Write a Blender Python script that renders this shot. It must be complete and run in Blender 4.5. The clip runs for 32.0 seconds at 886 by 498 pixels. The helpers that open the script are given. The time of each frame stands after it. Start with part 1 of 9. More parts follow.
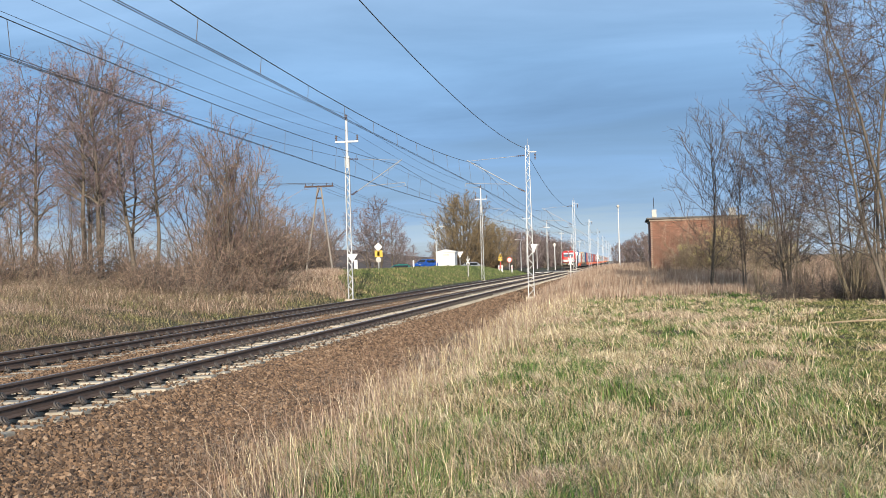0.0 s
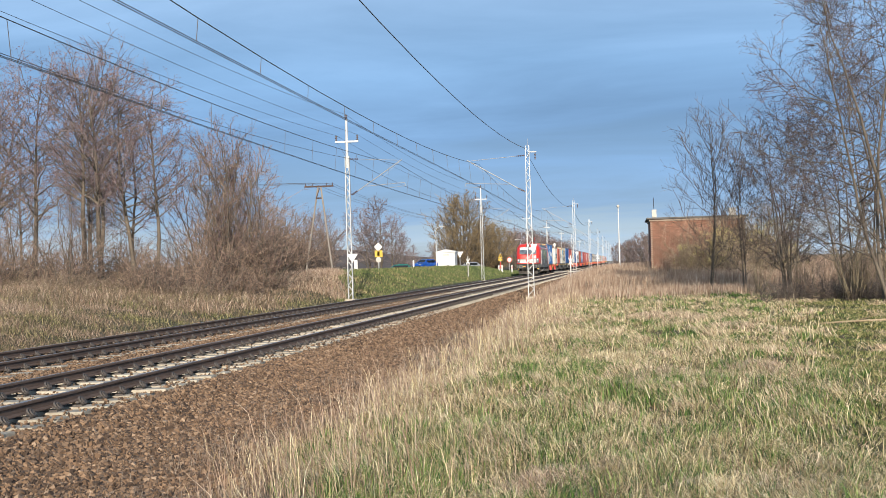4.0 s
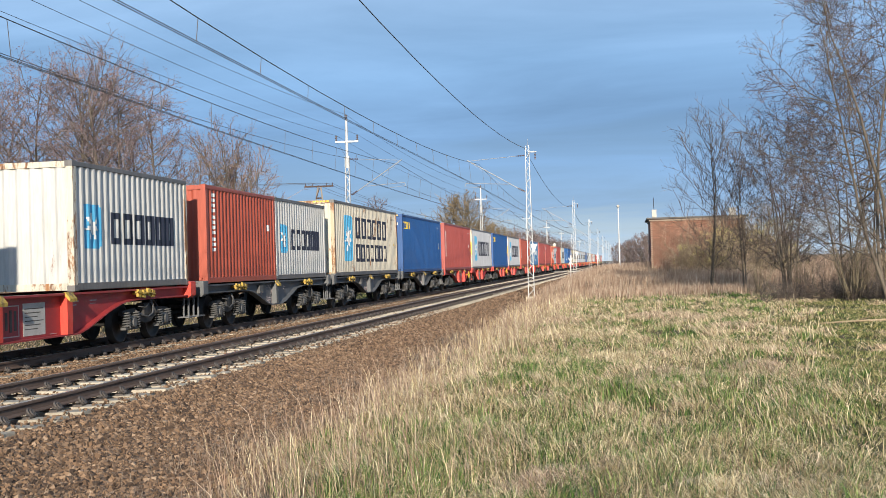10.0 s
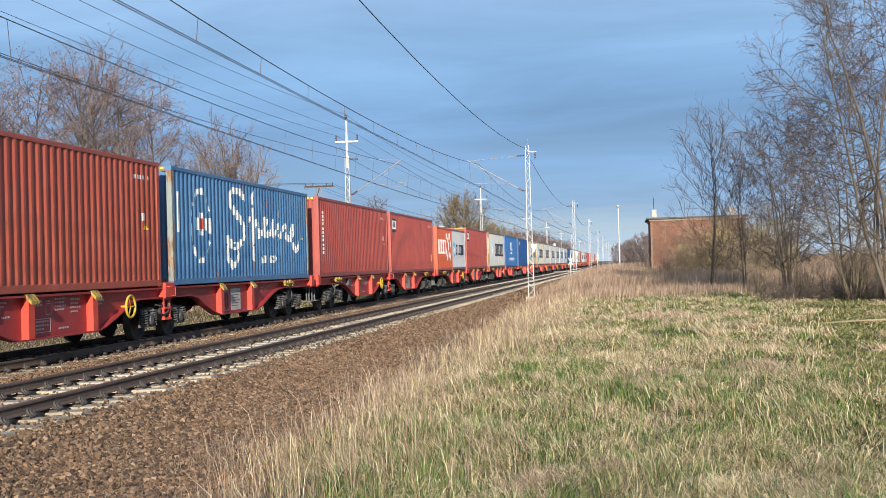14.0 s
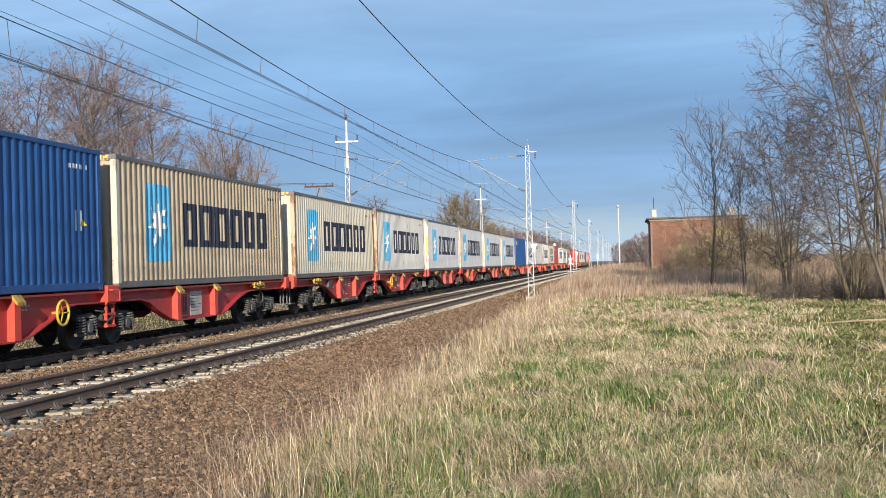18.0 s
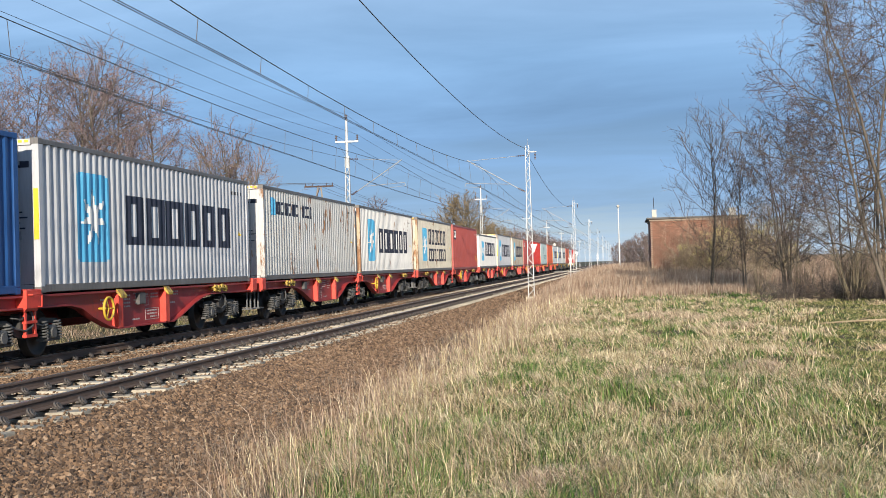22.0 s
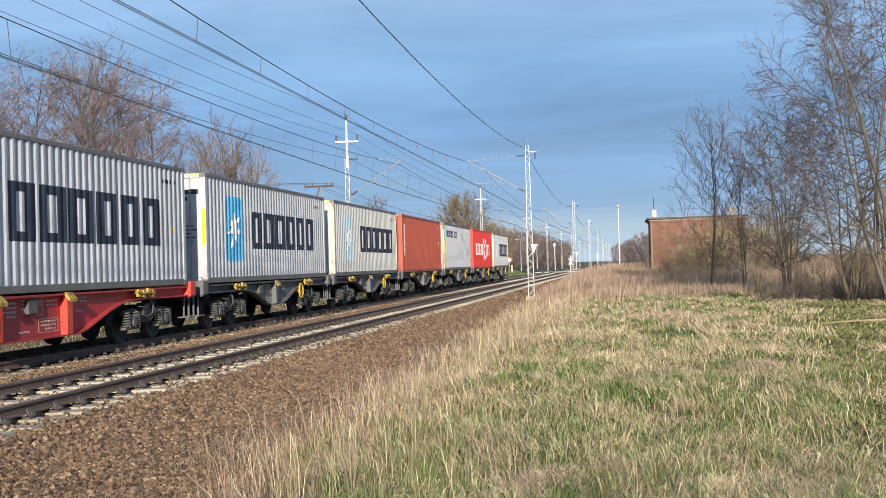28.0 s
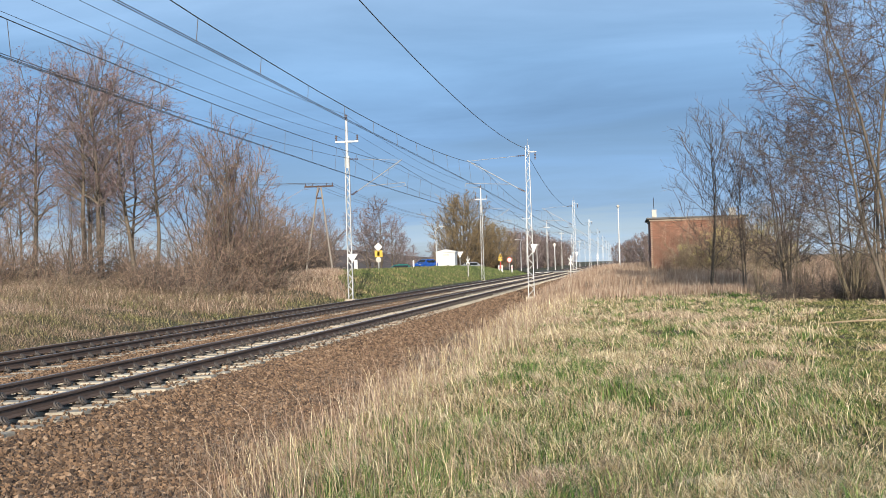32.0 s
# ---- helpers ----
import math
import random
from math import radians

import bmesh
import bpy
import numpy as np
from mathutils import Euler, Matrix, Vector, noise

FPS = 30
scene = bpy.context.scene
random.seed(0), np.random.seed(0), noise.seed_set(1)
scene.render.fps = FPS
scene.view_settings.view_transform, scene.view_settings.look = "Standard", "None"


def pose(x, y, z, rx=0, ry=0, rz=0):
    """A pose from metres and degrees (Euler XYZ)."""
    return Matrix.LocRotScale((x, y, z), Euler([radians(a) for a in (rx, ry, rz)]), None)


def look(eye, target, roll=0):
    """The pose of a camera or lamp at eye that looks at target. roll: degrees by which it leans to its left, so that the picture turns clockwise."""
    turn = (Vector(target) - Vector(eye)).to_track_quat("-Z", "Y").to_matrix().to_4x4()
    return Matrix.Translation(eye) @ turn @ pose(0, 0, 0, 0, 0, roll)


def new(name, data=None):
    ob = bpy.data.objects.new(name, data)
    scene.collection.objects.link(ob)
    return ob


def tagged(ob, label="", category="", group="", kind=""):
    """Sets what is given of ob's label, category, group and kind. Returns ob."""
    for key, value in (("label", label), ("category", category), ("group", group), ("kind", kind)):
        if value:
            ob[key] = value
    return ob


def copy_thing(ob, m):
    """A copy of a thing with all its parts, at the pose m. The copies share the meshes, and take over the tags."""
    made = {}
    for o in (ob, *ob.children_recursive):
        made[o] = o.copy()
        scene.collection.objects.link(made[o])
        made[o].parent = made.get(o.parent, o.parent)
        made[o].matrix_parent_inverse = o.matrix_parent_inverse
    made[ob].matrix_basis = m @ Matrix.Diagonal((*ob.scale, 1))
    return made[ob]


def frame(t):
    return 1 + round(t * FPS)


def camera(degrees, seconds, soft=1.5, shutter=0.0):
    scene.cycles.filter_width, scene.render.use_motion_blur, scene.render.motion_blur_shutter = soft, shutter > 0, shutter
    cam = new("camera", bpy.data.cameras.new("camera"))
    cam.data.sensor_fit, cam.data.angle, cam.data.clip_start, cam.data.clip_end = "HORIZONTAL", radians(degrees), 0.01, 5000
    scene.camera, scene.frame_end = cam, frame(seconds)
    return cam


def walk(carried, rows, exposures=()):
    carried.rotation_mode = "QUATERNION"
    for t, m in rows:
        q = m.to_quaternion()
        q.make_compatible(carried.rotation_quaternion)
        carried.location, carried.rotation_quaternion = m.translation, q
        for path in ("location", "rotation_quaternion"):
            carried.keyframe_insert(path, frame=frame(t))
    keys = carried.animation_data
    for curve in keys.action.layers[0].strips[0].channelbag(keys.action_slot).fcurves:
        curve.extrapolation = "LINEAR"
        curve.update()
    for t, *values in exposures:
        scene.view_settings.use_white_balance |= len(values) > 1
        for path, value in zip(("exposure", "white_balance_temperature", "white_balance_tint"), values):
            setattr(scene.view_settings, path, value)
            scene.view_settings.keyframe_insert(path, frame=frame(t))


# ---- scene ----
cam = camera(41.6355, 32.0, soft=0.4)
EYE = Vector((0.0, 0.0, 1.518))
YAW, TILT, LEAN = radians(8.7718), radians(0.80637), -1.63698
AIM = EYE + Vector((-math.sin(YAW) * math.cos(TILT), math.cos(YAW) * math.cos(TILT), math.sin(TILT)))
walk(cam, [(0.0, look(EYE, AIM, LEAN)), (32.0, look(EYE, AIM, LEAN))], exposures=[(0.0, 0.45), (32.0, 0.45)])

# ---- light: a low sun behind the camera, a blue sky with thin layered cloud ----
SUN_WAY = Vector((-0.175, 1.0, -0.28)).normalized()
SUN_UP = math.asin(-SUN_WAY.z)
sun = new("sun", bpy.data.lights.new("sun", "SUN"))
sun.data.energy, sun.data.angle, sun.data.color = 5.0, radians(0.55), (1.0, 0.90, 0.76)
sun.matrix_world = Matrix.Translation((-20, -60, 60)) @ SUN_WAY.to_track_quat("-Z", "Y").to_matrix().to_4x4()


def make_world():
    world = bpy.data.worlds.new("sky")
    scene.world = world
    world.use_nodes = True
    nt = world.node_tree
    nt.nodes.clear()
    out = nt.nodes.new("ShaderNodeOutputWorld")
    bg = nt.nodes.new("ShaderNodeBackground")
    sky = nt.nodes.new("ShaderNodeTexSky")
    sky.sky_type, sky.sun_disc = "NISHITA", False
    sky.sun_elevation, sky.sun_rotation = SUN_UP, math.atan2(-SUN_WAY.x, -SUN_WAY.y)
    sky.air_density, sky.dust_density, sky.ozone_density = 1.0, 0.6, 2.5
    co = nt.nodes.new("ShaderNodeTexCoord")
    sep = nt.nodes.new("ShaderNodeSeparateXYZ")
    nt.links.new(co.outputs["Generated"], sep.inputs[0])
    # flat cloud layer: coordinates spread out towards the horizon
    lift = nt.nodes.new("ShaderNodeMath")
    lift.operation, lift.inputs[1].default_value = "ADD", 0.10
    nt.links.new(sep.outputs[2], lift.inputs[0])
    div = nt.nodes.new("ShaderNodeVectorMath")
    div.operation = "DIVIDE"
    com = nt.nodes.new("ShaderNodeCombineXYZ")
    for i in range(3):
        nt.links.new(lift.outputs[0], com.inputs[i])
    nt.links.new(co.outputs["Generated"], div.inputs[0])
    nt.links.new(com.outputs[0], div.inputs[1])
    mp = nt.nodes.new("ShaderNodeMapping")
    mp.inputs["Scale"].default_value = (0.55, 1.0, 1.0)
    mp.inputs["Rotation"].default_value = (0, 0, 0.25)
    nt.links.new(div.outputs[0], mp.inputs[0])
    n1 = nt.nodes.new("ShaderNodeTexNoise")
    n1.inputs["Scale"].default_value, n1.inputs["Detail"].default_value, n1.inputs["Roughness"].default_value = 1.1, 7.0, 0.55
    n1.inputs["Distortion"].default_value = 0.4
    nt.links.new(mp.outputs[0], n1.inputs["Vector"])
    # cloud cover: pale at the horizon, slate blue above it, paler again higher up
    cover = nt.nodes.new("ShaderNodeValToRGB")
    els = cover.color_ramp.elements
    while len(els) < len(CLOUD_LAYERS):
        els.new(0.5)
    for e, (pos, col) in zip(els, CLOUD_LAYERS):
        e.position, e.color = pos, (*col, 1)
    wob = nt.nodes.new("ShaderNodeMath")
    wob.operation, wob.inputs[1].default_value = "MULTIPLY_ADD", 0.10
    drift = nt.nodes.new("ShaderNodeMath")
    drift.operation, drift.inputs[1].default_value = "SUBTRACT", 0.5
    nt.links.new(n1.outputs["Fac"], drift.inputs[0])
    nt.links.new(drift.outputs[0], wob.inputs[0])
    nt.links.new(sep.outputs[2], wob.inputs[2])
    nt.links.new(wob.outputs[0], cover.inputs[0])
    shade = nt.nodes.new("ShaderNodeMapRange")
    shade.inputs["From Min"].default_value, shade.inputs["From Max"].default_value = 0.3, 0.7
    shade.inputs["To Min"].default_value, shade.inputs["To Max"].default_value = 0.80, 1.22
    nt.links.new(n1.outputs["Fac"], shade.inputs["Value"])
    cloud = nt.nodes.new("ShaderNodeVectorMath")
    cloud.operation = "SCALE"
    nt.links.new(cover.outputs[0], cloud.inputs[0])
    nt.links.new(shade.outputs[0], cloud.inputs["Scale"])
    lit = nt.nodes.new("ShaderNodeVectorMath")
    lit.operation = "SCALE"
    lit.inputs["Scale"].default_value = 0.74 / SKY_POWER
    nt.links.new(cloud.outputs[0], lit.inputs[0])
    mix = nt.nodes.new("ShaderNodeMixRGB")
    mix.inputs[0].default_value = 0.82
    nt.links.new(sky.outputs[0], mix.inputs[1])
    nt.links.new(lit.outputs[0], mix.inputs[2])
    nt.links.new(mix.outputs[0], bg.inputs[0])
    bg.inputs[1].default_value = SKY_POWER
    nt.links.new(bg.outputs[0], out.inputs[0])


SKY_POWER = 0.10
CLOUD_LAYERS = [(0.0, (0.47, 0.62, 0.80)), (0.022, (0.42, 0.59, 0.81)), (0.05, (0.19, 0.355, 0.65)), (0.11, (0.165, 0.33, 0.645)), (0.17, (0.235, 0.43, 0.74)), (0.24, (0.34, 0.53, 0.81)), (0.6, (0.34, 0.50, 0.74)), (1.0, (0.34, 0.48, 0.70))]
make_world()

# ---- materials ----


def nodes_of(name):
    m = bpy.data.materials.new(name)
    m.use_nodes = True
    nt = m.node_tree
    return m, nt, nt.nodes["Principled BSDF"]


def ramp_node(nt, stops):
    r = nt.nodes.new("ShaderNodeValToRGB")
    els = r.color_ramp.elements
    while len(els) < len(stops):
        els.new(0.5)
    for e, (pos, col) in zip(els, stops):
        e.position, e.color = pos, (*col, 1)
    return r


def noise_node(nt, scale, detail=4.0, rough=0.6, stretch=(1, 1, 1), object_space=True):
    co = nt.nodes.new("ShaderNodeTexCoord")
    mp = nt.nodes.new("ShaderNodeMapping")
    mp.inputs["Scale"].default_value = stretch
    n = nt.nodes.new("ShaderNodeTexNoise")
    n.inputs["Scale"].default_value, n.inputs["Detail"].default_value, n.inputs["Roughness"].default_value = scale, detail, rough
    nt.links.new(co.outputs["Object"], mp.inputs[0])
    nt.links.new(mp.outputs[0], n.inputs["Vector"])
    return n


def surface(name, dark, light, scale=3.0, fine=40.0, rough=0.8, metal=0.0, bump=0.2, per_object=0.0, stretch=(1, 1, 1), stain=None, stain_scale=1.2, stain_at=0.62, bump_size=0.01):
    """A surface with coarse and fine variation, optional stains and relief."""
    m, nt, bsdf = nodes_of(name)
    a = noise_node(nt, scale, 5, 0.6, stretch)
    b = noise_node(nt, fine, 3, 0.6, stretch)
    mixn = nt.nodes.new("ShaderNodeMath")
    mixn.operation = "MULTIPLY_ADD"
    mixn.inputs[1].default_value = 0.4
    nt.links.new(b.outputs["Fac"], mixn.inputs[0])
    sc = nt.nodes.new("ShaderNodeMath")
    sc.operation, sc.inputs[1].default_value = "MULTIPLY", 0.6
    nt.links.new(a.outputs["Fac"], sc.inputs[0])
    nt.links.new(sc.outputs[0], mixn.inputs[2])
    r = ramp_node(nt, [(0.32, dark), (0.68, light)])
    nt.links.new(mixn.outputs[0], r.inputs[0])
    col = r.outputs[0]
    if per_object:
        info = nt.nodes.new("ShaderNodeObjectInfo")
        hsv = nt.nodes.new("ShaderNodeHueSaturation")
        mul = nt.nodes.new("ShaderNodeMapRange")
        mul.inputs["To Min"].default_value, mul.inputs["To Max"].default_value = 1 - per_object, 1 + per_object
        nt.links.new(info.outputs["Random"], mul.inputs["Value"])
        nt.links.new(mul.outputs[0], hsv.inputs["Value"])
        nt.links.new(col, hsv.inputs["Color"])
        col = hsv.outputs[0]
    if stain:
        s = noise_node(nt, stain_scale, 8, 0.68, (1, 1, 0.45))
        sr = ramp_node(nt, [(stain_at, (0, 0, 0)), (min(stain_at + 0.1, 1), (1, 1, 1))])
        nt.links.new(s.outputs["Fac"], sr.inputs[0])
        mx = nt.nodes.new("ShaderNodeMixRGB")
        mx.inputs[2].default_value = (*stain, 1)
        nt.links.new(sr.outputs[0], mx.inputs[0])
        nt.links.new(col, mx.inputs[1])
        col = mx.outputs[0]
    nt.links.new(col, bsdf.inputs["Base Color"])
    rr = nt.nodes.new("ShaderNodeMapRange")
    rr.inputs["To Min"].default_value, rr.inputs["To Max"].default_value = max(rough - 0.12, 0.02), min(rough + 0.12, 1)
    nt.links.new(b.outputs["Fac"], rr.inputs["Value"])
    nt.links.new(rr.outputs[0], bsdf.inputs["Roughness"])
    bsdf.inputs["Metallic"].default_value = metal
    if bump:
        bp = nt.nodes.new("ShaderNodeBump")
        bp.inputs["Strength"].default_value, bp.inputs["Distance"].default_value = bump, bump_size
        nt.links.new(mixn.outputs[0], bp.inputs["Height"])
        nt.links.new(bp.outputs[0], bsdf.inputs["Normal"])
    return m


def island_surface(name, stops, rough=0.8, sheen=0.0, translucent=0.0):
    """A surface whose every loose piece takes its own colour from the stops."""
    m, nt, bsdf = nodes_of(name)
    g = nt.nodes.new("ShaderNodeNewGeometry")
    r = ramp_node(nt, stops)
    nt.links.new(g.outputs["Random Per Island"], r.inputs[0])
    nt.links.new(r.outputs[0], bsdf.inputs["Base Color"])
    bsdf.inputs["Roughness"].default_value = rough
    if translucent:
        tr = nt.nodes.new("ShaderNodeBsdfTranslucent")
        nt.links.new(r.outputs[0], tr.inputs[0])
        mix = nt.nodes.new("ShaderNodeMixShader")
        mix.inputs[0].default_value = translucent
        out = nt.nodes["Material Output"]
        nt.links.new(bsdf.outputs[0], mix.inputs[1])
        nt.links.new(tr.outputs[0], mix.inputs[2])
        nt.links.new(mix.outputs[0], out.inputs[0])
    return m


def glow(name, col, power):
    m, nt, bsdf = nodes_of(name)
    bsdf.inputs["Base Color"].default_value = (*col, 1)
    bsdf.inputs["Emission Color"].default_value = (*col, 1)
    bsdf.inputs["Emission Strength"].default_value = power
    return m


M_RAIL_SIDE = surface("rusty rail steel", (0.070, 0.048, 0.038), (0.160, 0.105, 0.078), 6, 60, 0.8, 0.1, 0.3, stretch=(1, 0.2, 1))
M_RAIL_TOP = surface("polished rail head", (0.30, 0.29, 0.28), (0.45, 0.44, 0.43), 8, 90, 0.32, 0.9, 0.05, stretch=(1, 0.1, 1))
M_SLEEPER = surface("weathered concrete", (0.25, 0.215, 0.165), (0.56, 0.495, 0.39), 2.2, 30, 0.92, 0, 0.6, per_object=0.22, stain=(0.17, 0.11, 0.075), stain_scale=1.9, stain_at=0.60)
M_CLIP = surface("rusted fastening", (0.055, 0.045, 0.039), (0.15, 0.13, 0.118), 20, 80, 0.7, 0.4, 0.2)
M_STONE = island_surface("ballast stones", [(0.0, (0.045, 0.027, 0.016)), (0.3, (0.112, 0.066, 0.037)), (0.6, (0.185, 0.114, 0.066)), (0.9, (0.245, 0.156, 0.094)), (1.0, (0.34, 0.24, 0.16))], 0.9)
M_STEEL_PAINT = surface("pale grey painted steel", (0.42, 0.43, 0.425), (0.60, 0.61, 0.60), 1.5, 30, 0.55, 0.1, 0.1, stain=(0.36, 0.33, 0.28), stain_scale=3.0, stain_at=0.70)
M_CONCRETE = surface("pale concrete", (0.36, 0.34, 0.30), (0.56, 0.54, 0.49), 2.0, 40, 0.9, 0, 0.3)
M_WIRE = surface("dark copper wire", (0.060, 0.060, 0.062), (0.12, 0.116, 0.11), 2, 20, 0.6, 0.3, 0)
M_INSULATOR = surface("brown glazed insulator", (0.05, 0.025, 0.018), (0.10, 0.05, 0.035), 10, 60, 0.25, 0, 0)
M_ALU = surface("galvanised tube", (0.26, 0.265, 0.27), (0.38, 0.385, 0.39), 4, 60, 0.55, 0.3, 0.05)
M_WHITE = surface("white paint", (0.54, 0.54, 0.52), (0.68, 0.675, 0.65), 1.5, 30, 0.6, 0, 0.1)
M_YELLOW = surface("yellow paint", (0.46, 0.29, 0.025), (0.66, 0.45, 0.05), 3, 40, 0.55, 0, 0.1, stain=(0.22, 0.15, 0.05), stain_scale=4.0, stain_at=0.6)
M_BLACK = surface("black paint", (0.012, 0.012, 0.013), (0.03, 0.03, 0.032), 3, 40, 0.5, 0, 0.1)
M_RED_SIGN = surface("red sign paint", (0.45, 0.03, 0.02), (0.60, 0.05, 0.03), 3, 40, 0.5, 0, 0.05)
M_GREEN_SIGN = surface("green sign sheet", (0.01, 0.16, 0.09), (0.02, 0.22, 0.12), 3, 40, 0.45, 0, 0.05)
M_WOOD = surface("grey pole timber", (0.17, 0.145, 0.12), (0.31, 0.275, 0.235), 3, 40, 0.9, 0, 0.4, stretch=(1, 1, 0.1))
M_WOOD_DARK = surface("tarred pole timber", (0.05, 0.032, 0.024), (0.10, 0.065, 0.05), 3, 40, 0.9, 0, 0.4, stretch=(1, 1, 0.1))
M_GLASS_DARK = surface("dark window glass", (0.012, 0.015, 0.018), (0.025, 0.03, 0.035), 1, 10, 0.12, 0, 0)

# ---- building helpers ----


class Shape:
    """Collects vertices and faces of one part."""

    def __init__(self):
        self.v, self.f = [], []

    def quad(self, *pts):
        n = len(self.v)
        self.v.extend(tuple(q) for q in pts)
        self.f.append(tuple(range(n, n + len(pts))))
        return self

    def box(self, x0, x1, y0, y1, z0, z1, c=0.0):
        """An axis-aligned box, its edges cut off by c."""
        if c <= 0:
            n = len(self.v)
            self.v += [(x, y, z) for z in (z0, z1) for y in (y0, y1) for x in (x0, x1)]
            self.f += [tuple(n + i for i in q) for q in ((0, 2, 3, 1), (4, 5, 7, 6), (0, 1, 5, 4), (2, 6, 7, 3), (0, 4, 6, 2), (1, 3, 7, 5))]
            return self
        prof = [(x0 + c, z0), (x1 - c, z0), (x1, z0 + c), (x1, z1 - c), (x1 - c, z1), (x0 + c, z1), (x0, z1 - c), (x0, z0 + c)]
        return self.extrude_y(prof, y0, y1, c)

    def extrude_y(self, prof, y0, y1, c=0.0):
        """A closed (x, z) outline, counter-clockwise seen from -y, drawn along y."""
        k = len(prof)
        cx, cz = sum(q[0] for q in prof) / k, sum(q[1] for q in prof) / k
        rings = [(y0, 1.0), (y1, 1.0)]
        n = len(self.v)
        for y, s in rings:
            self.v += [(cx + (x - cx) * s, y, cz + (z - cz) * s) for x, z in prof]
        for i in range(k):
            j = (i + 1) % k
            self.f.append((n + i, n + j, n + k + j, n + k + i))
        self.f.append(tuple(n + i for i in range(k))[::-1])
        self.f.append(tuple(n + k + i for i in range(k)))
        return self

    def extrude_x(self, prof, x0, x1):
        """A closed (y, z) outline drawn along x."""
        k, n = len(prof), len(self.v)
        for x in (x0, x1):
            self.v += [(x, y, z) for y, z in prof]
        for i in range(k):
            j = (i + 1) % k
            self.f.append((n + i, n + j, n + k + j, n + k + i))
        self.f.append(tuple(n + i for i in range(k))[::-1])
        self.f.append(tuple(n + k + i for i in range(k)))
        return self

    def tube(self, a, b, r0, r1=None, sides=8, caps=True):
        r1 = r0 if r1 is None else r1
        a, b = Vector(a), Vector(b)
        d = (b - a).normalized()
        u = d.orthogonal().normalized()
        w = d.cross(u)
        n = len(self.v)
        for q, r in ((a, r0), (b, r1)):
            for i in range(sides):
                t = 2 * math.pi * i / sides
                self.v.append(tuple(q + (u * math.cos(t) + w * math.sin(t)) * r))
        for i in range(sides):
            j = (i + 1) % sides
            self.f.append((n + i, n + j, n + sides + j, n + sides + i))
        if caps:
            self.f.append(tuple(n + i for i in range(sides))[::-1])
            self.f.append(tuple(n + sides + i for i in range(sides)))
        return self

    def path(self, pts, r, sides=6):
        """A tube along points."""
        pts = [Vector(q) for q in pts]
        n = len(self.v)
        u = None
        for i, q in enumerate(pts):
            d = (pts[min(i + 1, len(pts) - 1)] - pts[max(i - 1, 0)]).normalized()
            if u is None:
                u = d.orthogonal().normalized()
            u = (u - d * u.dot(d)).normalized()
            w = d.cross(u)
            rr = r[i] if isinstance(r, (list, tuple)) else r
            for k in range(sides):
                t = 2 * math.pi * k / sides
                self.v.append(tuple(q + (u * math.cos(t) + w * math.sin(t)) * rr))
        for i in range(len(pts) - 1):
            for k in range(sides):
                j = (k + 1) % sides
                b = n + i * sides
                self.f.append((b + k, b + j, b + sides + j, b + sides + k))
        self.f.append(tuple(n + k for k in range(sides))[::-1])
        b = n + (len(pts) - 1) * sides
        self.f.append(tuple(b + k for k in range(sides)))
        return self

    def coil(self, c, height, R, r, turns=5, sides=5):
        """An upright coil spring as one wound bar."""
        n = turns * 9
        return self.path([(c[0] + R * math.cos(2 * math.pi * i / 9), c[1] + R * math.sin(2 * math.pi * i / 9), c[2] + height * i / n) for i in range(n + 1)], r, sides)

    def ring(self, c, axis, R, r, seg=20, sides=6):
        c, axis = Vector(c), Vector(axis).normalized()
        u = axis.orthogonal().normalized()
        w = axis.cross(u)
        n = len(self.v)
        for i in range(seg):
            t = 2 * math.pi * i / seg
            d = u * math.cos(t) + w * math.sin(t)
            for k in range(sides):
                s = 2 * math.pi * k / sides
                self.v.append(tuple(c + d * (R + r * math.cos(s)) + axis * r * math.sin(s)))
        for i in range(seg):
            for k in range(sides):
                a, b = n + i * sides, n + ((i + 1) % seg) * sides
                j = (k + 1) % sides
                self.f.append((a + k, b + k, b + j, a + j))
        return self

    def lathe(self, prof, c, axis, seg=20):
        """A profile of (radius, along) turned round an axis."""
        c, axis = Vector(c), Vector(axis).normalized()
        u = axis.orthogonal().normalized()
        w = axis.cross(u)
        n, k = len(self.v), len(prof)
        for i in range(seg):
            t = 2 * math.pi * i / seg
            d = u * math.cos(t) + w * math.sin(t)
            self.v += [tuple(c + d * r + axis * h) for r, h in prof]
        for i in range(seg):
            a, b = n + i * k, n + ((i + 1) % seg) * k
            for j in range(k - 1):
                self.f.append((a + j, b + j, b + j + 1, a + j + 1))
        return self

    def move(self, m, start=0):
        self.v[start:] = [tuple(m @ Vector(q)) for q in self.v[start:]]
        return self

    def mesh(self, name, material, smooth=False):
        me = bpy.data.meshes.new(name)
        me.from_pydata(self.v, [], self.f)
        me.materials.append(material)
        if smooth:
            me.shade_smooth()
        me.update()
        return me


def part(name, shape, material, parent=None, label="", smooth=False, at=None):
    """One mesh object of its own, under a thing or part."""
    data = shape if isinstance(shape, bpy.types.Mesh) else shape.mesh(name, material, smooth)
    ob = new(name, data)
    if parent:
        ob.parent = parent
    if at is not None:
        ob.matrix_basis = at
    if label:
        ob["label"] = label
    return ob


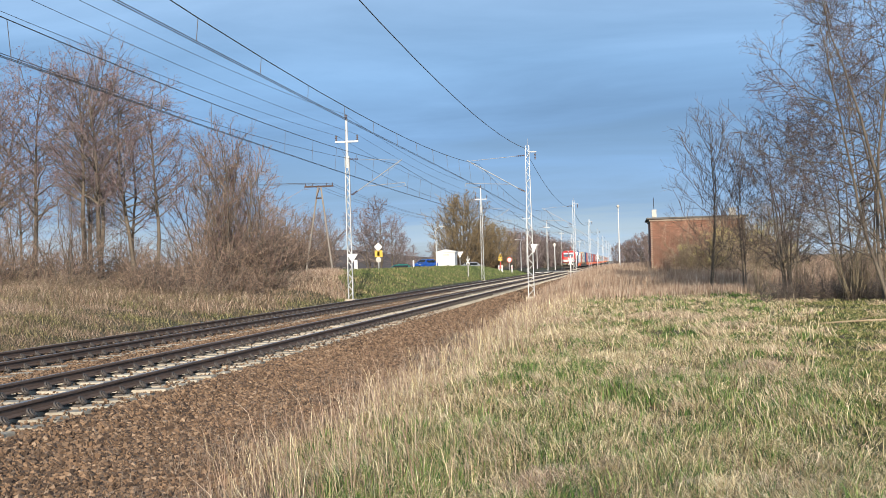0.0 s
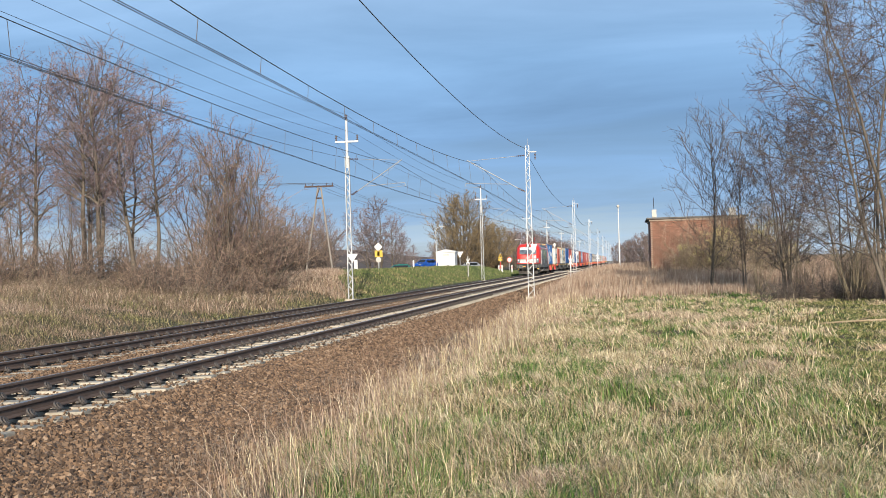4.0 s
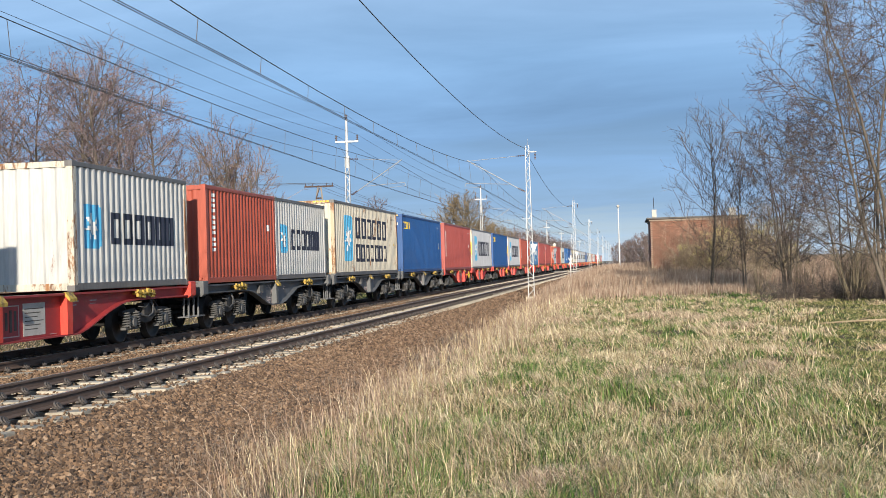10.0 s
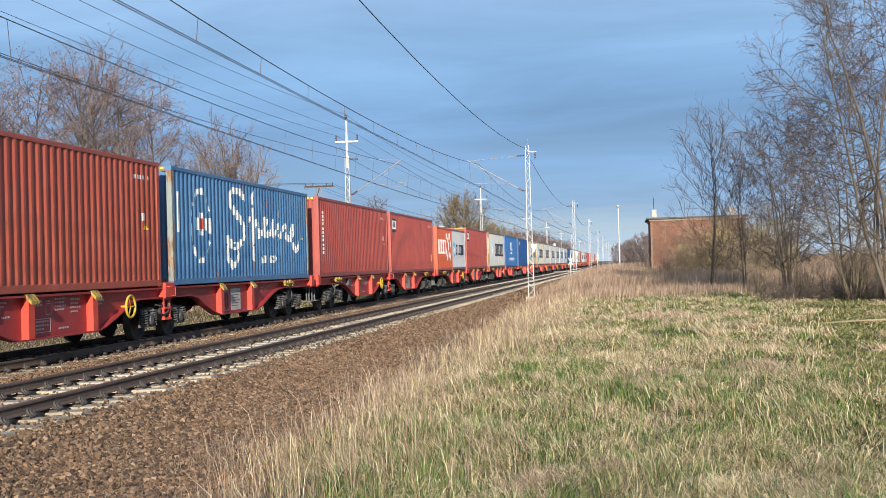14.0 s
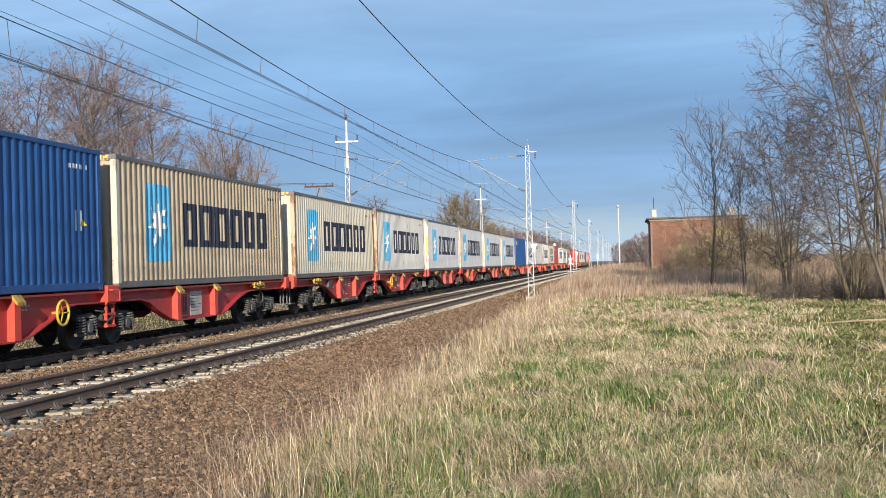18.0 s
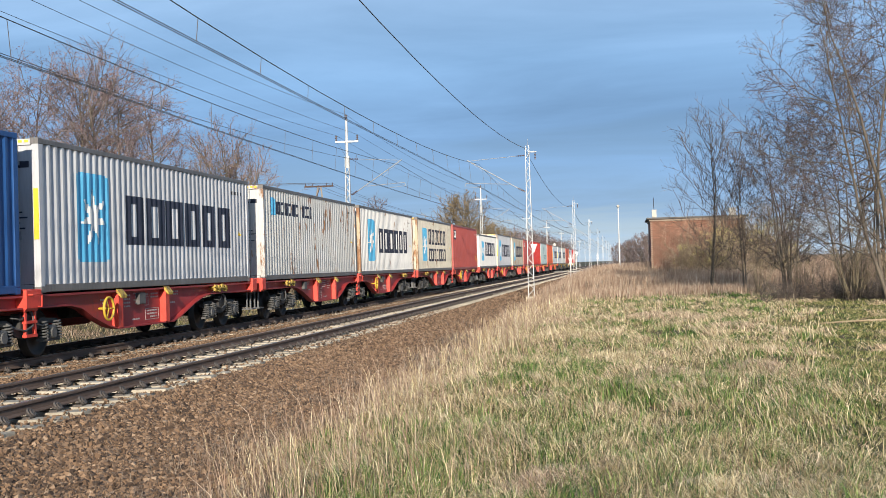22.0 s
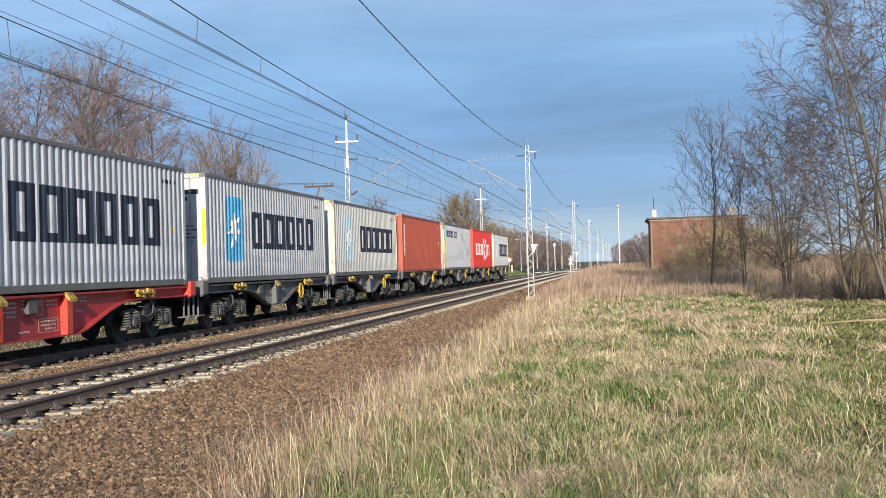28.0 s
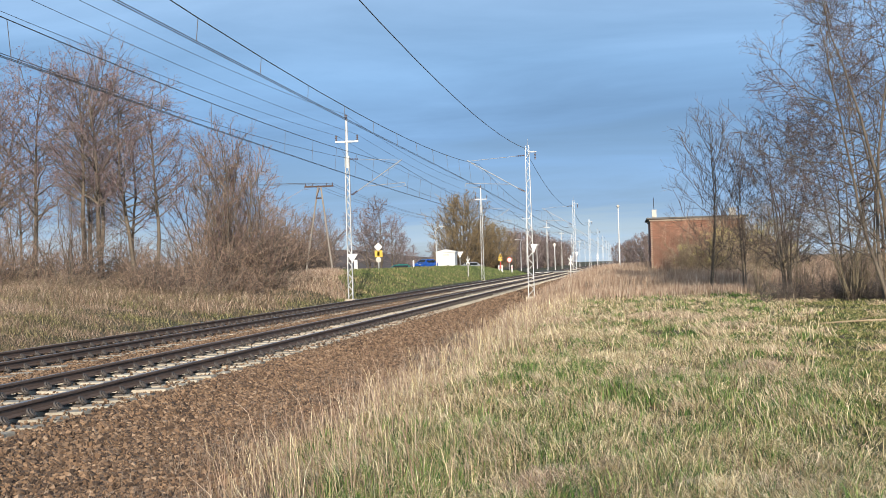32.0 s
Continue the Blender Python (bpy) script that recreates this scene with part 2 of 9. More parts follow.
def big_mesh(name, verts, faces_n, idx, material, smooth=False):
    """A mesh from numpy arrays with faces of one size."""
    me = bpy.data.meshes.new(name)
    nv, nf = len(verts), len(idx) // faces_n
    me.vertices.add(nv)
    me.vertices.foreach_set("co", np.ascontiguousarray(verts, dtype=np.float32).ravel())
    me.loops.add(len(idx))
    me.loops.foreach_set("vertex_index", np.ascontiguousarray(idx, dtype=np.int32))
    me.polygons.add(nf)
    me.polygons.foreach_set("loop_start", np.arange(0, len(idx), faces_n, dtype=np.int32))
    me.polygons.foreach_set("use_smooth", np.full(nf, smooth, dtype=bool))
    me.materials.append(material)
    me.update(calc_edges=True)
    return me


def thing(name, label, category, group="", m=None, kind=""):
    ob = new(name)
    if m is not None:
        ob.matrix_basis = m
    return tagged(ob, label, category, group, kind)
# ---- the plan: rail heads at z = 0, tracks run along y ----
NEAR_X, FAR_X = -8.034, -11.872
HALF_GAUGE = 0.7535
SLEEPER_STEP = 0.654


def smooth_step(a, b, t):
    t = np.clip((t - a) / (b - a), 0, 1)
    return t * t * (3 - 2 * t)


def ground_z(x, y):
    """Height of the land: flat bank by the camera, ballast bed, rising field beyond the tracks."""
    x, y = np.asarray(x, float), np.asarray(y, float)
    z = np.interp(x, [-5.9, -5.0, -4.2, -3.4, -2.2, 0, 8, 25, 60, 400], [-0.42, -0.58, -0.62, -0.50, -0.24, -0.16, -0.12, 0.1, 0.3, 2.0])
    far = smooth_step(55, 110, y)
    z = z + np.where(x > -4.6, far * 0.45 * smooth_step(-4.6, -2.0, x), 0)
    left_near = np.interp(x, [-400, -60, -34, -26, -20, -16.5, -15.2, -14.2, -13.6], [2.0, 1.4, 1.0, 0.55, -0.05, -0.55, -0.62, -0.5, -0.42])
    left_far = np.interp(x, [-400, -60, -30, -22, -18.6, -15.6, -14.6, -13.6], [1.5, 1.2, 1.2, 1.25, 1.15, -0.1, -0.35, -0.42])
    k = smooth_step(60, 84, y)
    left = left_near * (1 - k) + left_far * k
    cross = smooth_step(150, 185, y)
    left = left * (1 - cross) + cross * np.minimum(left, 0.25)
    bed = np.interp(x, [-13.6, -13.15, -12.9, -10.9, -10.5, -10.0, -9.5, -7.0, -6.75, -6.5, -5.9], [-0.40, -0.25, -0.212, -0.212, -0.23, -0.258, -0.258, -0.245, -0.228, -0.250, -0.42])
    z = np.where(x < -13.6, left, np.where(x < -5.9, bed, z))
    bumps = 0.05 * np.sin(x * 1.3 + 0.7 * np.sin(y * 0.6)) * np.cos(y * 0.9 + x * 0.3) + 0.03 * np.sin(x * 3.1 + y * 2.3)
    w = smooth_step(-4.4, -2.8, x) + smooth_step(-14.5, -16.5, x) * 1.0
    w = np.where(x < -13, 1 - smooth_step(-16.5, -14.5, x), smooth_step(-4.4, -2.8, x))
    return z + bumps * w


def gz(x, y):
    return float(ground_z(x, y))


def sheet(name, xs, ys, material, dz=0.0):
    X, Y = np.meshgrid(xs, ys)
    V = np.stack([X.ravel(), Y.ravel(), ground_z(X, Y).ravel() + dz], 1)
    nx, ny = len(xs), len(ys)
    i = (np.arange(ny - 1)[:, None] * nx + np.arange(nx - 1)[None]).ravel()
    idx = np.stack([i, i + 1, i + nx + 1, i + nx], 1).ravel()
    return new(name, big_mesh(name, V, 4, idx, material, True))


def ground_material():
    """Earth under the grass, with the ballast bed as its own band along the tracks."""
    m, nt, bsdf = nodes_of("land with ballast bed")
    geo = nt.nodes.new("ShaderNodeTexCoord")
    sep = nt.nodes.new("ShaderNodeSeparateXYZ")
    nt.links.new(geo.outputs["Object"], sep.inputs[0])
    big = noise_node(nt, 0.22, 5, 0.6)
    mid = noise_node(nt, 2.2, 6, 0.65)
    fine = noise_node(nt, 22.0, 4, 0.7)
    # earth painted extra dark to give the shaded gaps between blades
    earth = ramp_node(nt, [(0.28, (0.022, 0.028, 0.010)), (0.45, (0.050, 0.052, 0.019)), (0.56, (0.088, 0.070, 0.036)), (0.75, (0.15, 0.115, 0.066))])
    add = nt.nodes.new("ShaderNodeMath")
    add.operation, add.inputs[1].default_value = "MULTIPLY_ADD", 0.5
    half = nt.nodes.new("ShaderNodeMath")
    half.operation, half.inputs[1].default_value = "MULTIPLY", 0.5
    nt.links.new(big.outputs["Fac"], half.inputs[0])
    nt.links.new(mid.outputs["Fac"], add.inputs[0])
    nt.links.new(half.outputs[0], add.inputs[2])
    nt.links.new(add.outputs[0], earth.inputs[0])
    stone = ramp_node(nt, [(0.36, (0.030, 0.019, 0.012)), (0.5, (0.11, 0.067, 0.040)), (0.66, (0.22, 0.14, 0.09))])
    nt.links.new(fine.outputs["Fac"], stone.inputs[0])
    # ballast lies between two ragged edges
    wob = nt.nodes.new("ShaderNodeMath")
    wob.operation, wob.inputs[1].default_value = "MULTIPLY_ADD", 1.6
    nt.links.new(mid.outputs["Fac"], wob.inputs[0])
    nt.links.new(sep.outputs[0], wob.inputs[2])
    e1 = nt.nodes.new("ShaderNodeMapRange")
    e1.inputs["From Min"].default_value, e1.inputs["From Max"].default_value = -13.7, -13.2
    nt.links.new(wob.outputs[0], e1.inputs["Value"])
    e2 = nt.nodes.new("ShaderNodeMapRange")
    e2.inputs["From Min"].default_value, e2.inputs["From Max"].default_value = -2.3, -3.3
    nt.links.new(wob.outputs[0], e2.inputs["Value"])
    both = nt.nodes.new("ShaderNodeMath")
    both.operation = "MULTIPLY"
    nt.links.new(e1.outputs[0], both.inputs[0])
    nt.links.new(e2.outputs[0], both.inputs[1])
    mx = nt.nodes.new("ShaderNodeMixRGB")
    nt.links.new(both.outputs[0], mx.inputs[0])
    nt.links.new(earth.outputs[0], mx.inputs[1])
    nt.links.new(stone.outputs[0], mx.inputs[2])
    nt.links.new(mx.outputs[0], bsdf.inputs["Base Color"])
    bsdf.inputs["Roughness"].default_value = 0.95
    bp = nt.nodes.new("ShaderNodeBump")
    bp.inputs["Strength"].default_value, bp.inputs["Distance"].default_value = 0.9, 0.06
    nt.links.new(fine.outputs["Fac"], bp.inputs["Height"])
    nt.links.new(bp.outputs[0], bsdf.inputs["Normal"])
    return m


xs = np.concatenate([[-2500, -1500, -800, -400, -200, -120, -80, -60, -48], np.arange(-40, -14, 1.0), np.arange(-14, -2, 0.25), np.arange(-2, 12, 0.5), np.arange(12, 42, 2.0), [50, 70, 100, 160, 300, 600, 1200, 2500]])
ys = np.concatenate([[-300, -120, -60, -30, -12], np.arange(-6, 40, 0.5), np.arange(40, 110, 1.0), np.arange(110, 210, 3.0), [230, 270, 330, 420, 600, 900, 1400, 2200, 4000]])
tagged(sheet("ground", xs, ys, ground_material()), "rough land with dry grass and brown ballast bed", "ground", kind="structure")

# ---- the two tracks ----


def rail_shape(x, y0, y1):
    s = Shape()
    p = [(-0.062, -0.15), (0.062, -0.15), (0.062, -0.138), (0.016, -0.118), (0.009, -0.05), (0.036, -0.036), (0.036, -0.010), (0.026, -0.001), (-0.026, -0.001), (-0.036, -0.010), (-0.036, -0.036), (-0.009, -0.05), (-0.016, -0.118), (-0.062, -0.138)]
    s.extrude_y([(x + a, b) for a, b in p], y0, y1)
    return s


def sleeper_mesh():
    s = Shape()
    L = 1.30
    prof = [(-L, -0.19), (-0.52, -0.205), (0.52, -0.205), (L, -0.19)]
    for (xa, za), (xb, zb_) in zip(prof[:-1], prof[1:]):
        s.quad((xa, -0.14, za), (xb, -0.14, zb_), (xb, 0.14, zb_), (xa, 0.14, za))
        s.quad((xa, -0.17, -0.40), (xb, -0.17, -0.40), (xb, -0.14, zb_), (xa, -0.14, za))
        s.quad((xa, 0.14, za), (xb, 0.14, zb_), (xb, 0.17, -0.40), (xa, 0.17, -0.40))
    s.quad((L, -0.14, -0.19), (L + 0.04, -0.17, -0.40), (L + 0.04, 0.17, -0.40), (L, 0.14, -0.19))
    s.quad((-L, 0.14, -0.19), (-L - 0.04, 0.17, -0.40), (-L - 0.04, -0.17, -0.40), (-L, -0.14, -0.19))
    return s.mesh("sleeper", M_SLEEPER)


def clip_mesh():
    """Base plate with a bolt, clamp and spring ring on each side of the rail foot."""
    s = Shape()
    s.box(-0.15, 0.15, -0.06, 0.06, -0.21, -0.178)
    for e in (-1, 1):
        s.box(min(e * 0.055, e * 0.10), max(e * 0.055, e * 0.10), -0.03, 0.03, -0.158, -0.135)
        s.tube((e * 0.10, 0, -0.15), (e * 0.10, 0, -0.085), 0.013, sides=6)
        s.tube((e * 0.10, 0, -0.125), (e * 0.10, 0, -0.100), 0.024, sides=6)
        s.ring((e * 0.125, -0.012, -0.125), (0.85 * e, 0, 0.55), 0.050, 0.017, 12, 5)
        s.ring((e * 0.135, 0.030, -0.130), (0.85 * e, 0.1, 0.55), 0.044, 0.015, 12, 5)
    return s.mesh("rail_fastening", M_CLIP)


SLEEPER, CLIP = sleeper_mesh(), clip_mesh()


def track(name, cx, near_to, phase):
    t = thing(name, "straight railway track, rusty rails on pale concrete sleepers", "railway track", kind="structure")
    for e in (-1, 1):
        rail = part("rail", rail_shape(cx + e * HALF_GAUGE, -60, 700), M_RAIL_SIDE, t)
        head = Shape().box(cx + e * HALF_GAUGE - 0.024, cx + e * HALF_GAUGE + 0.024, -60, 700, -0.004, 0.0)
        part("running_surface", head, M_RAIL_TOP, rail, "polished steel running surface")
    rest_v, rest_f = [], []
    base_v = [tuple(q.co) for q in SLEEPER.vertices]
    base_f = [tuple(q.vertices) for q in SLEEPER.polygons]
    y, k = phase, 0
    rng = random.Random(5)
    while y < 330:
        m = pose(cx + rng.uniform(-0.015, 0.015), y, rng.uniform(-0.012, 0.004), 0, 0, rng.uniform(-0.5, 0.5))
        if 2 < y < near_to:
            s = part("sleeper", SLEEPER, None, t, at=m)
            if y < near_to - 20:
                for e in (-1, 1):
                    part("rail_fastening", CLIP, None, s, at=pose(e * HALF_GAUGE, 0, 0))
        else:
            n = len(rest_v)
            rest_v += [tuple(m @ Vector(q)) for q in base_v]
            rest_f += [tuple(n + i for i in q) for q in base_f]
        y += SLEEPER_STEP
    s = Shape()
    s.v, s.f = rest_v, rest_f
    tagged(part("sleeper_row", s, M_SLEEPER, t), kind="stuff")
    return t


TRACK_NEAR = track("track_near", NEAR_X, 84, 13.24 - 40 * SLEEPER_STEP)
TRACK_FAR = track("track_far", FAR_X, 84, 13.0 - 40 * SLEEPER_STEP)


def scatter_stones(name, count, xr, yr, size, seed, lift=0.0, power=1.0, between=None, blocky=False):
    """Loose broken stones of the ballast bed, one joined mesh."""
    r = np.random.default_rng(seed)
    u = r.random(count) ** power
    y = yr[0] + (yr[1] - yr[0]) * u
    x = xr[0] + (xr[1] - xr[0]) * r.random(count)
    if between is not None:
        keep = np.abs(((y - between) / SLEEPER_STEP + 0.5) % 1 - 0.5) * SLEEPER_STEP > 0.15
        x, y = x[keep], y[keep]
        count = len(x)
    sz = size * (0.55 + 0.9 * r.random(count))
    z = ground_z(x, y) + lift + sz * 0.15
    if blocky:
        base = np.array([(a, b, c) for c in (-0.62, 0.62) for a, b in ((-0.68, -0.68), (0.68, -0.68), (0.68, 0.68), (-0.68, 0.68))])
        tri = np.array([(0, 2, 1), (0, 3, 2), (4, 5, 6), (4, 6, 7), (0, 1, 5), (0, 5, 4), (1, 2, 6), (1, 6, 5), (2, 3, 7), (2, 7, 6), (3, 0, 4), (3, 4, 7)])
    else:
        base = np.array([(1, 0, 0), (-1, 0, 0), (0, 1, 0), (0, -1, 0), (0, 0, 1), (0, 0, -1)], float)
        tri = np.array([(0, 2, 4), (2, 1, 4), (1, 3, 4), (3, 0, 4), (2, 0, 5), (1, 2, 5), (3, 1, 5), (0, 3, 5)])
    nb = len(base)
    P = base[None] * (0.75 + 0.4 * r.random((count, nb, 1))) + (r.random((count, nb, 3)) - 0.5) * 0.34
    a = r.random((count, 3)) * 6.283
    ca, sa = np.cos(a), np.sin(a)
    P = np.stack([P[..., 0] * ca[:, :1] - P[..., 1] * sa[:, :1], P[..., 0] * sa[:, :1] + P[..., 1] * ca[:, :1], P[..., 2] * 0.8], -1)
    P = np.stack([P[..., 0] * ca[:, 1:2] - P[..., 2] * sa[:, 1:2], P[..., 1], P[..., 0] * sa[:, 1:2] + P[..., 2] * ca[:, 1:2]], -1)
    P *= sz[:, None, None]
    P += np.stack([x, y, z], 1)[:, None]
    idx = (tri[None] + (np.arange(count) * nb)[:, None, None]).ravel()
    ob = new(name, big_mesh(name, P.reshape(-1, 3), 3, idx, M_STONE))
    return tagged(ob, "reddish brown broken ballast stones", "ballast", kind="stuff")


scatter_stones("ballast_stones", 50000, (-6.66, -3.3), (7, 24), 0.034, 1, blocky=True)
scatter_stones("ballast_stones", 26000, (-6.66, -4.2), (24, 62), 0.040, 2, power=1.3)
scatter_stones("ballast_stones", 18000, (-10.7, -9.25), (10, 55), 0.033, 3, power=1.3)
scatter_stones("ballast_stones", 20000, (-9.35, -6.7), (9, 45), 0.030, 4, 0.0, 1.3, 13.24)
scatter_stones("ballast_stones", 14000, (-13.15, -10.55), (14, 60), 0.036, 5, 0.0, 1.3, 13.0)
scatter_stones("ballast_stones", 5000, (-14.0, -13.1), (18, 70), 0.04, 6, 0.0, 1.3)
# stones strewn over the sleepers
scatter_stones("ballast_stones", 450, (-7.05, -6.6), (9, 45), 0.026, 7, 0.055, 1.3)
scatter_stones("ballast_stones", 1200, (-9.5, -6.9), (9, 45), 0.024, 8, 0.05, 1.3)
scatter_stones("ballast_stones", 16000, (-13.15, -10.55), (14, 75), 0.030, 9, 0.0, 1.2)
scatter_stones("ballast_stones", 9000, (-6.66, -3.9), (55, 110), 0.060, 10, power=1.2)
# ---- overhead line: lattice masts, cantilevers, wires ----


def lattice(s, w0, w1, h, step=0.34):
    """Two channel faces tied by zigzag flats, tapering from w0 to w1."""
    def wid(z):
        return w0 + (w1 - w0) * z / h
    for ex in (-1, 1):
        a, b = wid(0) / 2, wid(h) / 2
        n = len(s.v)
        t, d = 0.035, 0.09
        for z, hw in ((0, a), (h, b)):
            s.v += [(ex * hw, -d, z), (ex * (hw - t), -d, z), (ex * (hw - t), d, z), (ex * hw, d, z)]
        for i in range(4):
            j = (i + 1) % 4
            s.f.append((n + i, n + j, n + 4 + j, n + 4 + i))
        s.f.append((n + 4, n + 5, n + 6, n + 7))
    z, side = 0.1, 1
    while z < h - step:
        a, b = wid(z) / 2 - 0.015, wid(z + step) / 2 - 0.015
        for y in (-0.092, 0.092):
            s.tube((-side * a, y, z), (side * b, y, z + step), 0.015, sides=4)
        side = -side
        z += step
    return s


def plate_triangle(parent, x0, x1, z0, z1, y):
    s = Shape()
    s.v = [(x0, y, z1), (x1, y, z1), ((x0 + x1) / 2, y, z0), (x0, y + 0.012, z1), (x1, y + 0.012, z1), ((x0 + x1) / 2, y + 0.012, z0)]
    s.f = [(0, 2, 1), (3, 4, 5), (0, 1, 4, 3), (1, 2, 5, 4), (2, 0, 3, 5)]
    part("marker_plate", s, M_WHITE, parent, "white triangular marker plate")


def insulator(s, a, b, r=0.055, n=5):
    a, b = Vector(a), Vector(b)
    s.tube(a, b, r * 0.45, sides=8)
    for i in range(n):
        q = a.lerp(b, (i + 0.5) / n)
        d = (b - a).normalized() * 0.012
        s.tube(q - d, q + d, r, sides=10)


def cantilever(mast, e, reach):
    """Arm towards the track, in mast space: e is +1 towards +x."""
    arm = part("cantilever_tube", Shape().tube((e * 0.55, 0, 6.00), (e * (reach + 0.1), 0, 7.66), 0.026), M_ALU, mast)
    s = Shape()
    insulator(s, (e * 0.18, 0, 5.8), (e * 0.55, 0, 6.00))
    part("insulator", s, M_INSULATOR, arm)
    tie = part("tie_rod", Shape().tube((e * 0.62, 0, 7.78), (e * (reach - 0.1), 0, 7.62), 0.014), M_ALU, mast)
    s = Shape()
    insulator(s, (e * 0.16, 0, 7.80), (e * 0.62, 0, 7.78), 0.045)
    part("insulator", s, M_INSULATOR, tie)
    s = Shape().tube((e * 1.05, 0, 6.25), (e * (reach + 0.2), 0, 6.38), 0.018)
    s.tube((e * (reach + 0.2), 0, 6.38), (e * (reach + 0.28), 0, 6.20), 0.014)
    s.tube((e * (reach + 0.28), 0, 6.20), (e * (reach - 0.75), 0, 6.10), 0.012)
    s.tube((e * reach, 0, 7.58), (e * 1.5, 0, 6.30), 0.006, sides=4)
    part("registration_arm", s, M_ALU, mast)


def mast_right(y, plates):
    z0 = -0.36
    m = thing("catenary_mast", "pale grey lattice steel overhead line mast beside the track", "mast", "overhead line masts", pose(-5.03, y, z0))
    part("foundation", Shape().box(-0.27, 0.27, -0.27, 0.27, -0.7, 0.03, 0.03), M_SLEEPER, m, "weathered concrete foundation")
    part("lattice", lattice(Shape(), 0.36, 0.22, 8.35), M_STEEL_PAINT, m)
    part("spike", Shape().tube((0.0, 0, 8.3), (0.02, 0, 8.75), 0.02, 0.006), M_ALU, m)
    cantilever(m, -1, 3.25)
    s = Shape()
    s.box(0.05, 0.5, -0.03, 0.03, 7.95, 8.01)
    part("bracket", s, M_ALU, m)
    s = Shape()
    insulator(s, (0.42, 0, 7.95), (0.42, 0, 7.55), 0.05)
    part("insulator", s, M_INSULATOR, m)
    if plates:
        plate_triangle(m, 0.02, 0.40, 2.40, 2.90, -0.12)
    return m


def mast_left(y, plates):
    z0 = -0.22
    m = thing("catenary_mast", "tall pale grey lattice mast with crossarm and insulators", "mast", "overhead line masts", pose(-15.0, y, z0))
    part("foundation", Shape().box(-0.27, 0.27, -0.27, 0.27, -0.8, 0.03, 0.03), M_SLEEPER, m, "weathered concrete foundation")
    part("lattice", lattice(Shape(), 0.29, 0.25, 7.95), M_STEEL_PAINT, m)
    part("top_pole", Shape().tube((0, 0, 7.3), (0, 0, 10.0), 0.085, 0.065, 10), M_STEEL_PAINT, m)
    arm = part("crossarm", Shape().box(-0.66, 0.66, -0.05, 0.05, 8.72, 8.82), M_STEEL_PAINT, m)
    for x in (-0.6, 0.6):
        s = Shape()
        insulator(s, (x, 0, 8.82), (x, 0, 9.14), 0.07, 3)
        part("insulator", s, M_INSULATOR, arm)
    s = Shape()
    insulator(s, (0, 0, 10.0), (0, 0, 10.28), 0.08, 3)
    part("cap_insulator", s, M_INSULATOR, m)
    s = Shape().tube((-0.12, 0.1, 8.0), (-0.42, 0.1, 8.55), 0.008, sides=5)
    s.tube((-0.42, 0.1, 8.55), (-0.60, 0.05, 8.75), 0.008, sides=5)
    part("jumper_cable", s, M_WIRE, m)
    cantilever(m, 1, 3.0)
    if plates:
        plate_triangle(m, -0.16, 0.48, 2.02, 2.52, -0.12)
    return m


RIGHT_MASTS, LEFT_MASTS = [4.0, 64.0, 124.0, 181.0, 241.0, 301.0, 361.0, 421.0, 481.0, 541.0], [3.3, 63.2, 125.0, 185.0, 235.0, 290.0, 350.0, 410.0, 470.0, 530.0]
for i, y in list(enumerate(RIGHT_MASTS))[1:]:
    mast_right(y, i in (1, 2))
for i, y in list(enumerate(LEFT_MASTS))[1:]:
    mast_left(y, i == 1)


def sag(y0, y1, z0, z1, drop, n=14):
    return [(y0 + (y1 - y0) * i / n, z0 + (z1 - z0) * i / n - 4 * drop * (i / n) * (1 - i / n)) for i in range(n + 1)]


def overhead(name, cx, masts, stagger, z_first, z_contact, z_hang, drop, first_drop, label):
    line = thing(name, label, "overhead wire")
    ys = [masts[0] - 60] + masts
    for k, (a, b) in enumerate(zip(ys[:-1], ys[1:])):
        s0, s1 = (stagger, -stagger) if k % 2 == 0 else (-stagger, stagger)
        r = 1.0 if b < 130 else 1.6
        za = z_first if k < 2 else z_contact
        for dx in ((-0.035, 0.035)):
            part("contact_wire", Shape().path([(cx + s0 + dx, a, za + 0.02), (cx + (s0 + s1) / 2 + dx, (a + b) / 2, (za + z_contact) / 2 - 0.02), (cx + s1 + dx, b, z_contact + 0.02)], 0.0088 * r, 5), M_WIRE, line)
        cat = sag(a, b, z_hang, z_hang, drop)
        part("messenger_wire", Shape().path([(cx + (s0 + (s1 - s0) * i / 14) * 0.4, y, z) for i, (y, z) in enumerate(cat)], 0.0115 * r, 5), M_WIRE, line)
        if b < 190:
            for i in range(15):
                f = (first_drop + 3.87 * i) / (b - a)
                if f > 0.99:
                    break
                y = a + (b - a) * f
                zz = z_hang - 4 * drop * f * (1 - f)
                x = cx + s0 + (s1 - s0) * f
                part("dropper", Shape().tube((cx + (s0 + (s1 - s0) * f) * 0.4, y, zz), (x, y, za + (z_contact - za) * f), 0.008, sides=4), M_WIRE, line)
    return line


overhead("overhead_line", NEAR_X + 0.24, RIGHT_MASTS, 0.18, 5.96, 5.71, 7.05, 0.87, 1.6, "twin contact wire with messenger and droppers over the near track")
overhead("overhead_line", FAR_X, LEFT_MASTS, -0.30, 5.86, 5.66, 7.12, 0.62, 2.5, "twin contact wire with messenger and droppers over the far track")


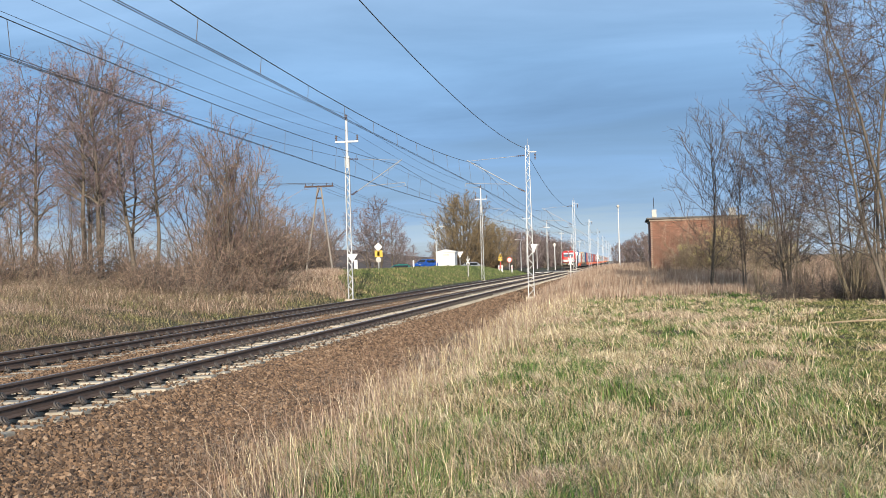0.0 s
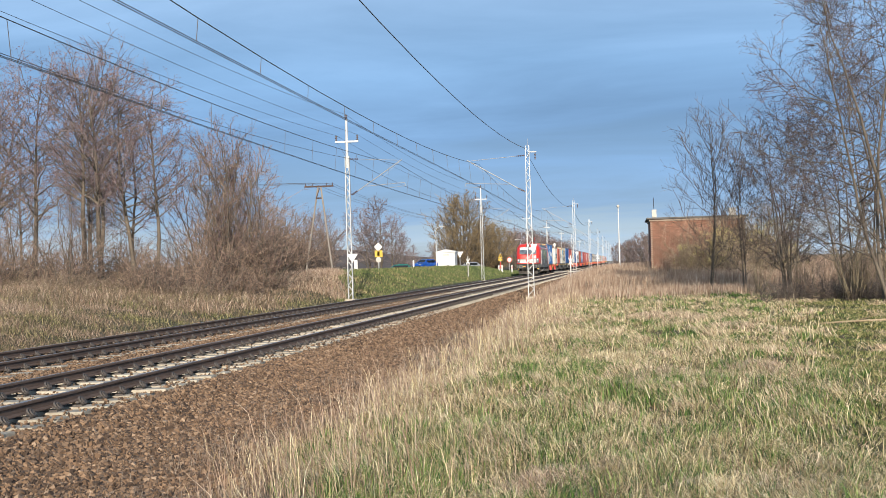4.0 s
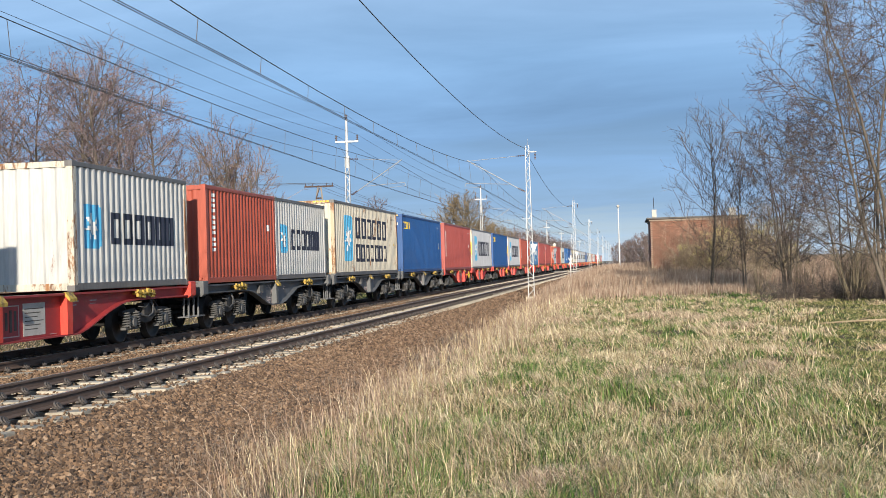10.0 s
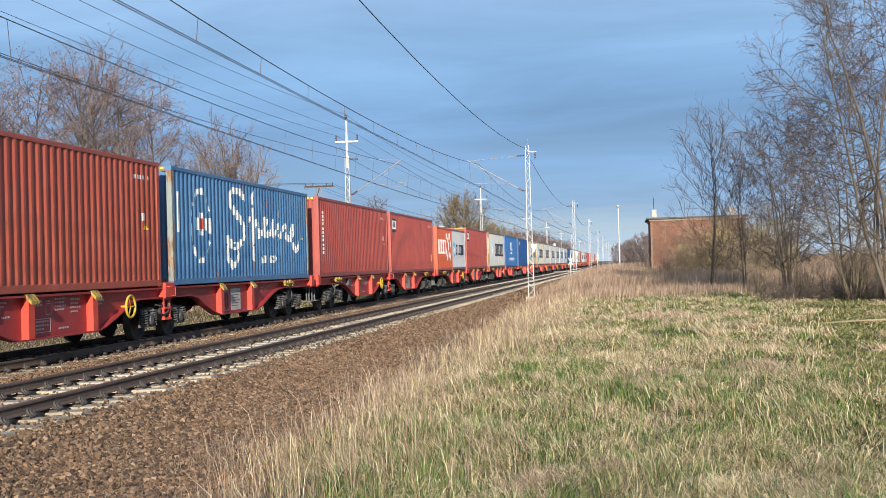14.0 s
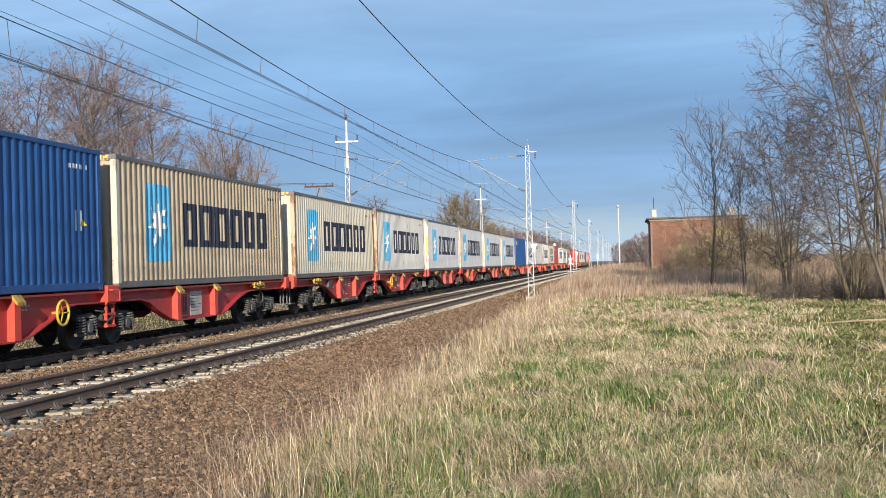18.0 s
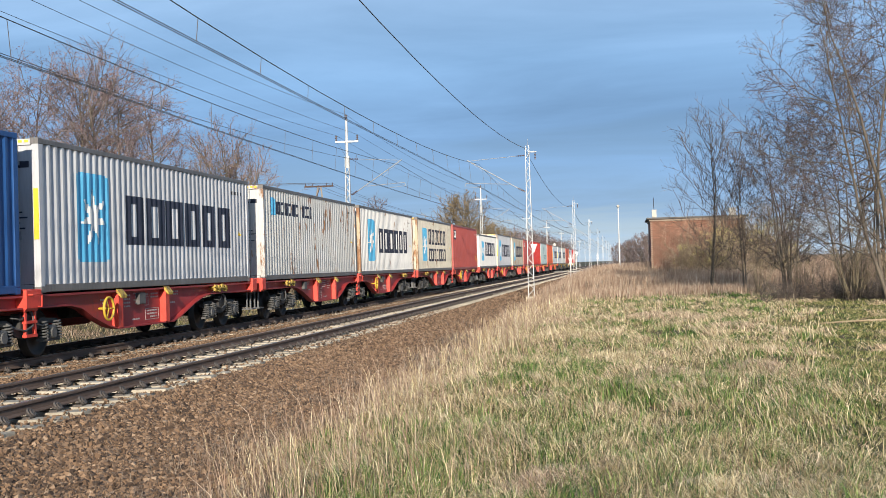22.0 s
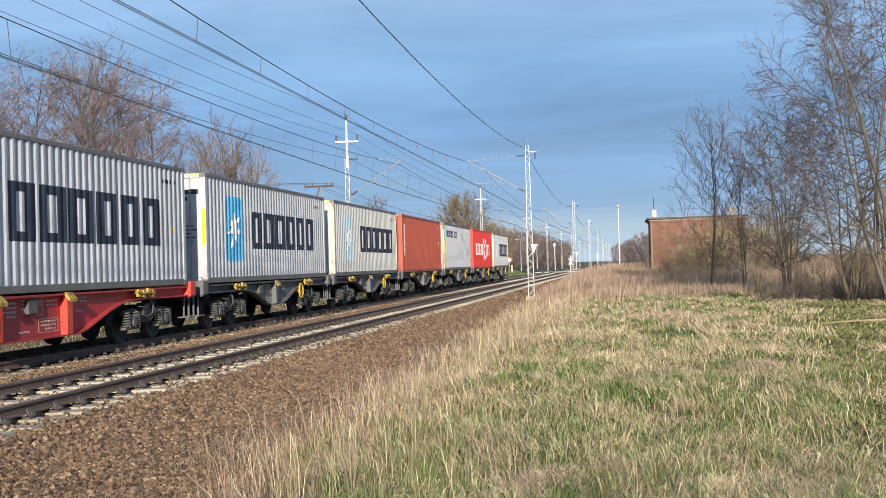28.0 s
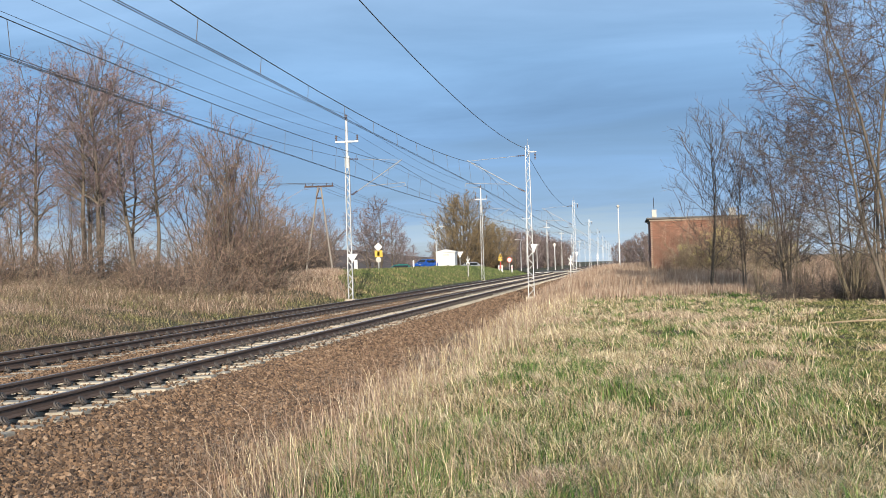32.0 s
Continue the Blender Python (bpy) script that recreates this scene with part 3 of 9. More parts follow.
def feeder(name, x, z, masts, drop, r, label, z_far=None):
    line = thing(name, label, "power line")
    ys = [masts[0] - 60] + masts
    for a, b in zip(ys[:-1], ys[1:]):
        part("span", Shape().path([(x, y, zz) for y, zz in sag(a, b, z if a < 100 else (z_far or z), z if b < 100 else (z_far or z), drop)], r * (1.0 if b < 130 else 1.5), 5), M_WIRE, line)


feeder("feeder_wire", -5.2, 7.85, RIGHT_MASTS, 0.95, 0.013, "thick dark feeder wire slung from mast to mast", 7.35)
feeder("line_wire", -15.6, 8.92, LEFT_MASTS, 0.57, 0.008, "thin wire on the crossarm insulators")
feeder("line_wire", -14.4, 8.94, LEFT_MASTS, 0.53, 0.008, "thin wire on the crossarm insulators")
feeder("line_wire", -15.0, 10.06, LEFT_MASTS, 0.74, 0.008, "thin wire on the mast-top insulators")
feeder("earth_wire", -14.84, 7.60, LEFT_MASTS, 0.64, 0.010, "bare earth wire clamped to the mast shafts")
# ---- the train: locomotive, container wagons, containers ----
TRAIN_ROWS = [(0.0, 276.4), (3.0, 193.9), (6.0, 111.65), (9.0, 29.62), (12.0, -52.27), (15.0, -134.25), (18.0, -216.36), (21.0, -298.6), (24.0, -381.0), (27.0, -463.2), (30.0, -545.1), (32.0, -599.7)]
MOVING = []     # (thing, how far behind the first container's front it stands, height)
DECK = 1.215    # height of the containers' feet over the rails

M_CORTEN = {}


def paint(name, dark, light, rust=0.0, rough=0.5):
    """Container paint: streaks, fading, and rust where there is any."""
    if name in M_CORTEN:
        return M_CORTEN[name]
    m, nt, bsdf = nodes_of(name)
    a = noise_node(nt, 0.8, 5, 0.6, (1, 1, 0.35))
    b = noise_node(nt, 14, 4, 0.7, (1, 1, 0.12))
    mixn = nt.nodes.new("ShaderNodeMath")
    mixn.operation, mixn.inputs[1].default_value = "MULTIPLY_ADD", 0.5
    half = nt.nodes.new("ShaderNodeMath")
    half.operation, half.inputs[1].default_value = "MULTIPLY", 0.5
    nt.links.new(a.outputs["Fac"], half.inputs[0])
    nt.links.new(b.outputs["Fac"], mixn.inputs[0])
    nt.links.new(half.outputs[0], mixn.inputs[2])
    r = ramp_node(nt, [(0.35, dark), (0.62, light)])
    nt.links.new(mixn.outputs[0], r.inputs[0])
    s = noise_node(nt, 2.3, 9, 0.75, (1, 1, 0.3))
    info = nt.nodes.new("ShaderNodeObjectInfo")
    shift = nt.nodes.new("ShaderNodeMath")
    shift.operation, shift.inputs[1].default_value = "MULTIPLY_ADD", 0.05
    nt.links.new(info.outputs["Random"], shift.inputs[0])
    nt.links.new(s.outputs["Fac"], shift.inputs[2])
    edge = 0.70 - 0.17 * rust
    sr = ramp_node(nt, [(edge, (0, 0, 0)), (edge + 0.06, (1, 1, 1))])
    nt.links.new(shift.outputs[0], sr.inputs[0])
    mx = nt.nodes.new("ShaderNodeMixRGB")
    tone = ramp_node(nt, [(0.35, (0.11, 0.045, 0.02)), (0.65, (0.36, 0.17, 0.065))])
    nt.links.new(b.outputs["Fac"], tone.inputs[0])
    nt.links.new(tone.outputs[0], mx.inputs[2])
    nt.links.new(sr.outputs[0], mx.inputs[0])
    nt.links.new(r.outputs[0], mx.inputs[1])
    nt.links.new(mx.outputs[0], bsdf.inputs["Base Color"])
    bsdf.inputs["Roughness"].default_value = rough
    bp = nt.nodes.new("ShaderNodeBump")
    bp.inputs["Strength"].default_value, bp.inputs["Distance"].default_value = 0.25, 0.012
    nt.links.new(a.outputs["Fac"], bp.inputs["Height"])
    nt.links.new(bp.outputs[0], bsdf.inputs["Normal"])
    M_CORTEN[name] = m
    return m


GREY = ("silver grey", (0.376, 0.384, 0.400), (0.515, 0.525, 0.545))
WHITE = ("dull white", (0.418, 0.414, 0.390), (0.570, 0.566, 0.542))
BRIGHT = ("bright worn white", (0.58, 0.57, 0.54), (0.76, 0.745, 0.71))
STAINED = ("stained cream grey", (0.30, 0.27, 0.215), (0.45, 0.41, 0.34))
CREAM = ("cream", (0.472, 0.431, 0.342), (0.649, 0.596, 0.484))
TAN = ("tan", (0.38, 0.295, 0.19), (0.53, 0.43, 0.30))
BLUE = ("deep blue", (0.010, 0.056, 0.185), (0.020, 0.092, 0.275))
BLUE2 = ("mid blue", (0.022, 0.110, 0.315), (0.045, 0.170, 0.42))
PALE = ("faded light blue", (0.045, 0.14, 0.30), (0.10, 0.23, 0.40))
RED = ("dull red", (0.281, 0.056, 0.047), (0.421, 0.091, 0.072))
BROWN = ("red brown", (0.30, 0.060, 0.034), (0.42, 0.090, 0.052))
ORANGE = ("orange red", (0.432, 0.076, 0.032), (0.562, 0.119, 0.054))
SCARLET = ("scarlet", (0.506, 0.030, 0.021), (0.644, 0.052, 0.034))
TEAL = ("pale grey green", (0.30, 0.38, 0.38), (0.42, 0.50, 0.50))

M_MARK = {
    "navy": surface("navy lettering paint", (0.010, 0.013, 0.028), (0.03, 0.034, 0.055), 2, 40, 0.55, 0, 0),
    "black": M_BLACK,
    "sky": surface("sky blue marking", (0.06, 0.33, 0.56), (0.12, 0.44, 0.68), 1.2, 20, 0.5, 0, 0, stain=(0.30, 0.48, 0.58), stain_scale=2.0, stain_at=0.66),
    "faded": surface("faded pale blue marking", (0.36, 0.50, 0.56), (0.46, 0.58, 0.63), 1.2, 20, 0.55, 0, 0),
    "white": surface("white marking", (0.62, 0.62, 0.60), (0.78, 0.78, 0.76), 1.5, 30, 0.55, 0, 0),
    "yellow": surface("yellow marking", (0.66, 0.42, 0.02), (0.82, 0.58, 0.05), 2, 40, 0.5, 0, 0),
    "red": surface("red marking", (0.42, 0.05, 0.04), (0.55, 0.08, 0.06), 2, 40, 0.5, 0, 0),
    "teal": surface("dark teal marking", (0.015, 0.07, 0.09), (0.03, 0.11, 0.13), 2, 40, 0.5, 0, 0),
}
M_DARK_STEEL = surface("greasy dark steel", (0.014, 0.013, 0.012), (0.045, 0.041, 0.037), 4, 50, 0.75, 0.2, 0.3)
M_UNDER = surface("grey brown underframe dirt", (0.045, 0.038, 0.032), (0.11, 0.095, 0.08), 4, 50, 0.85, 0.1, 0.3)
M_WHEEL = surface("worn wheel steel", (0.014, 0.013, 0.012), (0.045, 0.041, 0.038), 5, 60, 0.6, 0.4, 0.1)
M_SPRING = surface("dusty bogie casting", (0.018, 0.017, 0.016), (0.060, 0.056, 0.052), 5, 60, 0.8, 0.1, 0.3)
# sill red also darkened for the shade under the flange; brackets keep the bright red
M_WAGON_RED = surface("worn red wagon paint with flange shade", (0.24, 0.024, 0.026), (0.44, 0.047, 0.046), 1.2, 25, 0.55, 0, 0.15, per_object=0.14, stain=(0.14, 0.05, 0.04), stain_scale=1.3, stain_at=0.60)
M_WAGON_BRIGHT = surface("bright red bracket paint", (0.52, 0.040, 0.026), (0.70, 0.075, 0.045), 2, 25, 0.5, 0, 0.1)
M_WAGON_GREY = surface("dirty grey wagon paint", (0.050, 0.055, 0.062), (0.120, 0.127, 0.136), 1.2, 25, 0.65, 0, 0.2, per_object=0.1, stain=(0.10, 0.075, 0.05), stain_scale=1.5, stain_at=0.6)
M_WAGON_MARK = surface("faded white stencil", (0.30, 0.22, 0.21), (0.48, 0.42, 0.40), 6, 60, 0.7, 0, 0)
M_LOCK = surface("dirty yellow lock paint", (0.30, 0.19, 0.03), (0.54, 0.37, 0.06), 5, 40, 0.65, 0, 0.2, stain=(0.13, 0.085, 0.045), stain_scale=6.0, stain_at=0.52)
M_CASTING = surface("dusty grey bogie casting", (0.045, 0.044, 0.042), (0.15, 0.146, 0.14), 4, 40, 0.75, 0.1, 0.25)
M_WAGON_LIGHT = surface("light grey bracket paint", (0.075, 0.078, 0.080), (0.15, 0.152, 0.152), 2, 25, 0.6, 0, 0.1)

PITCH, WAVE = 0.278, 0.042


def wave(y):
    """Depth of the corrugation at y: four even legs."""
    u = (y / PITCH) % 1.0 * 4
    if u < 1:
        return 0.0
    if u < 2:
        return WAVE * (u - 1)
    if u < 3:
        return WAVE
    return WAVE * (4 - u)


def wall_sheet(y0, y1, z0, z1, x, e):
    """A corrugated wall along y; its outer crest lies at x, e is the way out."""
    s = Shape()
    n = int(round((y1 - y0) / (PITCH / 4)))
    ys_ = [y0 + (y1 - y0) * i / n for i in range(n + 1)]
    xs_ = [x - e * wave(i * PITCH / 4 + 1e-6) for i in range(n + 1)]
    for i in range(n + 1):
        s.v += [(xs_[i], ys_[i], z0), (xs_[i], ys_[i], z1)]
    for i in range(n):
        q = (2 * i, 2 * i + 2, 2 * i + 3, 2 * i + 1)
        s.f.append(q if e > 0 else q[::-1])
    return s


def cross_sheet(x0, x1, z0, z1, y, e):
    """A corrugated end wall along x."""
    s = wall_sheet(x0, x1, z0, z1, 0, 1)
    s.v = [(q[1], y + e * q[0], q[2]) for q in s.v]
    if e > 0:
        s.f = [q[::-1] for q in s.f]
    return s


MESHES = {}


def kept(key, make):
    if key not in MESHES:
        MESHES[key] = make()
    return MESHES[key]


def raster(key, inside, y0, y1, z0, z1, x, length, material, dz=0.045):
    """A painted mark that follows the corrugation: cells whose middle lies inside the figure, 3 mm proud of the wall."""
    def make():
        s = Shape()
        w = (length - 0.24) / round((length - 0.24) / (PITCH / 4)) / 2
        i0, i1 = int((y0 - 0.12) / w), int((y1 - 0.12) / w) + 1
        nz = int(round((z1 - z0) / dz))
        for i in range(i0, i1):
            ya, yb = i * w, (i + 1) * w
            ym = (ya + yb) / 2 + 0.12
            if not y0 <= ym <= y1:
                continue
            run = None
            for k in range(nz + 1):
                zc = z0 + (k + 0.5) * dz
                on = k < nz and inside((ym - y0) / (y1 - y0), (zc - z0) / (z1 - z0))
                if on and run is None:
                    run = k
                if not on and run is not None:
                    xa, xb = x - wave(i * PITCH / 8 + 1e-6) + 0.003, x - wave((i + 1) * PITCH / 8 - 1e-6) + 0.003
                    za, zb_ = z0 + run * dz, z0 + k * dz
                    s.quad((xa, ya + 0.12, za), (xb, yb + 0.12, za), (xb, yb + 0.12, zb_), (xa, ya + 0.12, zb_))
                    run = None
        return s.mesh(key[0], material)
    return kept(key, make)


def star(u, v):
    """Seven-pointed star in the unit square."""
    x, y = (u - 0.5) * 2, (v - 0.5) * 2
    r, a = math.hypot(x, y), math.atan2(x, y)
    k = abs(((a / (2 * math.pi / 7)) + 0.5) % 1 - 0.5) * 2
    return r < 0.30 + 0.66 * (1 - k) ** 1.6


def hollow(n, stroke, gap, ends=0.0):
    """n open blocks in a row, standing for a name that is not spelt out."""
    def inside(u, v):
        c = u * n
        i, f = int(c), c - int(c)
        if gap and f > 1 - gap:
            return False
        f /= 1 - gap
        return f < stroke or f > 1 - stroke or v < 0.17 or v > 0.83
    return inside


def blocks(n, gap=0.3):
    return lambda u, v: (u * n) % 1 < 1 - gap


def solid(u, v):
    return True


def rounded(u, v):
    return not (min(u, 1 - u) < 0.08 and min(v, 1 - v) < 0.035)


BRUSH = [[(0.21, 0.90), (0.11, 0.98), (0.04, 0.88), (0.08, 0.73), (0.18, 0.58), (0.20, 0.40), (0.10, 0.28), (0.01, 0.36)],
         [(0.25, 0.55), (0.31, 0.74), (0.30, 0.46), (0.36, 0.60), (0.39, 0.44), (0.45, 0.52), (0.49, 0.62), (0.45, 0.63), (0.46, 0.46), (0.54, 0.48), (0.58, 0.61), (0.59, 0.44), (0.66, 0.58), (0.67, 0.43), (0.73, 0.56), (0.77, 0.55), (0.78, 0.42), (0.85, 0.44), (0.89, 0.54), (0.85, 0.58), (0.86, 0.36), (0.93, 0.26), (0.97, 0.40)],
         [(0.335, 0.98), (0.31, 0.90), (0.315, 0.60), (0.31, 0.30), (0.32, 0.15)], [(0.02, 0.30), (0.01, 0.18), (0.06, 0.05), (0.12, 0.12), (0.14, 0.26)], [(0.66, 0.72), (0.67, 0.78)], [(0.42, 0.12), (0.47, 0.13)], [(0.54, 0.12), (0.60, 0.13)]]


def bowed(line, n=5):
    """The line as a smooth curve through its points."""
    out = []
    for i in range(len(line) - 1):
        p0, p1, p2, p3 = line[max(i - 1, 0)], line[i], line[i + 1], line[min(i + 2, len(line) - 1)]
        for k in range(n):
            t = k / n
            out.append(tuple(0.5 * (2 * b + (c - a) * t + (2 * a - 5 * b + 4 * c - d) * t * t + (3 * b - a - 3 * c + d) * t ** 3) for a, b, c, d in zip(p0, p1, p2, p3)))
    return out + [line[-1]]


BOWED = [bowed(q) for q in BRUSH]


def scrawl(u, v):
    """A loose brush-like flourish: one tall double bow, then a run of small loops, broad on the upstrokes."""
    x, y = u * 7.4, v * 2.3
    if math.sin(x * 9.1 + 3.0 * y) * math.sin(y * 13.7 - 2.1 * x) > 0.86:
        return False
    for line in BOWED:
        for (a0, b0), (a1, b1) in zip(line[:-1], line[1:]):
            ax, ay, bx, by = a0 * 7.4, b0 * 2.3, a1 * 7.4, b1 * 2.3
            d = math.hypot(bx - ax, by - ay) + 1e-6
            t = min(max(((x - ax) * (bx - ax) + (y - ay) * (by - ay)) / d ** 2, 0), 1)
            broad = 0.055 + 0.07 * abs((bx - ax) * 0.8 - (by - ay) * 0.6) / d
            if math.hypot(x - ax - t * (bx - ax), y - ay - t * (by - ay)) < broad:
                return True
    return False


def rings(u, v):
    r = math.hypot((u - 0.5) * 2, (v - 0.5) * 2)
    a = math.atan2(u - 0.5, v - 0.5)
    return 0.82 < r < 0.98 and (a * 3) % 2 < 1.4


def swirl(u, v):
    return abs(v - 0.5 - 0.42 * math.sin(6.5 * (u - 0.5))) < 0.12 or abs(v - 0.5 + 0.40 * math.sin(5.0 * (u - 0.5))) < 0.09


def marks(box, kind, L, H):
    """The painted marks on a container's side, by kind."""
    X = 1.219 - 0.008

    def put(name, inside, y0, y1, z0, z1, mat, label=""):
        key = (name, kind, round(L), round(H, 1), round(y0, 2), round(z0, 2))
        part(name, raster(key, inside, y0, y1, z0, z1, X, L, M_MARK[mat]), None, box, label)

    def row(name, n, stroke, gap, y0, y1, z0, z1, mat, label=""):
        """n open blocks side by side, each a part of its own."""
        step = (y1 - y0) / n
        for i in range(n):
            put(name, hollow(1, stroke, 0.0), y0 + i * step, y0 + (i + 1 - gap) * step, z0, z1, mat, label)
    if kind in ("logo", "logo_low", "logo_two", "logo_far"):
        if L > 8:
            put("logo_panel", rounded, 1.5, 3.0, 0.58, H - 0.52, "faded" if kind == "logo_low" else "sky", "sky blue square panel") if kind != "logo_far" else None
            X = 1.222
            put("logo_star", star, 1.62, 2.88, 0.85, H - 0.80, "white", "white star emblem") if kind != "logo_far" else None
            X = 1.211
            if kind == "logo_two":
                row("name_mark", 6, 0.24, 0.22, 3.6, 9.9, 1.50, 2.35, "navy", "dark block marks")
                row("name_mark", 7, 0.24, 0.22, 3.6, 9.9, 0.55, 1.25, "navy", "dark block marks")
            else:
                a, b = (3.8, 10.8) if kind == "logo" else (4.4, 11.2)
                row("name_mark", 6, 0.34, 0.13, a, b, 0.95, 2.03, "navy", "dark block marks")
        else:
            put("logo_panel", rounded, 0.45, 1.25, 0.85, 1.75, "sky", "faded sky blue panel")
            X = 1.222
            put("logo_star", star, 0.50, 1.20, 0.95, 1.65, "white", "white star emblem")
            X = 1.211
            row("name_mark", 6, 0.34, 0.13, 1.75, 5.3, 0.95, 1.62, "navy", "dark block marks")
    elif kind == "line":
        put("logo_panel", rounded, 0.75, 1.25, 2.02, 2.55, "sky")
        row("name_mark", 6, 0.26, 0.22, 1.45, 4.0, 2.05, 2.45, "navy", "small dark block marks")
        row("name_mark", 4, 0.26, 0.25, 4.3, 5.7, 2.05, 2.45, "navy", "small dark block marks")
    elif kind == "yellow":
        row("name_mark", 5, 0.30, 0.15, 0.5, 2.1, 2.18, 2.52, "yellow", "yellow block marks")
        put("number_bar", blocks(2, 0.4), 11.1, 11.35, 1.2, 1.6, "white")
    elif kind == "plate":
        put("sign_panel", solid, 0.45, 1.45, 1.95, 2.60, "navy", "navy square panel")
        X = 1.222
        row("name_mark", 3, 0.28, 0.2, 0.6, 1.3, 2.08, 2.50, "white", "white block marks")
        X = 1.211
        put("caution_plate", solid, 11.35, 11.55, 0.55, 0.95, "yellow", "yellow caution plate")
    elif kind == "small":
        row("name_mark", 2, 0.3, 0.2, 0.7, 1.4, 1.95, 2.45, "white", "small white marks")
        put("caution_plate", solid, 11.35, 11.55, 0.55, 0.95, "yellow", "yellow caution plate")
    elif kind == "script":
        put("emblem_ring", rings, 1.2, 2.7, 0.5, 2.5, "white", "worn white ring emblem")
        put("emblem_cross", lambda u, v: (0.3 < u < 0.7) or (0.25 < v < 0.75), 1.55, 2.35, 1.25, 1.85, "white")
        X = 1.222
        put("emblem_core", solid, 1.8, 2.1, 1.42, 1.68, "red")
        X = 1.211
        put("name_flourish", scrawl, 3.9, 11.3, 0.35, 2.65, "white", "worn white brush-like flourish")
        put("number_bar", blocks(5, 0.4), 0.35, 0.47, 1.3, 2.3, "white")
    elif kind == "middle":
        row("name_mark", 3, 0.3, 0.2, 5.3, 7.1, 1.55, 2.30, "white", "white block marks")
        put("name_mark", blocks(6, 0.4), 5.3, 7.1, 1.2, 1.4, "white")
        put("name_mark", blocks(9, 0.35), 4.2, 9.0, 0.6, 0.85, "white", "small white block marks")
    elif kind == "swirl":
        a, b = (1.6, 6.3) if L > 8 else (0.6, 3.6)
        row("name_mark", 7, 0.30, 0.2, a, b, 1.0, 1.85, "white", "white block marks")
        put("emblem_swirl", swirl, b - 0.1, b + 1.9, 0.6, 2.3, "white", "white crossed swirl emblem")
        if L > 8:
            row("name_mark", 3, 0.30, 0.2, b + 1.9, b + 4.0, 1.0, 1.85, "white", "white block marks")
    elif kind == "sea":
        row("name_mark", 5, 0.26, 0.22, 5.4, 10.0, 0.75, 1.35, "teal", "dark teal block marks")
        put("emblem_swirl", lambda u, v: abs(u - 0.5 - 0.3 * math.sin(3 * v)) < 0.1, 4.6, 6.2, 1.4, 2.4, "teal")
    elif kind == "number":
        put("number_bar", lambda u, v: (v * 11) % 1 < 0.62, 0.44, 0.70, 0.85, 2.45, "white", "upright row of white marks")
        put("number_bar", solid, 11.2 if L > 8 else 5.3, 11.4 if L > 8 else 5.45, 1.5, 1.7, "white")
    if L > 8 and kind not in ("plate", "small"):
        put("caution_plate", lambda u, v: abs(u - 0.5) < (1 - v) * 0.5, L - 0.95, L - 0.68, 1.30, 1.55, "yellow", "small yellow caution triangle")
    if kind != "script" and L > 8:
        put("number_bar", blocks(6, 0.4), L - 1.35, L - 0.55, H - 0.46, H - 0.36, "black" if kind.startswith("logo") or kind == "line" else "white")


def strip_blocks(W, H):
    s = Shape()
    for e in (-1, 1):
        for i in range(5):
            x = e * (W - 0.24 - 0.13 * i)
            s.box(x - 0.04, x + 0.04, 0.004, 0.012, H - 0.085, H - 0.035)
    return s


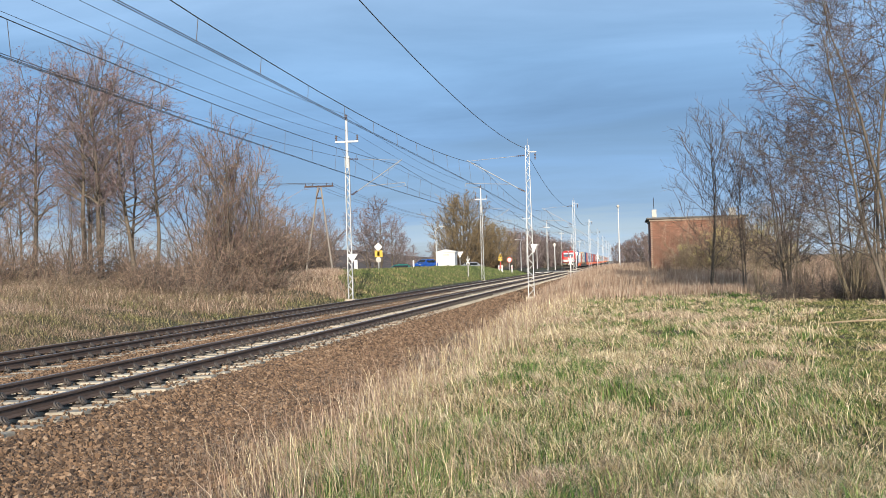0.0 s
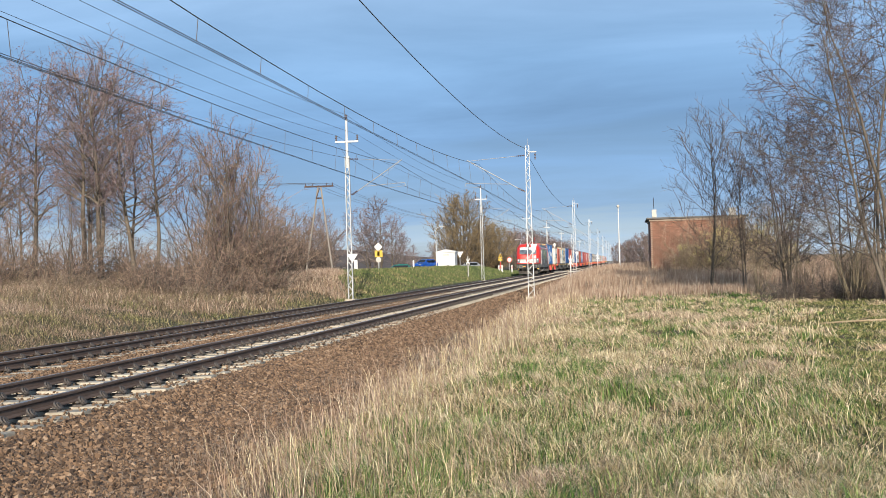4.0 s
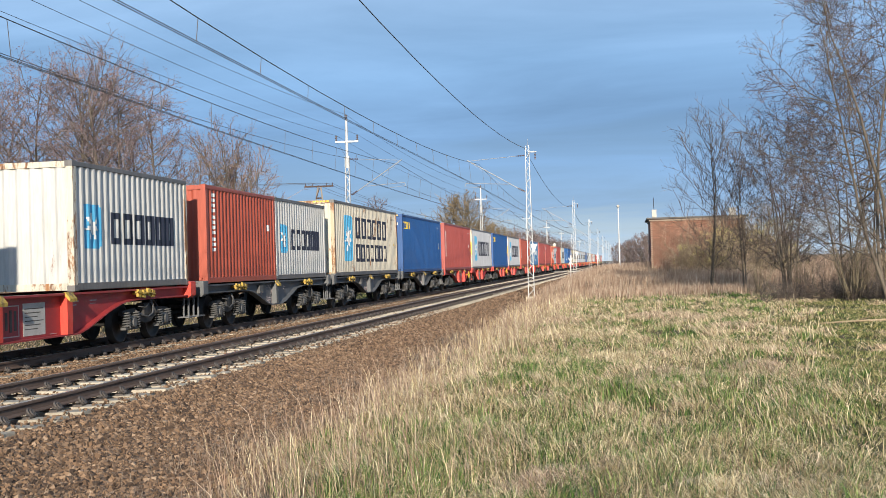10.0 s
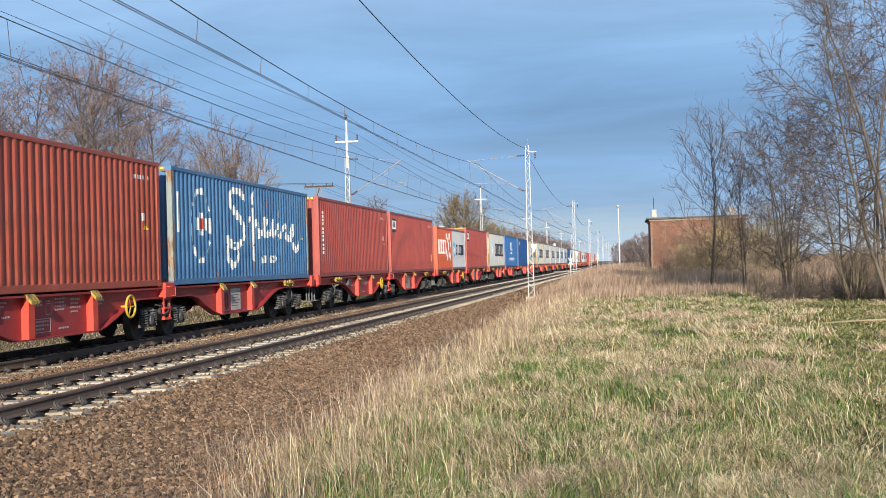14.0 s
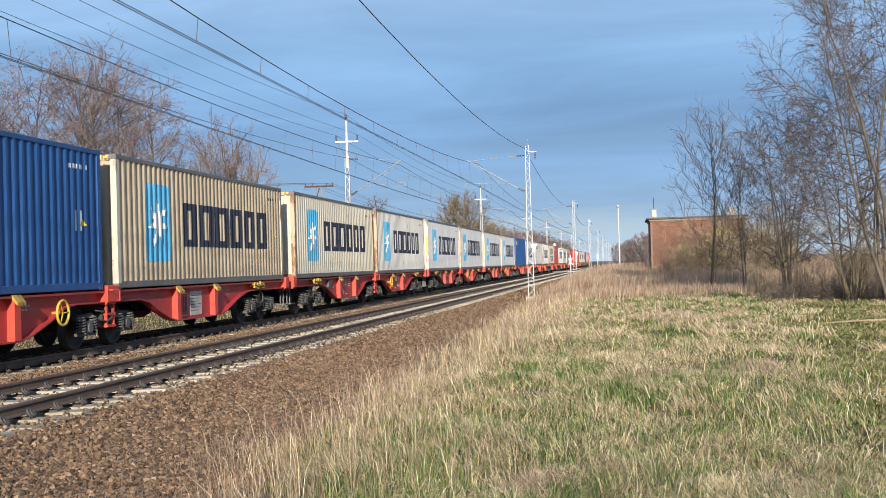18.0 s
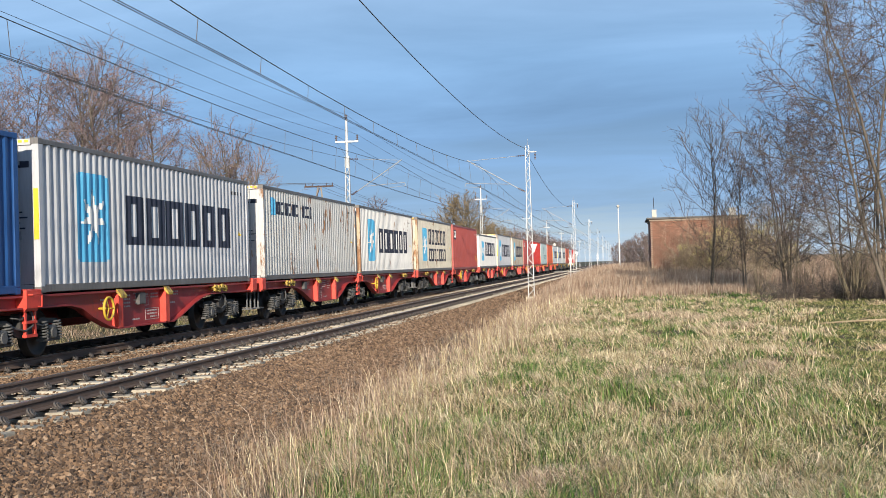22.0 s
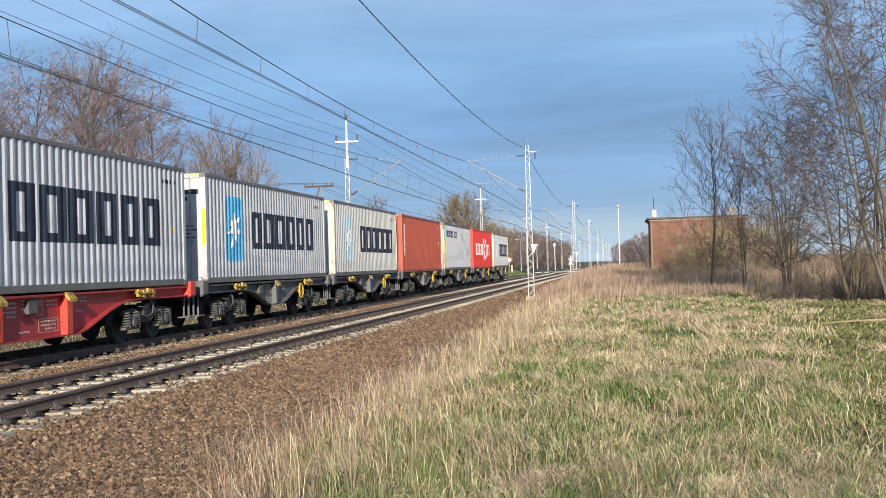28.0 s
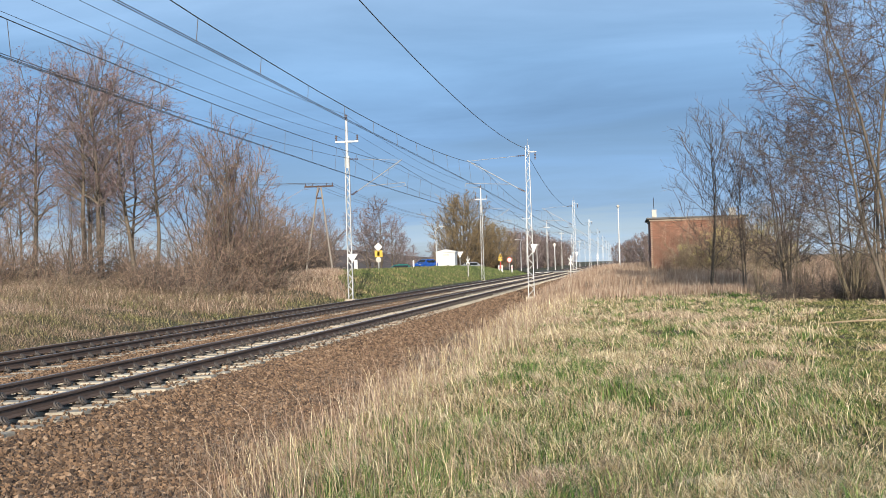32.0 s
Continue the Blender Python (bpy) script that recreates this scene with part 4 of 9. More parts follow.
def container(k, back, L, colour, kind, H=2.896, rust=0.1, doors=False, post=None, label=""):
    """One freight container with frame, walls, roof, doors or end wall, and marks."""
    p = paint(f"{colour[0]} container paint {int(rust * 10)}", colour[1], colour[2], rust)
    pp = p if post is None else paint(f"{post[0]} container post paint", post[1], post[2], post[3] if len(post) > 3 else 1.05)
    roof_paint = paint("weathered rail paint", (0.10, 0.095, 0.09), (0.19, 0.18, 0.17), 0.3) if colour[0] not in ("deep blue", "mid blue", "faded light blue", "dull red", "red brown", "orange red", "scarlet") else p
    box = thing("shipping_container", label, "container", "containers on the train")
    tag = (colour[0], int(rust * 10), round(L), round(H, 1))
    W = 1.219

    def put(name, key, make, mat, lab="", parent=None):
        return part(name, kept((name, mat.name, *tag, key), lambda: make().mesh(name, mat)), None, parent or box, lab)
    for e in (-1, 1):
        put("side_panel", e, lambda e=e: wall_sheet(0.12, L - 0.12, 0.16, H - 0.11, e * (W - 0.008), e), p)
        put("top_side_rail", e, lambda e=e: Shape().box(min(e * W, e * (W - 0.07)), max(e * W, e * (W - 0.07)), 0.15, L - 0.15, H - 0.11, H - 0.012, 0.008), roof_paint)
        put("bottom_side_rail", e, lambda e=e: Shape().box(min(e * (W - 0.006), e * (W - 0.08)), max(e * (W - 0.006), e * (W - 0.08)), 0.15, L - 0.15, 0.015, 0.16, 0.01), roof_paint)
    for ey in (0, 1):
        y0, y1 = (0.0, 0.15) if ey == 0 else (L - 0.15, L)
        for e in (-1, 1):
            put("corner_post", (e, ey), lambda e=e, y0=y0, y1=y1: Shape().box(min(e * (W - 0.002), e * (W - 0.14)), max(e * (W - 0.002), e * (W - 0.14)), y0 + 0.003, y1 - 0.003, 0.118, H - 0.118, 0.012), pp)
            for z0, z1 in ((0.0, 0.118), (H - 0.118, H)):
                put("corner_casting", (e, ey, z0 > 0.5), lambda e=e, y0=y0, y1=y1, z0=z0, z1=z1: Shape().box(min(e * W, e * (W - 0.165)), max(e * W, e * (W - 0.165)), y0, y1 + (0.02 if y0 == 0 else 0), z0, z1, 0.01), roof_paint)
        ya, yb = (0.012, 0.10) if ey == 0 else (L - 0.10, L - 0.012)
        put("header_beam", ey, lambda ya=ya, yb=yb: Shape().box(-W + 0.16, W - 0.16, ya, yb, H - 0.13, H - 0.015, 0.01), pp)
        put("sill_beam", ey, lambda ya=ya, yb=yb: Shape().box(-W + 0.16, W - 0.16, ya, yb, 0.02, 0.16, 0.01), pp)
    put("roof", 0, lambda: Shape().box(-W + 0.06, W - 0.06, 0.1, L - 0.1, H - 0.06, H - 0.03), roof_paint)
    put("floor", 0, lambda: Shape().box(-W + 0.08, W - 0.08, 0.1, L - 0.1, 0.06, 0.14), M_UNDER)
    for ey in (0, 1):
        if ey == 0 and doors:
            for e in (-1, 1):
                d = put("door", e, lambda e=e: Shape().box(min(e * 0.006, e * (W - 0.15)), max(e * 0.006, e * (W - 0.15)), 0.045, 0.085, 0.17, H - 0.14, 0.006), p)
                for xx in (0.28, 0.78):
                    s = lambda e=e, xx=xx: Shape().tube((e * xx, 0.02, 0.1), (e * xx, 0.02, H - 0.08), 0.018, sides=8).box(e * xx - 0.04, e * xx + 0.04, 0.01, 0.045, 1.0, 1.16).box(e * xx - 0.04, e * xx + 0.04, 0.01, 0.045, H - 0.5, H - 0.42).box(e * xx - 0.25, e * xx, 0.005, 0.025, 1.05, 1.09)
                    put("locking_bar", (e, xx), s, M_ALU, "", d)
            put("number_bar", "door", lambda: Shape().box(0.35, 1.0, 0.038, 0.045, H - 0.55, H - 0.43).box(0.35, 0.7, 0.038, 0.045, H - 0.72, H - 0.62).box(0.35, 0.85, 0.038, 0.045, 1.50, 1.53).box(0.35, 0.95, 0.038, 0.045, 1.40, 1.43).box(0.35, 0.80, 0.038, 0.045, 1.30, 1.33).box(0.35, 0.9, 0.038, 0.045, 1.20, 1.23), M_MARK["navy"] if colour[0] in ("silver grey", "dull white", "bright worn white", "stained cream grey", "cream", "tan") else M_MARK["white"], "small printed data marks")
        else:
            y, e = (0.03, -1) if ey == 0 else (L - 0.03, 1)
            put("end_panel", ey, lambda y=y, e=e: cross_sheet(-W + 0.13, W - 0.13, 0.155, H - 0.125, y, e), p)
    if H > 2.7:
        put("height_strip", 0, lambda: strip_blocks(W, H), M_MARK["yellow"], "yellow height warning strip")
        put("caution_strip", 0, lambda: Shape().box(W - 0.12, W - 0.02, -0.004, 0.003, 1.0, 1.95), M_MARK["yellow"], "yellow caution strip") if colour[0] == "silver grey" else None
    marks(box, kind, L, H)
    MOVING.append((box, back, DECK))
    return box


# ---- wagons ----


def wheelset(parent, y, k):
    ax = part("wheelset", kept(("axle",), lambda: Shape().tube((-0.95, 0, 0), (0.95, 0, 0), 0.075, sides=10).mesh("axle", M_DARK_STEEL)), None, parent, at=pose(0, y, 0.46))
    for e in (-1, 1):
        def make(e=e):
            return Shape().lathe([(0.0, -0.06), (0.12, -0.07), (0.16, -0.03), (0.37, -0.01), (0.40, -0.065), (0.455, -0.065), (0.462, 0.05), (0.488, 0.055), (0.488, 0.075), (0.40, 0.075), (0.37, 0.03), (0.16, 0.06), (0.12, 0.09), (0.0, 0.09)], (e * 0.76, 0, 0), (-e, 0, 0), 28).mesh("wheel", M_WHEEL, True)
        part("wheel", kept(("wheel", e), make), None, ax)
    return ax


def bogie(w, y):
    """Two-axle freight bogie with cast side frames, coil springs and axle boxes."""
    b = part("bogie", kept(("bolster",), lambda: Shape().box(-0.95, 0.95, -0.22, 0.22, 0.52, 0.82, 0.03).box(-0.5, 0.5, -0.9, 0.9, 0.55, 0.66).mesh("bolster", M_DARK_STEEL)), None, w, at=pose(0, y, 0))
    for e in (-1, 1):
        wheelset_y = e * 0.9
        wheelset(b, wheelset_y, 0)

        def frame_shape(e=e):
            x0, x1 = (0.96, 1.06) if e > 0 else (-1.06, -0.96)
            pts = [(-1.30, 0.62), (-1.26, 0.72), (-0.62, 0.76), (-0.48, 0.70), (-0.30, 0.59), (0.0, 0.54), (0.30, 0.59), (0.48, 0.70), (0.62, 0.76), (1.26, 0.72), (1.30, 0.62), (0.72, 0.66), (0.52, 0.56), (0.30, 0.45), (0.0, 0.40), (-0.30, 0.45), (-0.52, 0.56), (-0.72, 0.66)]
            return Shape().extrude_x(pts, x0, x1).box(min(e * 0.9, e * 1.10), max(e * 0.9, e * 1.10), -0.2, 0.2, 0.56, 0.86, 0.03).mesh("side_frame", M_SPRING)
        part("side_frame", kept(("side_frame", e), frame_shape), None, b)

        def hose(e=e):
            s = Shape().path([(e * 1.12, -0.72, 0.70), (e * 1.16, -0.45, 0.60), (e * 1.17, -0.15, 0.55), (e * 1.17, 0.10, 0.62), (e * 1.14, 0.22, 0.80), (e * 1.10, 0.12, 0.95)], 0.020, 6)
            s.path([(e * 1.12, 0.10, 0.90), (e * 1.17, 0.28, 0.66), (e * 1.17, 0.48, 0.60), (e * 1.12, 0.72, 0.68)], 0.017, 6)
            s.path([(e * 1.10, -0.55, 0.80), (e * 1.15, -0.25, 0.76), (e * 1.12, 0.0, 0.84)], 0.014, 5)
            return s.mesh("brake_hose", M_CASTING, True)
        part("brake_hose", kept(("hose", e), hose), None, b)
        for f in (-1, 1):
            def box_shape(e=e, f=f):
                s = Shape()
                s.box(min(e * 0.98, e * 1.16), max(e * 0.98, e * 1.16), f * 0.9 - 0.13, f * 0.9 + 0.13, 0.34, 0.60, 0.03)
                s.tube((e * 1.16, f * 0.9, 0.46), (e * 1.19, f * 0.9, 0.46), 0.10, sides=12)
                s.box(min(e * 0.98, e * 1.12), max(e * 0.98, e * 1.12), f * 0.9 - 0.34, f * 0.9 + 0.34, 0.30, 0.36, 0.015)
                return s.mesh("axle_box", M_CASTING)
            part("axle_box", kept(("axle_box", e, f), box_shape), None, b)
            for g in (-1, 1):
                def spring(e=e, f=f, g=g):
                    s = Shape().coil((e * 1.09, f * 0.9 + g * 0.26, 0.35), 0.33, 0.088, 0.018, 6)
                    return s.mesh("coil_spring", M_CASTING, True)
                part("coil_spring", kept(("spring", e, f, g), spring), None, b)
    return b


def platform(w, y0, L, tone, joint_front, joint_rear, emblem=False, turned=False):
    """One loading platform: fish-bellied side sills with ribs, cross members, deck brackets."""
    red = tone == "red"
    m_main, m_rib = (M_WAGON_RED, M_WAGON_BRIGHT) if red else (M_WAGON_GREY, M_WAGON_LIGHT)
    a, b = 0.30, 0.70
    low = 0.36 if red else 0.46
    prof = [(-0.25, 1.19), (-0.25, 0.94), (3.2, 0.94), (3.75, 0.88), (4.35, 0.74), (5.35, 0.44), (5.75, low), (8.85, low), (9.25, 0.43), (10.0, 0.66), (10.5, 0.86), (11.0, 0.94), (12.44, 0.94), (12.44, 1.19)]
    if turned:
        prof = [(12.19 - a_, b_) for a_, b_ in prof][::-1]
    if not red:
        prof = [(-0.35, 1.19), (-0.35, 0.96), (3.1, 0.96), (3.7, 0.92), (4.3, 0.78), (5.2, 0.52), (5.6, low), (6.7, low), (7.1, 0.52), (7.9, 0.74), (8.5, 0.91), (9.2, 0.96), (12.54, 0.96), (12.54, 1.19)]

    def turn(y):
        return 12.19 - y if turned else y

    def sill(e):
        x0, x1 = (1.02, 1.06) if e > 0 else (-1.06, -1.02)
        s = Shape().extrude_x(prof, x0, x1)
        s.box(min(e * 1.0, e * 1.20), max(e * 1.0, e * 1.20), prof[0][0], prof[-1][0], 1.15, 1.19)
        k = len(s.v)
        n = len(prof)
        for i in range(1, n - 2):
            (ya, za), (yb, zb_) = prof[i], prof[i + 1]
            s.quad((e * 1.0, ya, za), (e * 1.20, ya, za), (e * 1.20, yb, zb_), (e * 1.0, yb, zb_))
            s.quad((e * 1.0, ya, za + 0.03), (e * 1.20, ya, za + 0.03), (e * 1.20, yb, zb_ + 0.03), (e * 1.0, yb, zb_ + 0.03))
            s.quad((e * 1.20, ya, za), (e * 1.20, ya, za + 0.03), (e * 1.20, yb, zb_ + 0.03), (e * 1.20, yb, zb_))
        return s.mesh("side_sill", m_main)
    at = pose(0, y0, 0)
    for e in (-1, 1):
        sl = part("side_sill", kept(("sill", tone, e, turned), lambda e=e: sill(e)), None, w, at=at)
        for yr in ((turn(6.15), turn(8.75)) if red else (6.15,)):
            def rib(e=e, yr=yr):
                s = Shape()
                s.box(min(e * 1.06, e * 1.21), max(e * 1.06, e * 1.21), yr - 0.11, yr - 0.08, low + 0.03, 1.15)
                s.box(min(e * 1.06, e * 1.21), max(e * 1.06, e * 1.21), yr + 0.08, yr + 0.11, low + 0.03, 1.15)
                s.box(min(e * 1.17, e * 1.21), max(e * 1.17, e * 1.21), yr - 0.08, yr + 0.08, low + 0.03, 1.12)
                return s.mesh("rib", m_rib)
            rb = part("rib", kept(("rib", tone, e, yr), rib), None, sl)

            def pad(e=e, yr=yr):
                s = Shape()
                s.extrude_y([(e * 1.14, 1.19), (e * 1.30, 1.02), (e * 1.30, 1.08), (e * 1.20, 1.21)] if e > 0 else [(e * 1.20, 1.21), (e * 1.30, 1.08), (e * 1.30, 1.02), (e * 1.14, 1.19)], yr - 0.17, yr + 0.13)
                return s.mesh("folding_lock", M_LOCK)
            part("folding_lock", kept(("pad", e, yr), pad), None, rb, "yellow folding container lock")
        for yr in ((turn(2.6),) if red else (2.55, 9.65)):
            def catch(e=e, yr=yr):
                s = Shape()
                for d, z in ((-0.36, 1.02), (-0.10, 1.0), (0.16, 1.04), (0.40, 1.0)):
                    s.extrude_x([(yr + d - 0.07, z), (yr + d + 0.07, z - 0.02), (yr + d + 0.12, z + 0.13), (yr + d - 0.03, z + 0.16)], *sorted((e * 1.21, e * 1.265)))
                s.path([(e * 1.27, yr - 0.5, 1.13), (e * 1.28, yr - 0.2, 1.08), (e * 1.28, yr + 0.15, 1.10), (e * 1.27, yr + 0.5, 1.05)], 0.02, 5)
                s.box(min(e * 1.05, e * 1.24), max(e * 1.05, e * 1.24), yr - 0.30, yr + 0.30, 1.06, 1.11, 0.02)
                s.box(min(e * 1.05, e * 1.22), max(e * 1.05, e * 1.22), yr - 0.2, yr + 0.25, 1.12, 1.17, 0.01)
                s.tube((e * 1.2, yr - 0.42, 1.12), (e * 1.2, yr + 0.36, 1.03), 0.024, sides=6)
                return s.mesh("yellow_catch", M_LOCK)
            part("folding_lock", kept(("catch", e, yr), catch), None, sl, "yellow folding container lock")

    def cross():
        s = Shape()
        for yy in (0.0, 1.6, 3.2, 4.75, 6.1, 7.45, 9.0, 10.6, 12.2):
            s.box(-1.02, 1.02, yy - 0.07, yy + 0.07, 0.98, 1.17)
        s.box(-0.22, 0.22, -0.3, 12.5, 0.86, 1.15)
        s.tube((-0.7, 4.6, 0.72), (-0.7, 7.5, 0.72), 0.16, sides=10)
        s.box(-0.9, -0.2, 5.4, 6.6, 0.56, 0.86, 0.03)
        return s.mesh("cross_members", M_UNDER)
    part("cross_members", kept(("cross", tone), cross), None, w, at=at)
    for yb, joint in ((-0.28, joint_front), (12.47, joint_rear)):
        def bracket(joint=joint):
            s = Shape()
            s.box(-1.22, 1.22, -0.13, 0.13, 0.90, 1.19, 0.02)
            for e in (-1, 1):
                s.box(min(e * 0.9, e * 1.27), max(e * 0.9, e * 1.27), -0.17, 0.17, 0.94, 1.30, 0.02)
            return s.mesh("end_bracket", m_rib)
        part("end_bracket", kept(("bracket", tone, joint), bracket), None, w, at=pose(0, y0 + yb, 0))
    if emblem:
        part("emblem", kept(("emblem",), lambda: Shape().box(1.061, 1.065, 3.62, 4.36, 0.45, 0.47).box(1.061, 1.065, 3.62, 4.36, 1.0, 1.02).box(1.061, 1.065, 3.62, 3.645, 0.47, 1.0).box(1.061, 1.065, 4.335, 4.36, 0.47, 1.0).mesh("emblem", M_WAGON_MARK)), None, w, "faded pale square outline", at=at)
        part("emblem_mark", kept(("emblem_mark",), lambda: Shape().box(1.061, 1.066, 3.72, 3.80, 0.54, 0.94).box(1.061, 1.066, 3.88, 3.96, 0.58, 0.90).box(1.061, 1.066, 4.03, 4.11, 0.54, 0.94).box(1.061, 1.066, 4.19, 4.27, 0.56, 0.92).mesh("emblem_mark", M_UNDER)), None, w, at=at)
        plate = part("data_plate", kept(("data_plate",), lambda: Shape().box(1.061, 1.066, 4.50, 5.32, 0.44, 1.04).mesh("data_plate", M_CONCRETE)), None, w, "pale printed data plate", at=at)
        for i in range(6):
            part("print_line", kept(("print_line", i), lambda i=i: Shape().box(1.066, 1.069, 4.56, 5.25 - 0.11 * (i % 3), 0.93 - 0.075 * i, 0.945 - 0.075 * i).mesh("print_line", M_UNDER)), None, plate)
        part("data_mark", kept(("data2", tone), lambda: Shape().box(1.0625, 1.0675, 6.4, 6.7, 1.0, 1.03).box(1.0625, 1.0675, 6.4, 6.6, 0.93, 0.95).box(1.0625, 1.0675, 7.2, 7.5, 1.0, 1.02).box(1.0625, 1.0675, 7.2, 7.45, 0.94, 0.955).box(1.0625, 1.0675, 5.5, 5.75, 0.42, 0.435).mesh("data_mark", M_WAGON_MARK)), None, w, "small white printed marks", at=at)
        return
    part("switch_box", kept(("panel", tone), lambda: Shape().box(1.06, 1.16, 4.55, 4.88, 0.84, 1.10, 0.015).mesh("switch_box", M_CASTING)), None, w, at=at)

    def stencils():
        """Rows of small printed bars and two outlined fields on the belly."""
        s = Shape()
        rows = [(5.15, 5.55, 1.06), (5.15, 5.45, 0.99), (6.40, 6.80, 1.04), (6.95, 7.15, 1.04), (6.40, 6.85, 0.97), (7.30, 7.75, 1.07), (7.30, 7.70, 1.00), (7.30, 7.75, 0.93), (7.30, 7.68, 0.86), (7.95, 8.35, 1.04), (7.95, 8.30, 0.96), (7.95, 8.38, 0.88), (7.95, 8.26, 0.80), (6.45, 7.05, 0.66), (6.45, 7.05, 0.59), (6.45, 6.90, 0.52), (7.45, 7.85, 0.50), (5.35, 5.65, 0.80), (9.15, 9.45, 0.98), (9.15, 9.35, 0.91)]
        for a_, b_, z in rows:
            y = a_
            while y < b_ - 0.02:
                wid = 0.05 + 0.05 * ((y * 37.0) % 1.0)
                s.box(1.0625, 1.0675, y, min(y + wid, b_), z, z + 0.035)
                y += wid + 0.03
        for y_0, y_1, z_0, z_1 in ((6.36, 7.12, 0.47, 0.72), (6.95, 7.16, 0.80, 1.0)):
            s.box(1.0625, 1.0675, y_0, y_1, z_0, z_0 + 0.014).box(1.0625, 1.0675, y_0, y_1, z_1, z_1 + 0.014)
            s.box(1.0625, 1.0675, y_0, y_0 + 0.014, z_0 + 0.014, z_1).box(1.0625, 1.0675, y_1 - 0.014, y_1, z_0 + 0.014, z_1)
        if turned:
            s.v = [(x, 12.19 - y, z) for x, y, z in s.v]
        if not red:
            s.v = [(x, 6.15 + (y - 7.4) * 0.62, z) for x, y, z in s.v]
        return s.mesh("data_mark", M_WAGON_MARK)
    part("data_mark", kept(("data", tone, turned), stencils), None, w, "small white printed marks", at=at)


def hand_wheel(w, y, e=1):
    def make():
        s = Shape().ring((e * 1.28, 0, 0.82), (1, 0, 0), 0.235, 0.028, 22, 6)
        for i in range(3):
            t = i * 2.0944
            s.tube((e * 1.28, 0, 0.82), (e * 1.28, 0.235 * math.cos(t), 0.82 + 0.235 * math.sin(t)), 0.016, sides=5)
        s.tube((e * 1.05, 0, 0.82), (e * 1.28, 0, 0.82), 0.03)
        return s.mesh("hand_wheel", M_YELLOW, True)
    part("hand_wheel", kept(("hand_wheel", e), make), None, w, "yellow brake hand wheel", at=pose(0, y, 0))


def buffers(w, y, e):
    """Two round buffers and a coupling hook; e is the way they point."""
    for x in (-0.875, 0.875):
        def make():
            return Shape().lathe([(0.0, 0.02), (0.13, 0.02), (0.13, 0.26), (0.085, 0.26), (0.085, 0.50), (0.22, 0.50), (0.225, 0.53), (0.15, 0.55), (0.0, 0.555)], (0, 0, 0), (0, e, 0), 18).mesh("buffer", M_UNDER, True)
        part("buffer", kept(("buffer", e), make), None, w, at=pose(x, y, 1.03))
    part("coupling", kept(("coupling", e), lambda: Shape().box(-0.06, 0.06, min(0, e * 0.5), max(0, e * 0.5), 0.93, 1.03, 0.01).ring((0, e * 0.45, 0.86), (1, 0, 0), 0.11, 0.022, 14, 6).mesh("coupling", M_DARK_STEEL)), None, w, at=pose(0, y, 0))
    part("step", kept(("step", e), lambda: Shape().box(1.02, 1.06, -0.18, -0.14, 0.42, 0.95).box(1.02, 1.06, 0.14, 0.18, 0.42, 0.95).box(0.9, 1.2, -0.22, 0.22, 0.40, 0.43).mesh("step", M_WAGON_LIGHT)), None, w, at=pose(0, y - e * 0.05, 0))


def ladder_post(w, y):
    def make():
        s = Shape()
        for d in (-0.17, 0.17):
            s.box(1.12, 1.17, d - 0.03, d + 0.03, 0.42, 1.05, 0.01)
        for z in (0.45, 0.70, 0.95):
            s.box(1.10, 1.19, -0.2, 0.2, z - 0.025, z + 0.025)
        s.path([(1.22, 0.1, 0.98), (1.34, 0.1, 0.98), (1.34, 0.1, 1.20), (1.34, -0.25, 1.20), (1.22, -0.25, 1.2)], 0.016)
        return s.mesh("ladder", M_WAGON_BRIGHT)
    part("ladder", kept(("ladder",), make), None, w, "bright red step ladder", at=pose(0, y, 0))


WAGONS = {}


def twin_wagon(back, variant):
    if variant not in WAGONS:
        w = thing("container_wagon", "red articulated flat wagon with fish-bellied sills", "railway wagon", "wagons of the train")
        platform(w, 0, 12.95, "red", False, True)
        platform(w, 12.95, 12.95, "red", True, False, variant != "late", True)
        bogie(w, 2.15)
        bogie(w, 12.57)
        bogie(w, 22.99)
        hand_wheel(w, 12.95 + 2.7 if variant == "late" else 10.3)
        ladder_post(w, 12.62)
        buffers(w, -0.42, -1)
        buffers(w, 25.56, 1)
        WAGONS[variant] = w
    else:
        w = copy_thing(WAGONS[variant], pose(0, 0, 0))
    MOVING.append((w, back, 0.0))


def single_wagon(back, variant):
    if variant not in WAGONS:
        w = thing("container_wagon", "dirty grey four-axle flat wagon with yellow locks", "railway wagon", "wagons of the train")
        platform(w, 0, 12.6, "grey", False, False)
        bogie(w, 1.95)
        bogie(w, 10.25)
        if variant == "braked":
            hand_wheel(w, 8.6)
        buffers(w, -0.47, -1)
        buffers(w, 12.66, 1)
        WAGONS[variant] = w
    else:
        w = copy_thing(WAGONS[variant], pose(0, 0, 0))
    MOVING.append((w, back, 0.0))


SLOTS = [0.0, 12.95]
twin_wagon(0.0, "first")
for i in range(3):
    SLOTS.append(26.6 + 13.6 * i)
    single_wagon(SLOTS[-1], "plain")
for i in range(17):
    SLOTS += [67.4 + 26.59 * i, 67.4 + 26.59 * i + 12.95]
    twin_wagon(SLOTS[-2], "twin" if i < 7 else "late")
for i in range(6):
    SLOTS.append(519.43 + 13.6 * i)
    single_wagon(SLOTS[-1], "braked")

